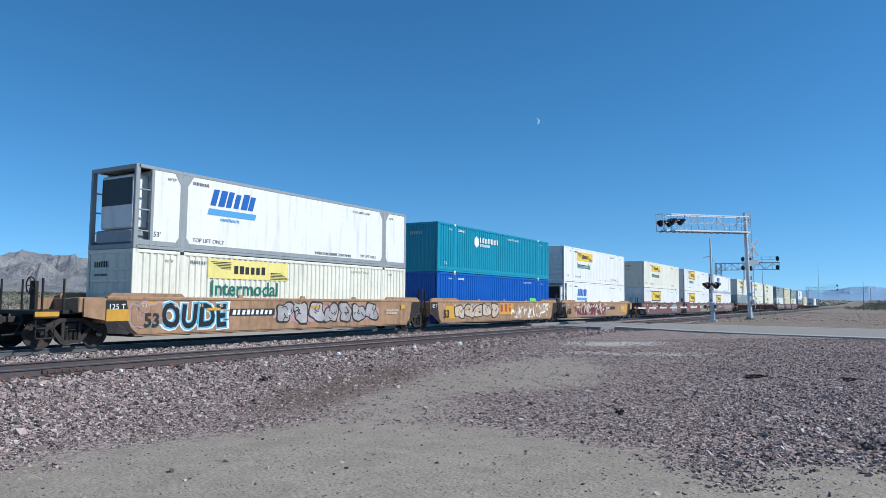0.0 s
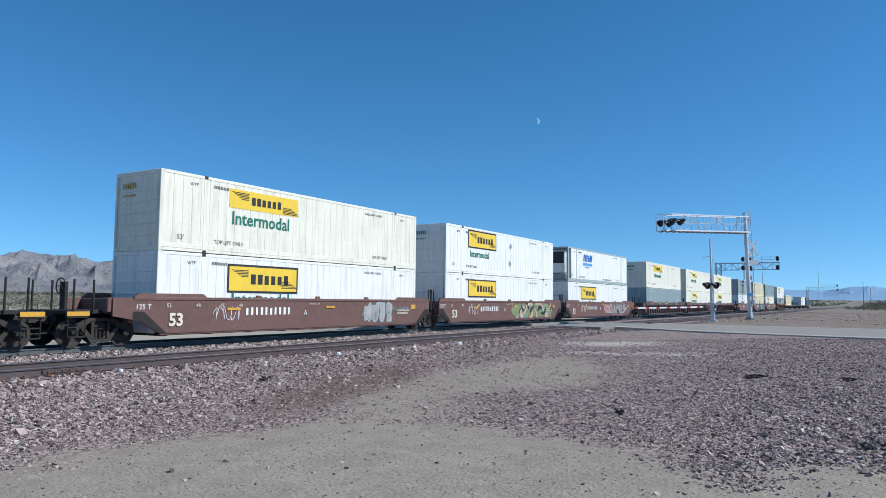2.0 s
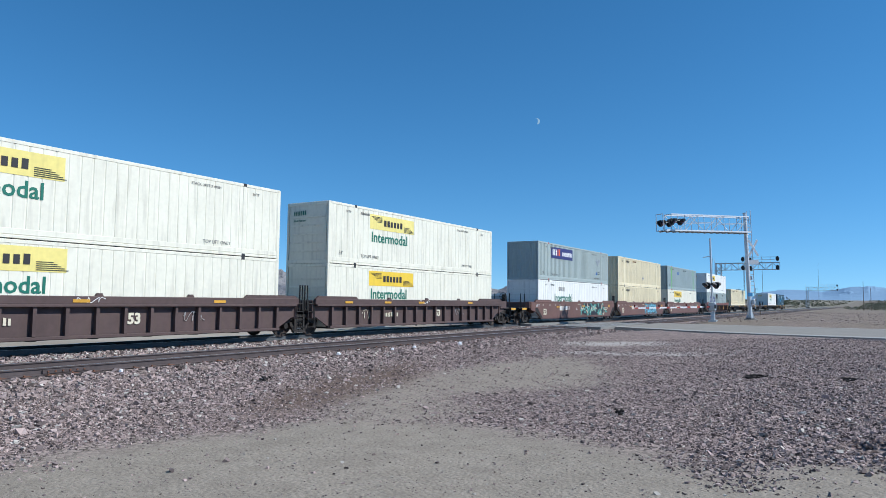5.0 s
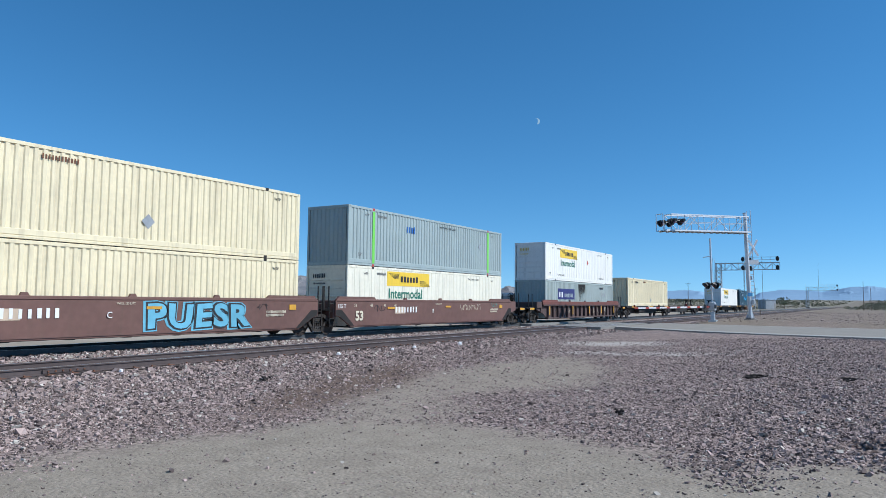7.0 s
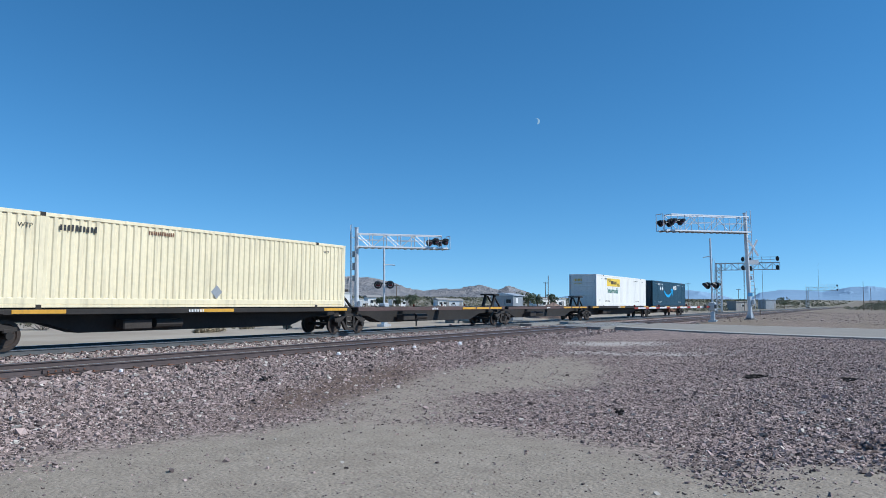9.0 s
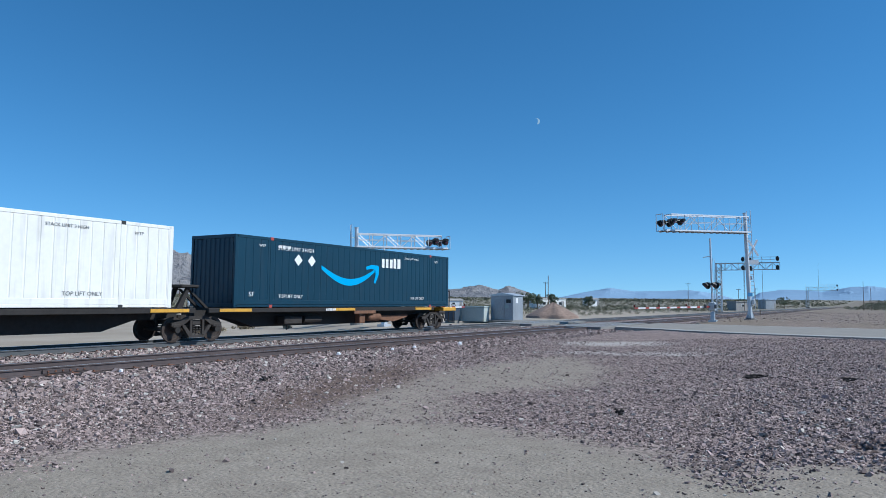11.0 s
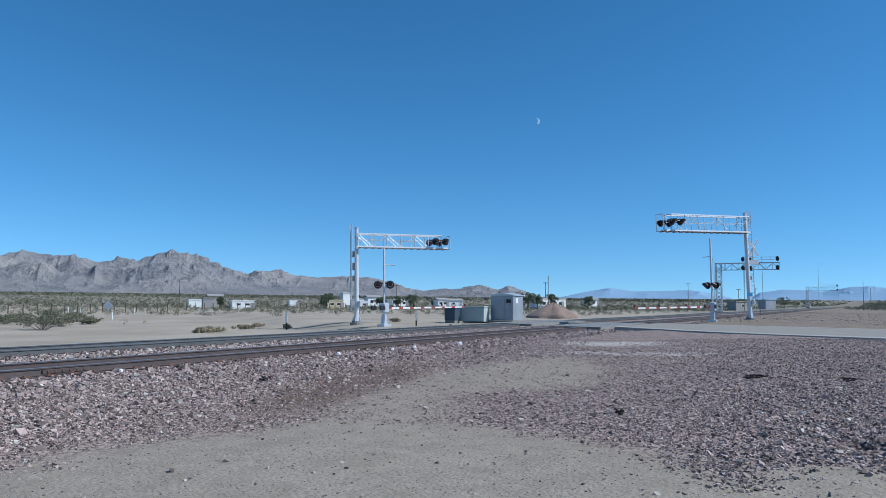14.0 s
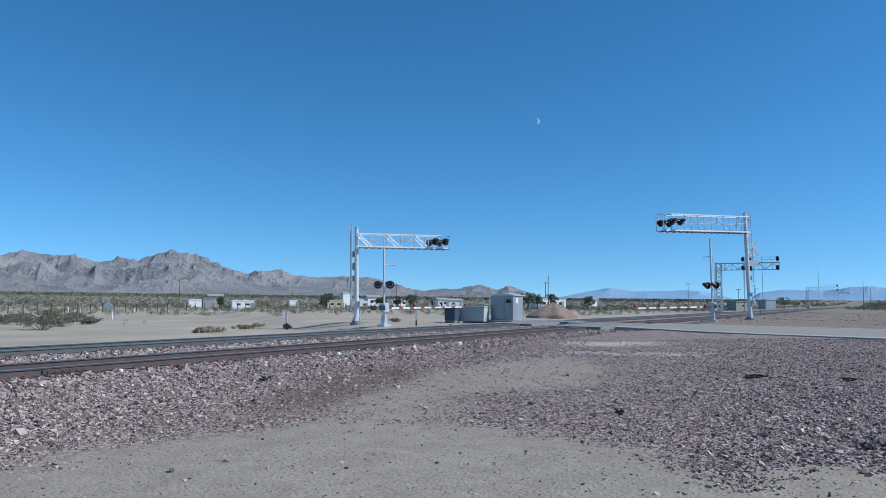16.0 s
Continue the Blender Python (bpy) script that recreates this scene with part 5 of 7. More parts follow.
# three red-brown units with grey, buff and blue-grey loads
for U, l, r in ((200.53, "end", "joint"), (219.80, "joint", "joint"), (239.27, "joint", "end")):
    car = well_car(U, l, r, BROWN_CAR, BR, ink=LETTER_CREAM)
    part("number_board", Build().box(3.6, 4.5, -1.532, -1.522, 0.90, 1.24), G_TAN, car)
    part("marking", bars(8, 3.65, 0.95, 0.3, -1.536, seed=15, fill=0.5, width=0.88), LETTER_WHITE, car)
    if U == 200.53:
        blades(car, 8.3, 14.4, (G_TEAL, G_TEAL, G_MINT, G_TEAL, G_TAN), BLACK_PAINT, 46, 61)
        c = container(U, LOW, "fine", WHITE, "white container with dark logo bars and green word", trim=INK, ends="flat")
        marks(c, 6, 4.0, 2.1, 0.34, INK, 0, "logo_bar", seed=7)
        letters("Intermodal", 0.86, GREEN, c, (3.1, Y_FACE - 0.008, 1.28), bold=0.012)
        small_marks(c, INK, False)
        c = container(U, HIGH, "corrugated", PALE_GREY, "pale grey corrugated container with violet logo panel", trim=RED_BAND)
        panel(c, 2.5, 7.0, 1.75, 2.62, VIOLET)
        marks(c, 3, 2.75, 1.98, 0.52, LETTER_WHITE, 0, "logo_bar", seed=3)
        marks(c, 2, 3.75, 1.98, 0.52, ORANGE, 0, "logo_bar", seed=4)
        marks(c, 10, 4.75, 2.0, 0.34, LETTER_WHITE, 0, "logo_bar", seed=5)
        small_marks(c, INK)
        for px in (13.0, 13.65):
            placard(c, px, 2.05)
        placard(c, 13.3, 1.8)
        marks(c, 8, 13.25, 0.82, 0.1, INK, seed=6)
        marks(c, 8, 13.25, 0.98, 0.1, INK, seed=8)
        part("decal", Build().prism([(12.78, 0.8), (13.18, 0.8), (12.98, 1.08)], Y_FACE - 0.012, Y_FACE - 0.007), LOGO_BLUE, c)
    elif U == 219.80:
        tag_word(car, "PUESR", 8.6, 13.3, G_SKY, INK, G_SKY)
        squiggle(car, 13.6, 1.15, 0.7, 0.25, INK, 7)
        for z, s in ((LOW, "lower"), (HIGH, "upper")):
            c = container(U, z, "corrugated", BUFF, "buff corrugated container, the %s of a stacked pair" % s, trim=BLACK_STEEL)
            letters("WTP", 0.2, INK, c, (1.25, Y_FACE - 0.008, 2.4))
            letters("WTP", 0.17, INK, c, (14.6, Y_FACE - 0.008, 2.45))
            marks(c, 10, 2.5, 2.4, 0.2, INK, seed=3)
            if z == HIGH:
                placard(c, 8.7, 0.95, 0.26)
                marks(c, 12, 5.0, 2.5, 0.16, SPIKE_IRON, seed=8)
    else:
        squiggle(car, 10.3, 1.0, 2.6, 0.4, LETTER_CREAM, 9)
        squiggle(car, 14.3, 1.2, 0.9, 0.25, G_TEAL, 10)
        squiggle(car, 1.9, 1.0, 0.9, 0.35, INK, 12)
        c = container(U, LOW, "fine", CREAM, "cream container with yellow logo panel and green word", trim=INK, ends="flat")
        yellow_logo(c, 3.2, 1.98, 4.0)
        small_marks(c, INK, False)
        end_marks(c, INK)
        c = container(U, HIGH, "corrugated", COOL_GREY, "blue-grey corrugated container with lime green stripes", trim=RED_BAND)
        for px in (1.98, LEN - 1.97):
            panel(c, px - 0.1, px + 0.1, 0.15, 2.75, LIME, "stripe", y=-WID / 2 - 0.008)
        marks(c, 4, 4.9, 1.95, 0.36, LOGO_BLUE, 0, "logo_bar", seed=3)
        part("logo_emblem", Build().prism(blob(random.Random(3), 4.45, 1.75, 0.35, 0.6, wob=0.2), Y_FACE - 0.006, Y_FACE), LIME, c)
        small_marks(c, INK, False, False)
        letters("WARNING HIGH CUBE", 0.17, INK, c, (8.3, Y_FACE - 0.008, 2.5))
        placard(c, 13.1, 1.75, 0.2)

# a single ribbed car with red chords
U = 262.86
car = well_car(U, "end", "end", MAROON_CAR, "maroon ribbed well car with red chords and amber strips", ribbed=True, chord=CAR_RED)
for px in (0.25, 5.1, 9.0, 12.2, 15.75):
    part("reflector", Build().box(px, px + 0.16, -1.515, -1.505, 0.6, 1.25), AMBER, car, "amber reflective strip")
letters("53", 0.42, LETTER_CREAM, car, (13.2, -1.37, 0.85), bold=0.01)
for k, px in enumerate((4.2, 10.0, 11.1, 13.3)):
    squiggle(car, px, 0.6, 0.8, 0.6, LETTER_CREAM, 30 + k, y=-1.37)
c = container(U, LOW, "corrugated", PALE_GREY, "pale grey corrugated container with violet panel and black stain", ends="corrugated")
panel(c, 2.5, 6.1, 1.45, 2.3, VIOLET)
marks(c, 3, 2.75, 1.6, 0.46, LETTER_WHITE, 0, "logo_bar", seed=3)
marks(c, 10, 3.9, 1.62, 0.3, PALE_GREY, 0, "logo_bar", seed=4)
rnd = random.Random(14)
b = Build()
for k in range(22):
    px = 7.0 + k * 0.075
    b.prism([(px, 2.74), (px + 0.07, 2.74), (px + 0.05, 2.74 - rnd.uniform(0.3, 1.9) * (1 - abs(k - 7) / 22)), (px + 0.02, 2.0)], Y_FACE - 0.003 - 0.0001 * k, Y_FACE)
part("stain", b, BLACK_STEEL, c, "black run-down stain")
placard(c, 13.2, 1.9, 0.22)
placard(c, 13.75, 1.9, 0.22)
marks(c, 9, 12.4, 2.4, 0.18, INK, seed=4)
c = container(U, HIGH, "fine", WHITE, "white container with yellow logo panel and green word", trim=INK, ends="flat")
yellow_logo(c, 2.95, 1.88, 3.8)
small_marks(c, INK)
end_marks(c, YELLOW)
placard(c, 9.3, 1.75, 0.2, RED_BAND)


# ---- the five-unit spine car ----
def spine_unit(x0, x1, first, last, loaded, label):
    """A spine between bogie centres x0 and x1, with cross-arms and hitch stands."""
    L = x1 - x0
    car = thing("spine_car", label, "freight wagon", pose(x0, ROW, 0), "spine car units")
    MOVING.append((car, x0))
    part("spine", Build().prism([(0.4 if not first else -1.2, 1.12), (0.4 if not first else -1.2, 0.85), (2.2, 0.78), (3.4, 0.42), (L - 3.4, 0.42), (L - 2.2, 0.78), (L - 0.4 if not last else L + 1.8, 0.85), (L - 0.4 if not last else L + 1.8, 1.12)], -0.38, 0.38), BLACK_STEEL, car)
    arms = [1.2, 5.2, 9.0, L - 1.0] if not first else [-0.4, 1.6, 8.0, L - 1.2]
    for px in arms:
        part("cross_arm", Build().box(px - 0.22, px + 0.22, -1.3, 1.3, 1.05, 1.22, 0.02), BLACK_STEEL, car)
    for s in (-1, 1):
        part("side_sill", Build().box(0.3, L - 0.3, s * 1.28 - 0.04, s * 1.28 + 0.04, 1.04, 1.22, 0.015), BLACK_STEEL if loaded else MAROON_CAR, car)
        for px in ((0.8, L * 0.45, L - 2.2) if loaded else (L - 6.0, L - 4.2, L - 2.4)):
            part("amber_sill", Build().box(px, px + 1.6, s * 1.33 - 0.012, s * 1.33 + 0.012, 1.08, 1.20), AMBER, car, "scuffed amber sill plate")
    part("brake_gear", Build().box(4.6, 5.7, -1.0, -0.5, 0.5, 0.85, 0.04).rod((5.9, -0.8, 0.7), (7.0, -0.8, 0.7), 0.17, 12), TRUCK_STEEL, car)
    part("marking", bars(10, L * 0.42, 1.085, 0.11, -1.345, seed=3), LETTER_WHITE, car)
    bogie(car, 0.0)
    if last:
        part("air_tank", Build().spin([(0.0, 0.0), (0.14, 0.02), (0.20, 0.10), (0.20, 1.0), (0.14, 1.08), (0.0, 1.1)], (10.2, -1.05, 0.74), "x", 14), RUST, car, "rusty cylindrical air tank", smooth=True)
        part("tank_bracket", Build().box(9.5, 9.95, -1.2, -0.9, 0.45, 1.05, 0.03), RUST, car)
        part("diagonal_brace", Build().prism([(11.4, 0.80), (11.4, 0.60), (12.6, 0.48), (13.9, 0.72), (13.9, 0.82)], -1.0, -0.9), RUST, car)
        part("side_plate", Build().box(8.9, 10.6, -1.345, -1.325, 0.92, 1.07, 0.01), RUST, car, "rusted strip of side sill")
        bogie(car, L)
        part("end_platform", Build().box(L + 0.7, L + 2.1, -1.35, 1.35, 1.0, 1.2, 0.02), AMBER, car, "amber painted end platform")
        part("coupler", Build().box(L + 2.0, L + 2.9, -0.13, 0.13, 0.75, 0.97, 0.04), TRUCK_STEEL, car)
        st = part("brake_stand", Build().box(L + 1.5, L + 1.64, -0.6, -0.3, 1.2, 2.0, 0.02).rod((L + 1.57, -1.2, 1.2), (L + 1.57, -1.2, 2.15), 0.03).rod((L + 1.57, -1.2, 2.15), (L + 1.57, -0.3, 2.15), 0.03), BLACK_STEEL, car)
        part("brake_wheel", brake_wheel(L + 1.75), BLACK_STEEL, st)
        part("end_step", Build().rod((L + 1.2, -1.38, 1.0), (L + 1.2, -1.38, 0.35), 0.025).rod((L + 1.75, -1.38, 1.0), (L + 1.75, -1.38, 0.35), 0.025).box(L + 1.2, L + 1.75, -1.42, -1.34, 0.34, 0.39), BLACK_STEEL, car)
        part("air_hose", Build().rod((L + 2.1, -0.4, 0.85), (L + 2.4, -0.4, 0.4), 0.035).rod((L + 2.4, -0.4, 0.4), (L + 2.75, -0.3, 0.45), 0.035), SEAL, car)
    if first:
        part("end_platform", Build().box(-1.0, 0.6, -1.35, 1.35, 1.06, 1.2, 0.02), BLACK_STEEL, car)
        part("coupler", Build().box(-2.3, -1.1, -0.13, 0.13, 0.75, 0.97, 0.04), TRUCK_STEEL, car)
    if not last:
        h = part("hitch_stand", Build().prism([(L - 0.45, 1.2), (L - 0.2, 1.2), (L + 0.16, 2.0), (L + 0.02, 2.0)], -0.42, -0.28).prism([(L - 0.45, 1.2), (L - 0.2, 1.2), (L + 0.16, 2.0), (L + 0.02, 2.0)], 0.28, 0.42).prism([(L + 0.1, 1.95), (L + 1.0, 1.2), (L + 1.15, 1.2), (L + 0.2, 1.95)], -0.3, -0.2).prism([(L + 0.1, 1.95), (L + 1.0, 1.2), (L + 1.15, 1.2), (L + 0.2, 1.95)], 0.2, 0.3), BLACK_STEEL, car, "black folding trailer hitch stand")
        part("hitch_plate", Build().box(L - 0.35, L + 0.45, -0.55, 0.55, 1.98, 2.1, 0.03), BLACK_STEEL, h)
    return car


SP = (284.35, 300.85, 317.2, 333.5, 352.9, 369.25)
spine_unit(SP[0], SP[1], True, False, True, "black spine car with amber sill plates, carrying a container")
spine_unit(SP[1], SP[2], False, False, False, "empty maroon and black spine car unit with hitch stand")
spine_unit(SP[2], SP[3], False, False, False, "empty maroon and black spine car unit with hitch stand")
spine_unit(SP[3], SP[4], False, False, True, "black spine car unit carrying a white container")
spine_unit(SP[4], SP[5], False, True, True, "last spine car unit with amber end platform")
DECK = 1.235
c = container(283.95, DECK, "corrugated", BUFF, "buff corrugated container riding alone on a spine car", trim=BLACK_STEEL, group="single containers")
letters("WTP", 0.2, INK, c, (1.25, Y_FACE - 0.008, 2.4))
marks(c, 10, 2.5, 2.4, 0.2, INK, seed=3)
marks(c, 12, 5.6, 2.52, 0.14, SPIKE_IRON, seed=8)
placard(c, 8.6, 0.6, 0.26)
letters("WTP", 0.17, INK, c, (14.6, Y_FACE - 0.008, 2.45))
part("marking", bars(7, -0.6, 2.5, 0.14, -0.012, seed=2, face="x"), INK, c)
c = container(335.4, DECK, "fine", WHITE, "white container with yellow logo panel on a spine car", trim=INK, ends="flat", group="single containers")
yellow_logo(c, 3.0, 1.88, 3.9)
small_marks(c, INK)
end_marks(c, YELLOW)
c = container(370.54 - LEN, DECK, "fine", NAVY, "dark navy container with curved cyan arrow", trim=RED_BAND, group="single containers")
small_marks(c, LETTER_WHITE)
placard(c, 3.55, 2.05, 0.25, SIGN_WHITE)
placard(c, 4.4, 2.05, 0.25, SIGN_WHITE)
letters("STACK LIMIT 3 HIGH", 0.24, LETTER_WHITE, c, (2.3, Y_FACE - 0.008, 2.42))
pts_lo, pts_hi = [], []
for k in range(21):
    u = k / 20
    x = 5.05 + 3.95 * u
    mid = 2.05 - 0.88 * math.sin(math.pi * (0.08 + 0.80 * u)) + 0.1 * u
    th = 0.05 + 0.15 * math.sin(math.pi * min(1, u * 0.8 + 0.12))
    pts_lo.append((x, mid - th))
    pts_hi.append((x, mid + th * 0.6))
part("logo_arrow", Build().prism(pts_lo + pts_hi[::-1], Y_FACE - 0.006, Y_FACE), CYAN, c, "curved cyan arrow")
part("logo_arrow_head", Build().prism([(8.30, 1.98), (8.75, 2.10), (9.28, 2.08), (9.36, 1.98), (9.33, 1.62), (9.08, 1.18), (8.94, 1.20), (9.08, 1.62), (9.05, 1.86), (8.75, 1.90), (8.34, 1.84)], Y_FACE - 0.012, Y_FACE - 0.006), CYAN, c)
part("logo_bar", bars(5, 9.6, 2.0, 0.5, Y_FACE - 0.008, fill=0.8, width=0.68, seed=3), LETTER_WHITE, c)


# ---- level crossing: cantilever masts, gates ----
def lamp_pair(parent, x, y, z, ang, shell=None):
    """Two round black flashers on a bar, turned by ang about z."""
    c, s = math.cos(radians(ang)), math.sin(radians(ang))
    part("cross_bar", Build().rod((x - 0.55 * c, y - 0.55 * s, z + 0.1), (x + 0.55 * c, y + 0.55 * s, z + 0.1), 0.05), BLACK_PAINT, parent)
    for k in (-0.42, 0.42):
        cx, cy = x + k * c, y + k * s
        b = Build()
        n = 22
        ring = [(0.0, -0.05), (0.27, -0.05), (0.28, -0.02), (0.27, 0.0), (0.0, 0.0)]
        v, f = [], []
        for i in range(n):
            a = 2 * math.pi * i / n
            for r, o in ring:
                u = r * math.cos(a)
                v.append((cx + u * c - o * s, cy + u * s + o * c, z + r * math.sin(a)))
        m = len(ring)
        for i in range(n):
            for q in range(m - 1):
                f.append((i * m + q, ((i + 1) % n) * m + q, ((i + 1) % n) * m + q + 1, i * m + q + 1))
        head = part("flasher", b.add(v, f), BLACK_PAINT, parent, "round black flasher background")
        for o in (-1, 1):
            part("lamp_housing", Build().rod((cx - o * 0.03 * s, cy + o * 0.03 * c, z), (cx - o * 0.22 * s, cy + o * 0.22 * c, z), 0.16, 14), shell or BLACK_PAINT, head)
            part("hood", Build().rod((cx - o * 0.2 * s, cy + o * 0.2 * c, z + 0.12), (cx - o * 0.45 * s, cy + o * 0.45 * c, z + 0.1), 0.14, 12, 0.12), BLACK_PAINT, head)
            part("lens", Build().rod((cx - o * 0.215 * s, cy + o * 0.215 * c, z), (cx - o * 0.235 * s, cy + o * 0.235 * c, z), 0.145, 14), LENS, head)


def cantilever(base, tip, z_low, z_high, top, lean, label):
    """A crossing mast with a walkway truss reaching over the road to tip (both in plan)."""
    t = thing("crossing_cantilever", label, "level crossing signal", pose(base[0], base[1], base[2], *lean), "crossing cantilevers")
    d = Vector((tip[0] - base[0], tip[1] - base[1], 0))
    L = d.length
    d.normalize()
    nrm = Vector((-d.y, d.x, 0))
    ang = math.degrees(math.atan2(d.y, d.x))
    zl, zh, zt = z_low - base[2], z_high - base[2], top - base[2]

    def P(u, w, z):
        q = d * u + nrm * w
        return (q.x, q.y, z)

    part("mast", Build().rod((0, 0, 0.1), (0, 0, zt), 0.17, 18, 0.14), SILVER, t, smooth=True)
    part("mast_cap", Build().rod((0, 0, zt), (0, 0, zt + 0.06), 0.17, 16), GALV, t)
    part("foundation", Build().rod((0, 0, -0.5), (0, 0, 0.06), 0.5, 14).rod((0, 0, 0.05), (0, 0, 0.16), 0.34, 12), PANEL_MAT, t)
    for k in range(4):
        a = k * math.pi / 2 + 0.4
        part("base_gusset", Build().prism([(0.12, 0.1), (0.36, 0.1), (0.14, 0.75)], -0.02, 0.02), SILVER, t).rotation_euler = (0, 0, a)
    for w in (-0.38, 0.38):
        part("lower_chord", Build().beam(P(-0.1, w, zl), P(L, w, zl), 0.11), SILVER, t)
        part("upper_chord", Build().beam(P(0.0, w, zh), P(L * 0.93, w, zh), 0.085), SILVER, t)
        part("hand_wire", Build().rod(P(0.2, w, (zl + zh) / 2 + 0.05), P(L * 0.95, w, (zl + zh) / 2 + 0.05), 0.018, 6), GALV, t)
        n = 6
        for k in range(n + 1):
            u = L * 0.93 * k / n
            part("upright", Build().beam(P(u, w, zl), P(u, w, zh), 0.045), SILVER, t)
            if k < n and (k % 2 == 0 or w < 0):
                a, c2 = (zl, zh) if k % 2 else (zh, zl)
                part("brace", Build().beam(P(u, w, a), P(u + L * 0.93 / n, w, c2), 0.042), SILVER, t)
    for k in range(14):
        u = 0.25 + (L - 0.4) * k / 13
        part("walkway_slat", Build().beam(P(u, -0.42, zl - 0.07), P(u, 0.42, zl - 0.07), 0.09), DULL_GALV, t)
    part("walkway", Build().add([P(0.1, -0.36, zl - 0.02), P(L + 0.25, -0.36, zl - 0.02), P(L + 0.25, 0.36, zl - 0.02), P(0.1, 0.36, zl - 0.02), P(0.1, -0.36, zl - 0.06), P(L + 0.25, -0.36, zl - 0.06), P(L + 0.25, 0.36, zl - 0.06), P(0.1, 0.36, zl - 0.06)],
         [(0, 1, 2, 3), (4, 5, 6, 7), (0, 1, 5, 4), (1, 2, 6, 5), (2, 3, 7, 6), (3, 0, 4, 7)]), DULL_GALV, t)
    for u in (L * 0.93, L + 0.2):
        part("end_rail", Build().rod(P(u, -0.38, zl), P(u, -0.38, zh), 0.03).rod(P(u, 0.38, zl), P(u, 0.38, zh), 0.03).rod(P(u, -0.38, zh), P(u, 0.38, zh), 0.03), GALV, t)
    for u in (L * 0.90,):
        for w in (-0.62, 0.62):
            q = P(u, w, (zl + zh) / 2)
            lamp_pair(t, q[0], q[1], q[2], ang)
    # ladder up the mast
    lw = [P(-0.42, s * 0.2, 0) for s in (-1, 1)]
    for q in lw:
        part("ladder_rail", Build().rod((q[0], q[1], 0.9), (q[0], q[1], zt + 0.25), 0.03, 6), GALV, t)
    for k in range(int((zt - 1.0) / 0.3)):
        part("ladder_rung", Build().rod((lw[0][0], lw[0][1], 1.0 + 0.3 * k), (lw[1][0], lw[1][1], 1.0 + 0.3 * k), 0.018, 6), GALV, t)
    for z in (1.2, zt * 0.5, zt * 0.9):
        part("ladder_bracket", Build().beam((0, 0, z), P(-0.42, 0, z), 0.05), GALV, t)
    part("junction_box", Build().box(-0.12, 0.12, -0.42, -0.18, 1.25, 1.65, 0.02), GALV, t)
    return t


MR, ML = (62.0, 8.54, 0.30), (41.0, 32.75, -0.15)
LEAN = (-0.9, -0.6, 0)
cr = cantilever(MR, (54.7, 13.5), 7.46, 8.72, 9.05, (-1.6, -1.1, 0), "silver crossing cantilever with black flashers over the road")
# crossbuck on the mast of the near structure
cb = part("crossbuck", Build().prism([(-0.44, -0.62), (-0.30, -0.72), (0.44, 0.62), (0.30, 0.72)], -0.32, -0.30).prism([(-0.44, 0.62), (-0.30, 0.72), (0.44, -0.62), (0.30, -0.72)], -0.345, -0.325), SIGN_WHITE, cr, "white crossbuck sign boards")
cb.location, cb.rotation_euler = (0.10, -0.36, 5.85), (0, 0, radians(-58))
ts = part("track_sign", Build().box(-0.38, 0.38, -0.33, -0.31, -0.2, 0.2, 0.005), SIGN_WHITE, cr)
ts.location, ts.rotation_euler = (0.08, -0.36, 4.68), (0, 0, radians(-58))
for z in (4.9, 4.2, 3.4):
    part("bell_box", Build().box(0.1, 0.3, -0.3, -0.1, z - 0.18, z + 0.18, 0.02), BLACK_PAINT if z > 3.5 else GALV, cr)
bb = part("blue_plate", Build().box(-0.2, 0.2, -0.2, -0.18, 1.9, 2.2), SKY_BAR, cr, "small blue information plate")
bb.rotation_euler = (0, 0, radians(-58))
cl = cantilever(ML, (46.9, 28.5), 5.55, 6.52, 6.95, LEAN, "silver crossing cantilever on the far side of the tracks")
for z, k in ((5.1, 0.22), (4.2, 0.28), (3.3, 0.2)):
    q = part("crossbuck_edge", Build().box(-0.62, -0.58, -0.12, 0.12, z - k, z + k, 0.01), FRAME_GREY, cl)
    q.rotation_euler = (0, 0, radians(20))


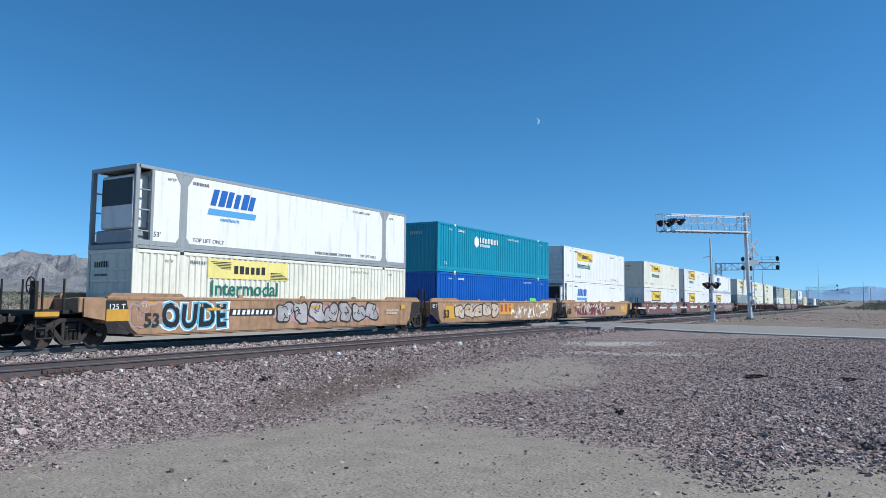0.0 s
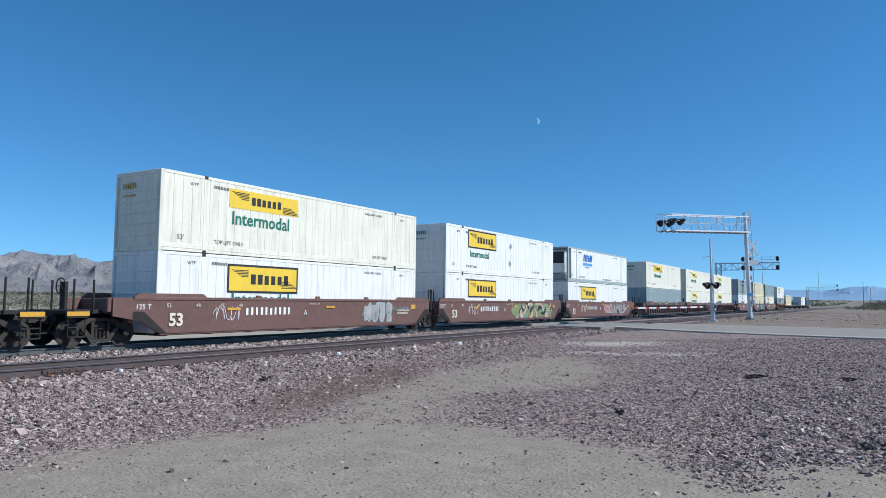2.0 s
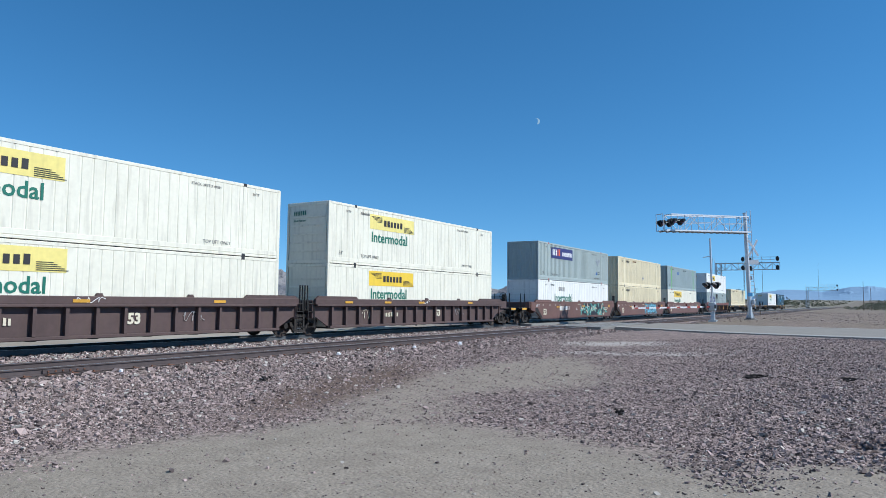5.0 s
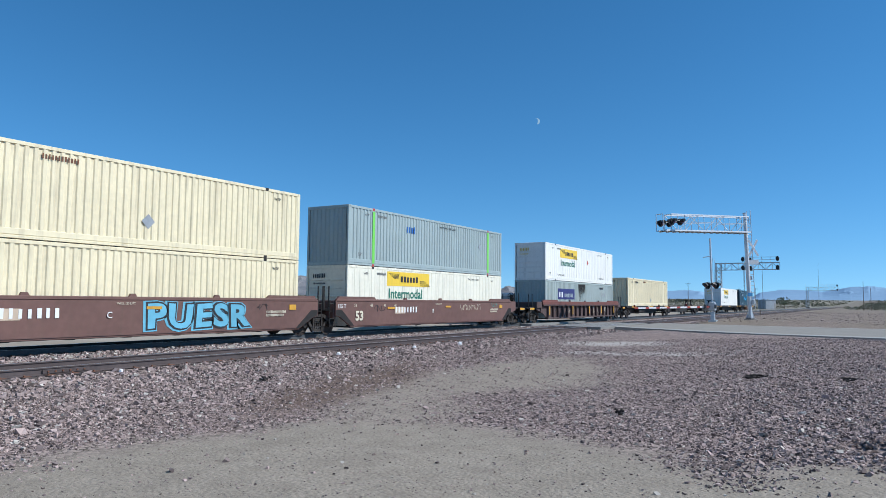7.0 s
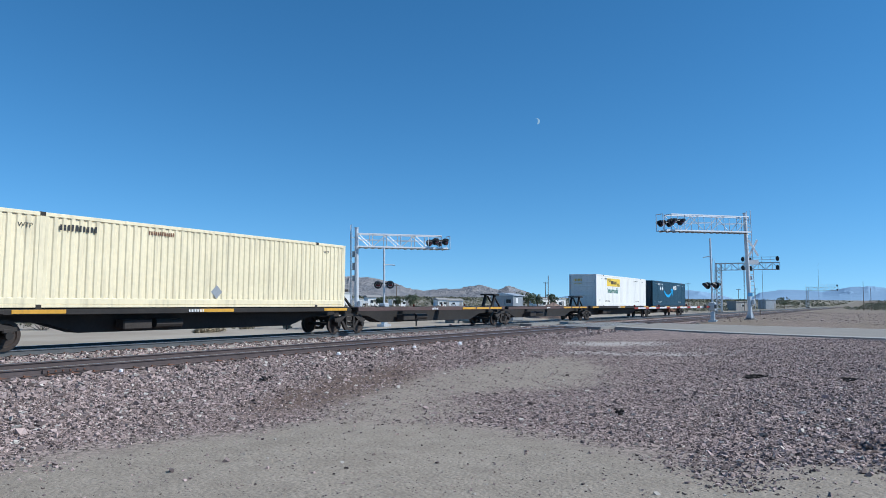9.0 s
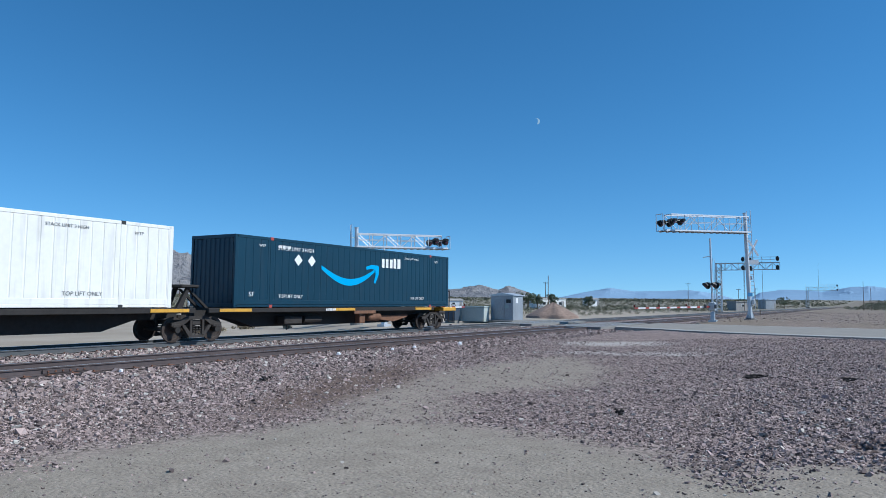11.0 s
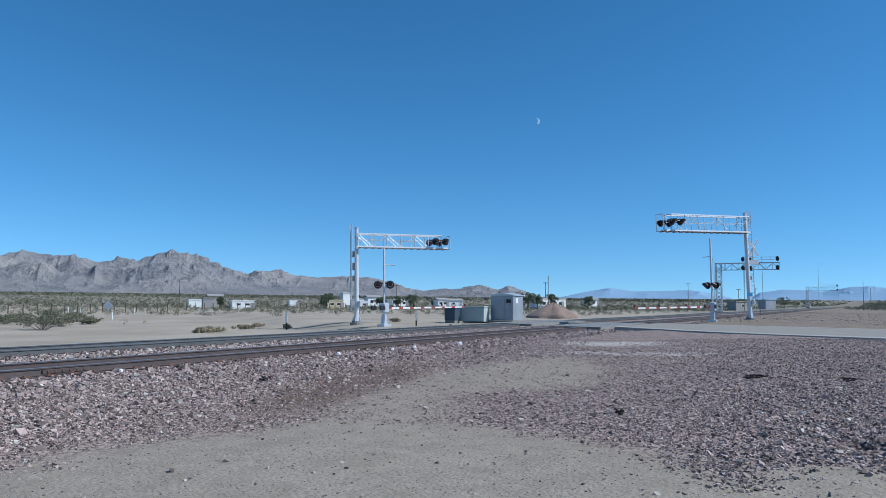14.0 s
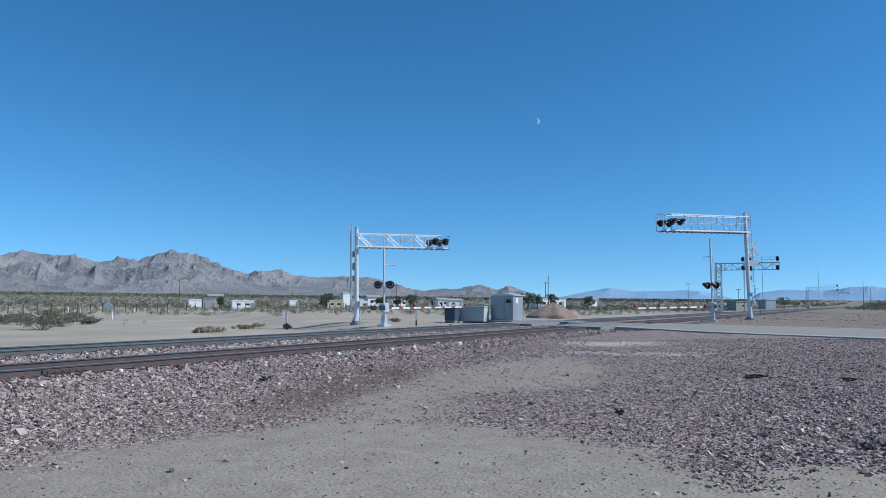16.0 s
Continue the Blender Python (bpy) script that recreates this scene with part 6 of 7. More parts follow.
def gate(base, tip, arm_z, top, ang, label, house):
    t = thing("crossing_gate", label, "level crossing gate", pose(base[0], base[1], base[2], -0.9, -0.6, 0), "crossing gates")
    part("post", Build().rod((0, 0, 0.05), (0, 0, top - base[2]), 0.075, 12), SILVER, t, smooth=True)
    part("post_base", Build().prism([(-0.2, 0.0), (0.2, 0.0), (0.1, 0.7), (-0.1, 0.7)], -0.15, 0.15).box(-0.4, 0.4, -0.3, 0.3, -0.4, 0.03), house, t)
    part("arm_bracket", Build().rod((0, 0, (top - base[2]) * 0.78), (0.75 * math.cos(radians(ang)), 0.75 * math.sin(radians(ang)), (top - base[2]) * 0.78 - 0.03), 0.035), SILVER, t)
    # Far gate: pale shells paint in the reflection off the backs of the housings.
    lamp_pair(t, 0, 0, 2.75, ang, GALV if base[1] > 20 else None)
    az = arm_z - base[2]
    d = Vector((tip[0] - base[0], tip[1] - base[1], 0))
    L = d.length
    d.normalize()
    mech = part("gate_mechanism", Build().box(-0.28, 0.28, -0.25, 0.25, az - 0.3, az + 0.35, 0.05), house, t)
    part("counterweight", Build().box(-1.0, -0.4, -0.42, -0.32, az - 0.12, az + 0.2, 0.03).box(-1.0, -0.4, 0.32, 0.42, az - 0.12, az + 0.2, 0.03), BLACK_PAINT, mech)
    n = 22
    for k in range(n):
        u0, u1 = 0.3 + (L - 0.3) * k / n, 0.3 + (L - 0.3) * (k + 1) / n
        h = 0.068 - 0.02 * k / n
        nn = Vector((-d.y, d.x, 0)) * 0.02
        v = []
        for u in (u0, u1):
            for w in (-1, 1):
                for z in (-h, h):
                    p = d * u + nn * w
                    v.append((p.x, p.y, az + z))
        part("arm_band", Build().add(v, [(0, 1, 3, 2), (4, 6, 7, 5), (0, 4, 5, 1), (2, 3, 7, 6), (0, 2, 6, 4), (1, 5, 7, 3)]), RED_BAND if k % 3 == 0 else SIGN_WHITE, t)
    for u in (L * 0.35, L * 0.7, L):
        p = d * u
        part("arm_lamp", Build().rod((p.x, p.y, az + 0.08), (p.x, p.y, az + 0.24), 0.06, 10), LENS, t)
    return t


gate((58.2, 10.75, 0.25), (51.2, 14.9), 1.32, 6.75, 60, "silver crossing gate with lowered red and white arm", GALV)
gate((38.98, 28.71, -0.1), (45.6, 26.1), 1.02, 5.2, -52, "silver gate with lowered striped arm beyond the tracks", GALV)


# ---- cantilever signal bridges down the line ----
def signal_bridge(x, y, reach, z0, zl, zh, label, back=False):
    t = thing("signal_bridge", label, "railway signal", pose(x, y, z0), "signal bridges")
    s = 0.5
    for a in (-s, s):
        for b2 in (-s, s):
            part("leg", Build().beam((a, b2, -0.4), (a, b2, zh + 0.15), 0.13), GALV, t)
    k, z = 0, 0.1
    while z < zl:
        for a in (-s, s):
            part("lacing", Build().beam((a, -s, z), (a, s, z + 0.8), 0.06).beam((a, s, z), (a, -s, z + 0.8), 0.06), GALV, t)
            part("lacing", Build().beam((-s, a, z), (s, a, z + 0.8), 0.06), GALV, t)
        z += 0.8
    part("concrete_footing", Build().box(-0.9, 0.9, -0.9, 0.9, -0.5, 0.02, 0.04), PANEL_MAT, t)
    for a in (-s, s):
        for zz in (zl, zh):
            part("chord", Build().beam((a, s, zz), (a, -reach, zz), 0.11), GALV, t)
        n = 9
        for q in range(n):
            u0, u1 = -reach * q / n, -reach * (q + 1) / n
            part("lacing", Build().beam((a, u0, zl if q % 2 else zh), (a, u1, zh if q % 2 else zl), 0.07), GALV, t)
            part("lacing", Build().beam((a, u1, zl), (a, u1, zh), 0.06), GALV, t)
    part("walkway", Build().box(-0.6, 0.6, -reach, s, zh + 0.05, zh + 0.10), DULL_GALV, t)
    for zz in (zh + 0.6, zh + 1.1):
        part("hand_rail", Build().rod((-0.55, -reach * 0.45, zz), (-0.55, -reach, zz), 0.03), GALV, t)
    for q in range(5):
        u = -reach * (0.45 + 0.55 * q / 4)
        part("rail_post", Build().rod((-0.55, u, zh), (-0.55, u, zh + 1.1), 0.03), GALV, t)
    for u in (-reach + 0.25, -reach * 0.42) if not back else (-reach + 0.4,):
        for zc in (zh + 0.75, zl - 0.05 + 0.4):
            hd = part("signal_head", Build().prism([(u + 0.32 * math.cos(k * 0.5236), zc + 0.48 * math.sin(k * 0.5236)) for k in range(12)], -0.82, -0.75, "x"), BLACK_PAINT, t, "black signal head with hood")
            part("hood", Build().rod((-0.82, u, zc), (-1.15, u, zc), 0.16, 12), BLACK_PAINT, hd)
    part("ladder", Build().rod((-0.62, 0.7, 0.3), (-0.62, 0.7, zh + 1.2), 0.03).rod((-0.62, 1.0, 0.3), (-0.62, 1.0, zh + 1.2), 0.03), GALV, t)
    return t


signal_bridge(147.0, 25.9, 11.0, 0.0, 8.2, 9.5, "lattice cantilever signal bridge over both tracks")
signal_bridge(380.0, 26.5, 13.0, 0.3, 8.0, 9.6, "distant lattice signal bridge down the line", True)


# ---- signal cabin, cabinets, heap ----
def cabin(x, y, a, w, h):
    t = thing("signal_cabin", "silver-grey metal signal equipment cabin beside the crossing", "equipment cabin", pose(x, y, -0.1))
    part("wall", Build().box(0, a, -w, 0, 0.12, h, 0.02), DULL_GALV, t)
    part("roof", Build().prism([(-w - 0.1, h), (0.1, h), (0.1, h + 0.05), (-w / 2, h + 0.24), (-w - 0.1, h + 0.05)], -0.1, a + 0.1, "x"), GALV, t)
    part("plinth", Build().box(-0.05, a + 0.05, -w - 0.05, 0.05, -0.35, 0.12, 0.02), PANEL_MAT, t)
    d = part("door", Build().box(-0.035, 0.0, -w * 0.62, -w * 0.18, 0.2, h - 0.25, 0.01), DULL_GALV, t)
    part("handle", Build().rod((-0.07, -w * 0.56, 1.0), (-0.07, -w * 0.56, 1.2), 0.015), BLACK_PAINT, d)
    part("vent", Build().box(-0.05, 0, -w * 0.9, -w * 0.7, h * 0.72, h * 0.86, 0.01), BLACK_PAINT, t)
    part("patch", Build().box(-0.008, 0, -w * 0.8, -w * 0.35, h * 0.52, h * 0.66), COOL_GREY, t)
    part("notice", Build().box(0.55, 0.85, -w - 0.02, -w, 1.55, 1.95), SIGN_WHITE, t)
    return t


cabin(51.6, 27.05, 1.9, 2.05, 2.15)
t = thing("battery_vault", "low grey-green metal equipment vault", "equipment cabinet", pose(50.3, 27.3, -0.1))
part("body", Build().box(0, 0.9, -0.3, 2.75, 0.0, 1.18, 0.03), VAULT, t)
part("lid", Build().box(-0.05, 0.95, -0.35, 2.8, 1.18, 1.26, 0.02), VAULT, t)
t = thing("relay_cabinet", "small dark slate metal cabinet", "equipment cabinet", pose(49.2, 29.35, -0.1))
part("body", Build().box(0, 0.8, -0.25, 0.75, 0.08, 1.08, 0.03), VAULT_DARK, t)
part("top", Build().box(-0.04, 0.84, -0.29, 0.79, 1.08, 1.14, 0.015), VAULT_DARK, t)
part("foot", Build().box(0.05, 0.75, -0.2, 0.7, -0.2, 0.08), PANEL_MAT, t)


def heap(x, y, r, h):
    rnd, n, m = random.Random(6), 34, 12
    v, f = [(0, 0, h)], []
    for k in range(1, m + 1):
        q = k / m
        for i in range(n):
            a = 2 * math.pi * i / n
            rr = r * q * (1 + 0.10 * math.sin(3 * a + 1) + 0.06 * math.sin(7 * a))
            zz = h * (1 - q) ** 0.85 + rnd.uniform(-0.06, 0.06) * (1 - q) - (0.5 if k == m else 0)
            v.append((rr * math.cos(a), rr * math.sin(a), zz))
    f += [(0, 1 + i, 1 + (i + 1) % n) for i in range(n)]
    for k in range(m - 1):
        for i in range(n):
            a, b2 = 1 + k * n + i, 1 + k * n + (i + 1) % n
            f.append((a, a + n, b2 + n, b2))
    ob = part("gravel_heap", Build().add(v, f), DIRT_PILE, smooth=True)
    ob.location = (x, y, -0.2)
    tagged(ob, "cone-shaped heap of reddish gravel", "gravel heap")


heap(73.5, 30.6, 2.9, 1.75)


# ---- poles, posts and signs ----
def pole(x, y, h, arms=1, lean=0.0):
    z = float(height(x, y))
    t = thing("utility_pole", "weathered wooden utility pole with crossarm" if arms else "plain weathered wooden pole", "utility pole", pose(x, y, z, 0, lean, 0), "utility poles")
    part("shaft", Build().rod((0, 0, -0.4), (0, 0, h), 0.10 if arms else 0.06, 10, 0.08 if arms else 0.04), POLE_WOOD, t)
    for k in range(arms):
        a = part("crossarm", Build().box(-0.06, 0.06, -0.8, 0.8, h - 0.5 - 0.8 * k, h - 0.38 - 0.8 * k, 0.01), POLE_WOOD, t)
        for q in (-0.7, -0.3, 0.3, 0.7):
            part("insulator", Build().rod((0, q, h - 0.38 - 0.8 * k), (0, q, h - 0.22 - 0.8 * k), 0.05, 8), GLASS_DARK, a)
    return t


for px_, py_, h, arms in ((72.2, 93.4, 5.2, 0), (180, 128, 7, 1), (205, 88, 8, 1), (330, 60, 8, 1), (240, 52, 8.5, 1), (290, 44, 7.5, 1), (93, 39.5, 5.6, 0), (360, 47, 9, 1),
                     (168, 1.5, 6.2, 0), (176, 0.2, 5.0, 0), (172, 24.9, 10, 0), (215, 29.5, 8, 0), (205, 29.5, 15.0, 0), (236, 28.8, 17.0, 0), (420, 24, 24.0, 0), (105, 13.2, 2.2, 0)):
    pole(px_, py_, h, arms)


def marker(x, y, h, w, material, label, name="marker_post", plate=True):
    t = thing(name, label, "post", pose(x, y, float(height(x, y))), "marker posts")
    part("stake", Build().box(-0.04, 0.04, -0.05, 0.05, -0.3, h, 0.008), BLACK_STEEL if plate else material, t)
    if plate:
        part("plate", Build().box(-0.06, -0.04, -w / 2, w / 2, h * 0.4, h + 0.05, 0.005), material, t)
    return t


marker(38.2, 37.1, 1.25, 0.22, SIGN_WHITE, "white track marker plate on a dark stake")
marker(41.6, 27.8, 0.95, 0.1, SIGN_WHITE, "thin white marker post near the gate")
for px_, py_ in ((46.0, 77.7), (50.0, 83.2), (43.3, 66.4), (60.3, 87.4), (54.9, 94.3)):
    marker(px_, py_, 0.8, 0.1, SIGN_WHITE, "short white roadside delineator post", "delineator", False)
t = thing("road_sign", "diamond road sign seen from behind on a teal post", "road sign", pose(36.2, 56.2, float(height(36.2, 56.2))))
part("post", Build().rod((0, 0, -0.3), (0, 0, 1.5), 0.035), COOL_GREY, t)
sg = part("plate", Build().prism([(-0.42, 1.55), (0, 1.13), (0.42, 1.55), (0, 1.97)], -0.01, 0.01), GALV, t)
sg.rotation_euler = (0, 0, radians(-58))
for k in range(52):
    fx, fy = 46 + 1.95 * k, 96 + 0.12 * k
    tagged(part("fence_post", lambda: Build().rod((0, 0, -0.3), (0, 0, 1.25), 0.07, 6), POLE_WOOD, key="fpost"), "old wooden fence post in the scrub", "fence post", "fence posts").location = (fx, fy, float(height(fx, fy)))


# ---- the settlement across the plain ----
def house(x, y, a, w, h, wall, label, roof="flat", rot=0.0, windows=2):
    z = float(height(x, y)) + 0.05
    t = thing("house", label, "house", pose(x, y, z, 0, 0, rot), "settlement buildings")
    part("wall", Build().box(-a / 2, a / 2, -w / 2, w / 2, -0.4, h, 0.03), wall, t)
    if roof == "flat":
        part("roof", Build().box(-a / 2 - 0.15, a / 2 + 0.15, -w / 2 - 0.15, w / 2 + 0.15, h, h + 0.18, 0.03), wall, t)
    else:
        part("roof", Build().prism([(-w / 2 - 0.3, h), (w / 2 + 0.3, h), (w / 2 + 0.3, h + 0.1), (0, h + w * 0.2), (-w / 2 - 0.3, h + 0.1)], -a / 2 - 0.3, a / 2 + 0.3, "x"), ROOF_GREY, t)
    for k in range(windows):
        u = -a / 2 + a * (k + 0.7) / (windows + 0.4)
        wn_ = part("window", Build().box(u - 0.5, u + 0.5, -w / 2 - 0.04, -w / 2 + 0.02, h * 0.42, h * 0.75, 0.01), HOUSE_WHITE, t)
        part("pane", Build().box(u - 0.42, u + 0.42, -w / 2 - 0.055, -w / 2 - 0.035, h * 0.45, h * 0.72), GLASS_DARK, wn_)
    part("door", Build().box(a * 0.32, a * 0.32 + 0.9, -w / 2 - 0.04, -w / 2 + 0.02, 0.0, min(2.0, h * 0.8), 0.01), ROOF_GREY, t)
    return t


T = -32.0
house(114, 140.4, 4.6, 2.5, 1.75, HOUSE_WHITE, "long white trailer in the scrub", rot=T, windows=0)
house(105.5, 115.8, 4.6, 3.4, 1.6, HOUSE_WHITE, "white flat-roofed house with dark windows", rot=T)
house(100.5, 120.5, 2.4, 2.2, 2.1, ROOF_GREY, "small grey shed beside the white house", rot=T, windows=0)
house(136.6, 161, 4.0, 3.0, 2.6, HOUSE_TAN, "pale weathered hut with gabled roof", "gable", T)
house(148.3, 142, 2.2, 2, 1.6, HOUSE_WHITE, "small white shed in the scrub", rot=T, windows=0)
house(123.6, 105.6, 3.8, 3, 1.8, HOUSE_TAN, "tan stucco building with flat roof", rot=T)
house(131, 108, 2.2, 2.0, 3.6, HOUSE_WHITE, "tall white tank house", rot=T, windows=0)
house(140, 112, 5.4, 3, 1.7, HOUSE_WHITE, "long white mobile home with windows", rot=T, windows=3)
house(158.7, 125, 5, 3, 2.2, HOUSE_WHITE, "white trailer home with flat roof", rot=T)
house(152.4, 116.2, 4, 3, 2.8, HOUSE_WHITE, "white gabled house among trees", "gable", T)
house(160, 113, 5, 3, 2.2, HOUSE_WHITE, "white trailer behind the gate", rot=T)
house(163, 101, 3, 3, 2.2, HOUSE_WHITE, "white cottage with grey roof", "gable", T)
house(172, 103, 6, 3, 2.0, SILVER, "pale shed with metal gabled roof", "gable", T, 1)
house(146, 70.5, 4.6, 3.4, 1.9, HOUSE_WHITE, "white house with grey gabled roof", "gable", T, 2)
house(158, 67.3, 8.0, 4, 2.4, HOUSE_WHITE, "flat-roofed white building behind the heap", rot=T, windows=3)
house(213, 76, 4, 3, 2.4, HOUSE_WHITE, "small white house on the plain", "gable", T, 1)
house(200, 30.5, 5, 3, 2.2, ROOF_GREY, "small grey hut beside the track", rot=T, windows=1)
house(260, 30.5, 5, 3, 3.0, DULL_GALV, "grey metal trackside hut", rot=T, windows=0)


# ---- shrubs and trees ----
def leaf_cloud(rng, centres, spread, leaf, per):
    """Small triangles in ragged clumps round each centre."""
    k = len(centres)
    u = rng.normal(0, 1, (k, per, 3))
    u /= np.linalg.norm(u, axis=-1, keepdims=True)
    q = centres[:, None] + u * (rng.random((k, per, 1)) ** 0.5) * spread[:, None, :]
    tri = q[:, :, None] + rng.normal(0, 1, (k, per, 3, 3)) * leaf[:, None, None, None]
    v = tri.reshape(-1, 3)
    return v, np.arange(len(v)).reshape(-1, 3)


rb = np.random.default_rng(17)


def scrub(name, n, d0, d1, size, per, leaf, material, label):
    d = d0 + (d1 - d0) * rb.random(n) ** 1.2
    a = (rb.random(n) * 2 - 1) * 0.72
    x, y = d * (0.851 + 0.524 * a), d * (0.524 - 0.851 * a)
    clear = ((y > 31) | ((y < 6) & (x > 190))) & ~((np.abs(x - 45) < 7) & (y < 90)) & ((d > 88) | (rb.random(n) < 0.04))
    x, y = x[clear], y[clear]
    s = size * rb.uniform(0.5, 1.25, len(x))
    c = np.stack([x, y, height(x, y) + s * 0.45], -1)
    v, f = leaf_cloud(rb, c, np.stack([s * 0.8, s * 0.8, s * 0.5], -1), s * leaf, per)
    sheet(name, v, f, material, "stuff", label, "shrubs")


scrub("desert_scrub", 2600, 60, 210, 0.58, 85, 0.075, LEAF, "dusty olive creosote scrub on the plain")
scrub("distant_scrub", 9000, 150, 620, 0.85, 22, 0.15, LEAF, "dense distant creosote scrub")
scrub("dry_scrub", 900, 60, 220, 0.45, 40, 0.10, DRY, "dry straw-coloured brush")
scrub("far_scrub", 6000, 500, 1500, 1.8, 9, 0.35, LEAF, "far scrub towards the mountains")


def bush(x, y, w, h, label, material=LEAF, n=60, seed=1):
    rng = np.random.default_rng(seed)
    z = float(height(x, y))
    t = thing("creosote_bush" if material is LEAF else "dry_bush", label, "bush", pose(x, y, z), "bushes by the tracks")
    tips = np.stack([rng.normal(0, w * 0.28, n), rng.normal(0, w * 0.28, n), h * rng.uniform(0.35, 0.9, n)], -1)
    b = Build()
    for p in tips[::4]:
        b.rod((p[0] * 0.12, p[1] * 0.12, 0), tuple(p), 0.02, 5, 0.006)
    part("stems", b, BARK, t)
    v, f = leaf_cloud(rng, tips, np.full((n, 3), w * 0.09 + 0.06), np.full(n, 0.042), 46)
    me = sheet("foliage", v, f, material, "")
    me.parent = t
    return t


for k, (x, y, w, h) in enumerate(((26.5, 48.6, 3.23, 1.43), (30.5, 53.3, 2.0, 1.05), (37.0, 62.2, 2.46, 1.05), (29.9, 60.4, 2.15, 0.87), (32.2, 62.1, 2.0, 1.0), (40.9, 73.5, 2.61, 1.12), (34.7, 56.3, 1.38, 0.62), (32.4, 68.1, 2.31, 1.12))):
    bush(x, y, w * 0.85, h * 0.8, "dusty olive creosote bush on pale sand", seed=k + 3)
for k, (x, y, w, h) in enumerate(((32.2, 38.1, 1.3, 0.27), (31.1, 37.9, 0.9, 0.25), (36.8, 40.1, 0.9, 0.25), (39.8, 38.6, 0.5, 0.31), (48.8, 34.8, 0.6, 0.25), (40.9, 43.1, 0.7, 0.18))):
    bush(x, y, w, h, "low dry tangle of brush", DRY, 34, seed=k + 30)


def tree(x, y, h, w, seed):
    rng = np.random.default_rng(seed)
    z = float(height(x, y))
    t = thing("tree", "dark green desert tree with ragged crown", "tree", pose(x, y, z), "trees of the settlement")
    b = Build().rod((0, 0, -0.3), (0.1, 0, h * 0.4), 0.16, 8, 0.1)
    n = 40
    tips = np.stack([rng.normal(0, w * 0.26, n), rng.normal(0, w * 0.26, n), h * rng.uniform(0.38, 0.95, n)], -1)
    for p in tips[::3]:
        b.rod((0.1, 0, h * 0.38), tuple(p), 0.06, 5, 0.02)
    part("trunk", b, BARK, t)
    v, f = leaf_cloud(rng, tips, np.full((n, 3), w * 0.15), np.full(n, 0.09), 60)
    me = sheet("crown", v, f, TREE_LEAF, "")
    me.parent = t


for k, (x, y, h, w) in enumerate(((150, 102, 4.8, 4.2), (147, 104, 4.0, 3), (127, 110, 5.0, 3.0), (123, 108, 4.2, 2.5), (133, 99, 3.6, 3), (145, 66.5, 5.2, 4.0), (149, 66, 4.6, 3.0), (154, 64.5, 4.8, 3.2), (172, 62, 4.4, 3.6), (104, 121, 3.4, 2.2), (118, 103.5, 3.0, 2), (166, 105, 3.4, 3), (235, 34, 3.4, 4), (310, 30, 6, 5))):
    tree(x, y, h * 0.75, w * 0.8, 60 + k)


# ---- the pale daytime moon ----
mm = bpy.data.materials.new("moonlight")
mm.use_nodes = True
mb = mm.node_tree.nodes["Principled BSDF"]
mb.inputs["Base Color"].default_value = (0, 0, 0, 1)
mb.inputs["Emission Color"].default_value = (0.36, 0.55, 0.72, 1)
mb.inputs["Emission Strength"].default_value = 0.72
lune = [(18 * math.sin(a), 18 * math.cos(a)) for a in np.linspace(-0.5, 2.9, 24)] + [(6 * math.sin(a), 18 * math.cos(a)) for a in np.linspace(2.6, -0.3, 16)]
moon = part("moon", Build().prism(lune, -1, 1), mm)
moon.location, moon.rotation_euler = (3628, 1611, 1034), (0.2, 0, radians(-58 + 0))
tagged(moon, "pale half moon in the daytime sky", "moon", "", "structure")

# ---- trackside bits ----
for x, y, s in ((24.6, 14.3, 0.09), (17.4, 14.6, 0.07), (21.6, 14.5, 0.07), (10.2, 15.2, 0.05), (20.2, 14.5, 0.06)):
    ob = part("painted_rock", Build().add([(s * math.cos(a) * (1 + 0.2 * math.sin(3 * a)) * k, s * math.sin(a) * k, s * q) for k, q in ((1.0, -0.3), (0.9, 0.5), (0.4, 0.95)) for a in np.linspace(0, 5.5, 8)],
              [(i, (i + 1) % 8, 8 + (i + 1) % 8, 8 + i) for i in range(8)] + [(8 + i, 8 + (i + 1) % 8, 16 + (i + 1) % 8, 16 + i) for i in range(8)] + [tuple(range(16, 24))]), SIGN_WHITE)
    ob.location = (x, y, float(height(x, y)) + 0.05)
    tagged(ob, "white bleached rock in the ballast shoulder", "rock")
for x, y, w, k in ((18.9, 2.5, 0.55, 3), (19.6, 0.5, 0.35, 5), (11.2, 11.4, 0.28, 7), (11.4, 3.6, 0.14, 9)):
    b, rnd = Build(), random.Random(k)
    for i in range(9):
        a = rnd.uniform(-0.5, 0.5)
        px_, py_, ln = rnd.uniform(-w, w) * 0.5, rnd.uniform(-w, w) * 0.35, w * rnd.uniform(0.25, 0.6)
        b.rod((px_ - ln * 0.5 * math.sin(a), py_ + ln * 0.5 * math.cos(a), 0.02 + 0.01 * i), (px_ + ln * 0.5 * math.sin(a), py_ - ln * 0.5 * math.cos(a), rnd.uniform(0.03, 0.10)), 0.022, 6, 0.012)
    ob = part("dead_branch", b, DARK_WOOD)
    ob.location = (x, y, float(height(x, y)))
    tagged(ob, "small tangle of dark dead twigs on gravel", "branch")
jb = part("joint_bar", Build().box(8.75, 9.85, NEAR_C - 0.81, NEAR_C - 0.78, -0.145, -0.05, 0.006), RAIL_STEEL, tracks[0], "rusty bolted joint bar")
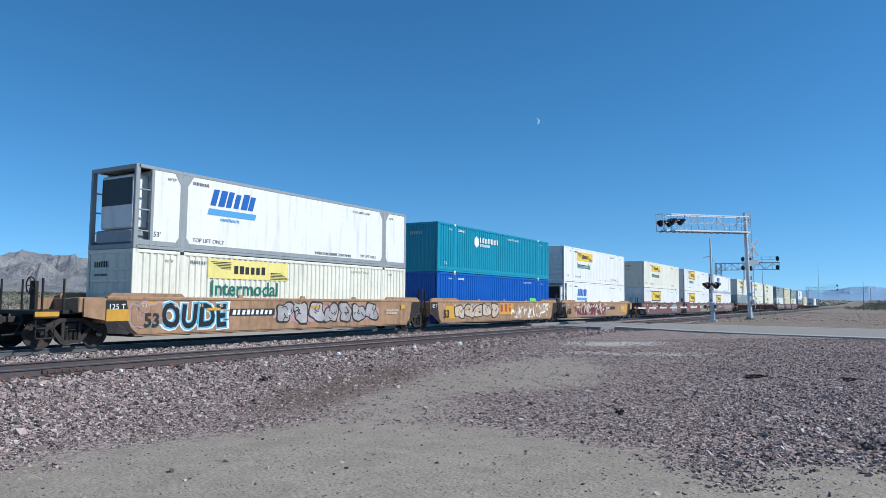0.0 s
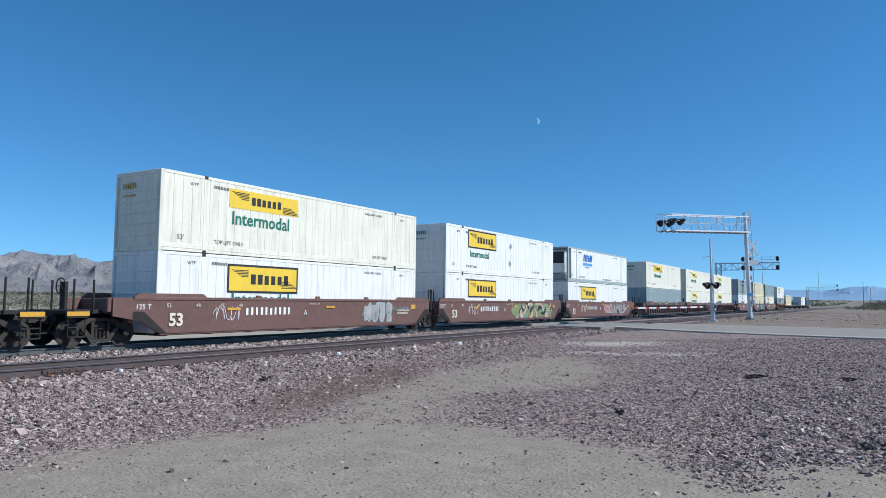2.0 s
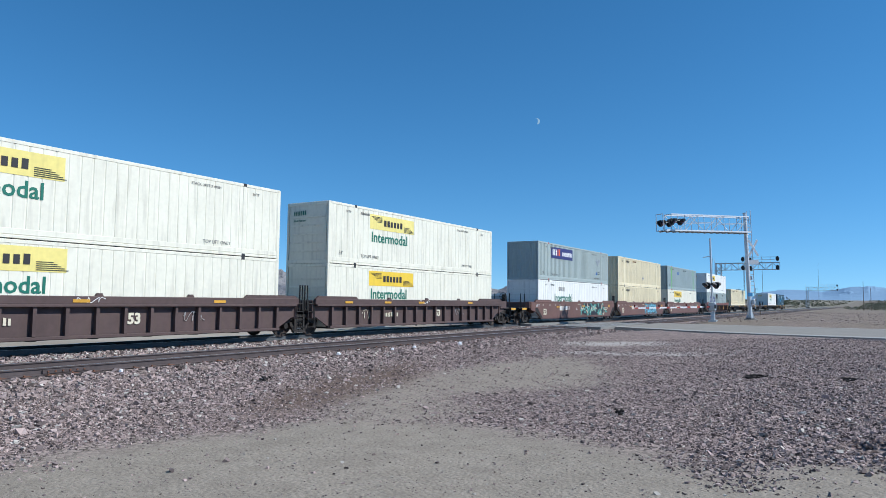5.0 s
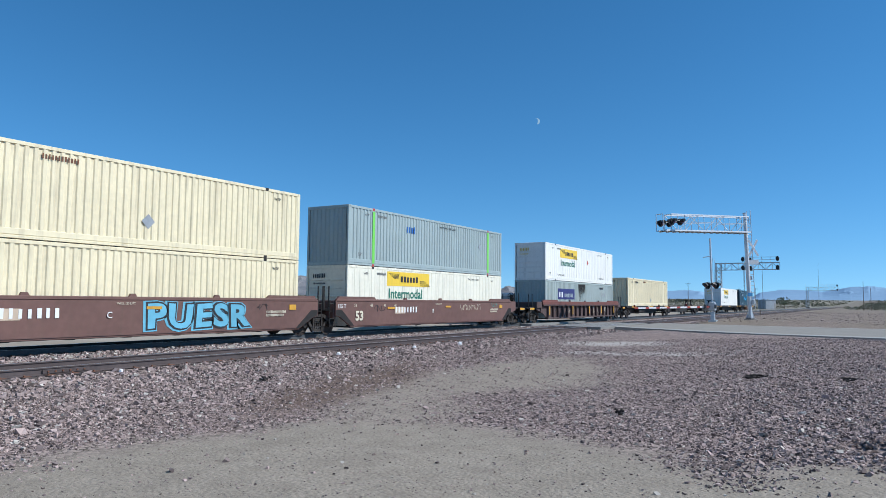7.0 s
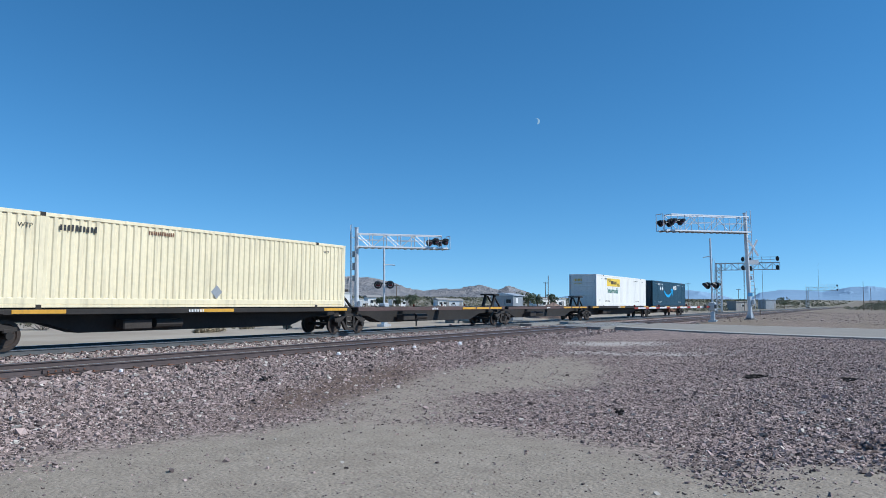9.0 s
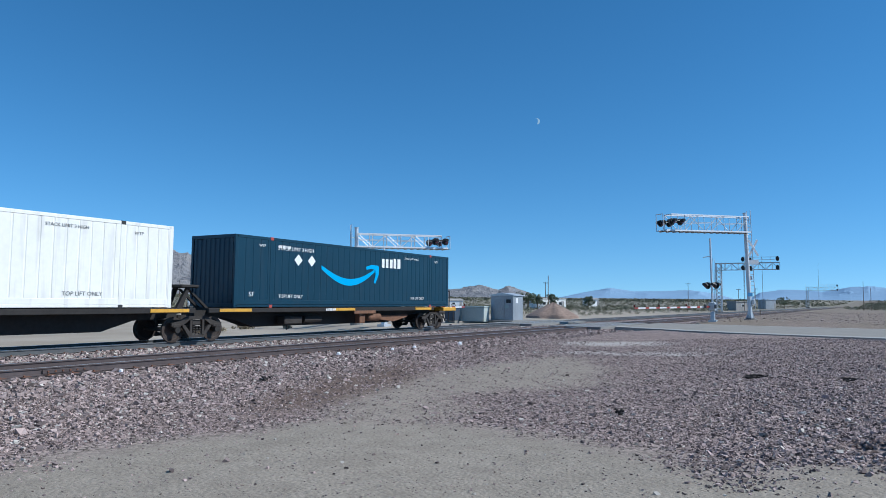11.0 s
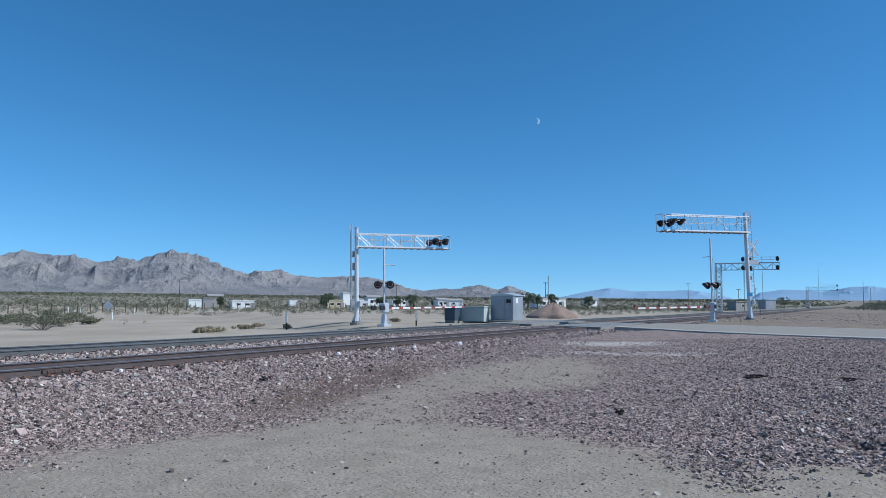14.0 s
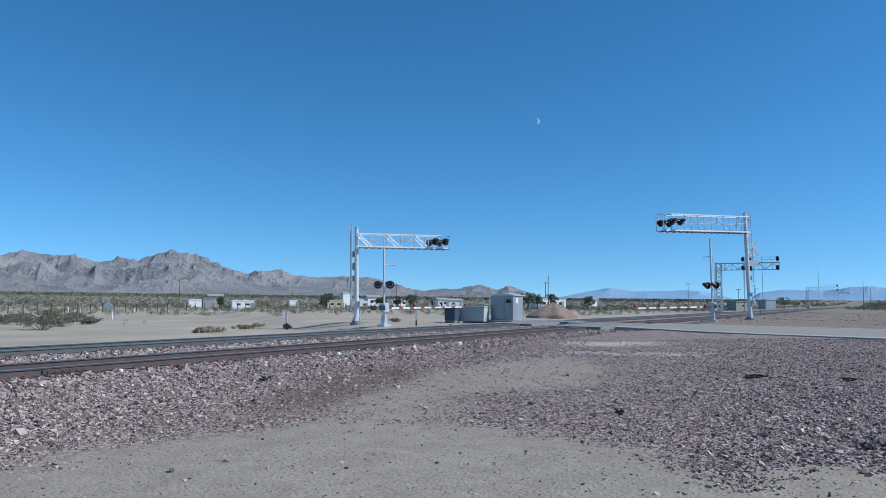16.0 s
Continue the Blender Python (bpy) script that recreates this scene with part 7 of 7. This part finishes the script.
jb.location = (0, -NEAR_C, 0)
for k in range(6):
    bo = part("bolt", Build().rod((8.87 + 0.17 * k, -0.83, -0.095), (8.87 + 0.17 * k, -0.79, -0.095), 0.022, 6), SPIKE_IRON, tracks[0])

# ---- ties and crossing panels ----
tie_me = Build().box(-0.115, 0.115, -1.3, 1.3, -0.36, -0.168, 0.012).mesh("tie", TIE_WOOD)
plate_b = Build()
for s in (-0.7525, 0.7525):
    plate_b.box(-0.09, 0.09, s - 0.18, s + 0.18, -0.175, -0.163, 0.004)
    for q in (-0.11, 0.11):
        plate_b.box(-0.05, -0.02, s + q - 0.02, s + q + 0.02, -0.165, -0.135)
plate_me = plate_b.mesh("tie_plate", SPIKE_IRON)
rt = random.Random(2)
for tr in tracks:
    for k in range(128):
        x = 2.0 + 0.53 * k + rt.uniform(-0.03, 0.03)
        if 45 < x < 56:
            continue
        ob = new("tie", tie_me)
        ob.parent, ob.location, ob.rotation_euler = tr, (x, rt.uniform(-0.03, 0.03), rt.uniform(-0.008, 0.004)), (0, 0, rt.uniform(-0.01, 0.01))
        op = new("tie_plate", plate_me)
        op.parent, op.location = tr, (x, 0, 0.0)
    far = Build()
    for k in range(620):
        x = 70 + 0.55 * k
        far.box(x - 0.115, x + 0.115, -1.3, 1.3, -0.36, -0.17)
    o = part("tie_run", far, TIE_WOOD, tr)
    o["kind"] = "stuff"
for c in (NEAR_C, FAR_C):
    for k in range(4):
        x = 44.6 + 2.75 * k
        sh = 0.35 * (c - 19)
        for y0, y1 in ((c - 1.75, c - 0.84), (c - 0.66, c + 0.66), (c + 0.84, c + 1.75)):
            ob = part("crossing_panel", Build().box(x + sh, x + sh + 2.72, y0, y1, -0.25, -0.004, 0.015), PANEL_MAT, road)


# ---- the train rolls past at a steady pace ----
def motions():
    for ob, x0 in MOVING:
        z = ob.matrix_world.translation.z
        walk(ob, [(t, pose(x0 - SPEED * t, ROW, z)) for t in (0.0, 4.0, 8.0, 12.0, END)])


bpy.context.view_layer.update()
motions()
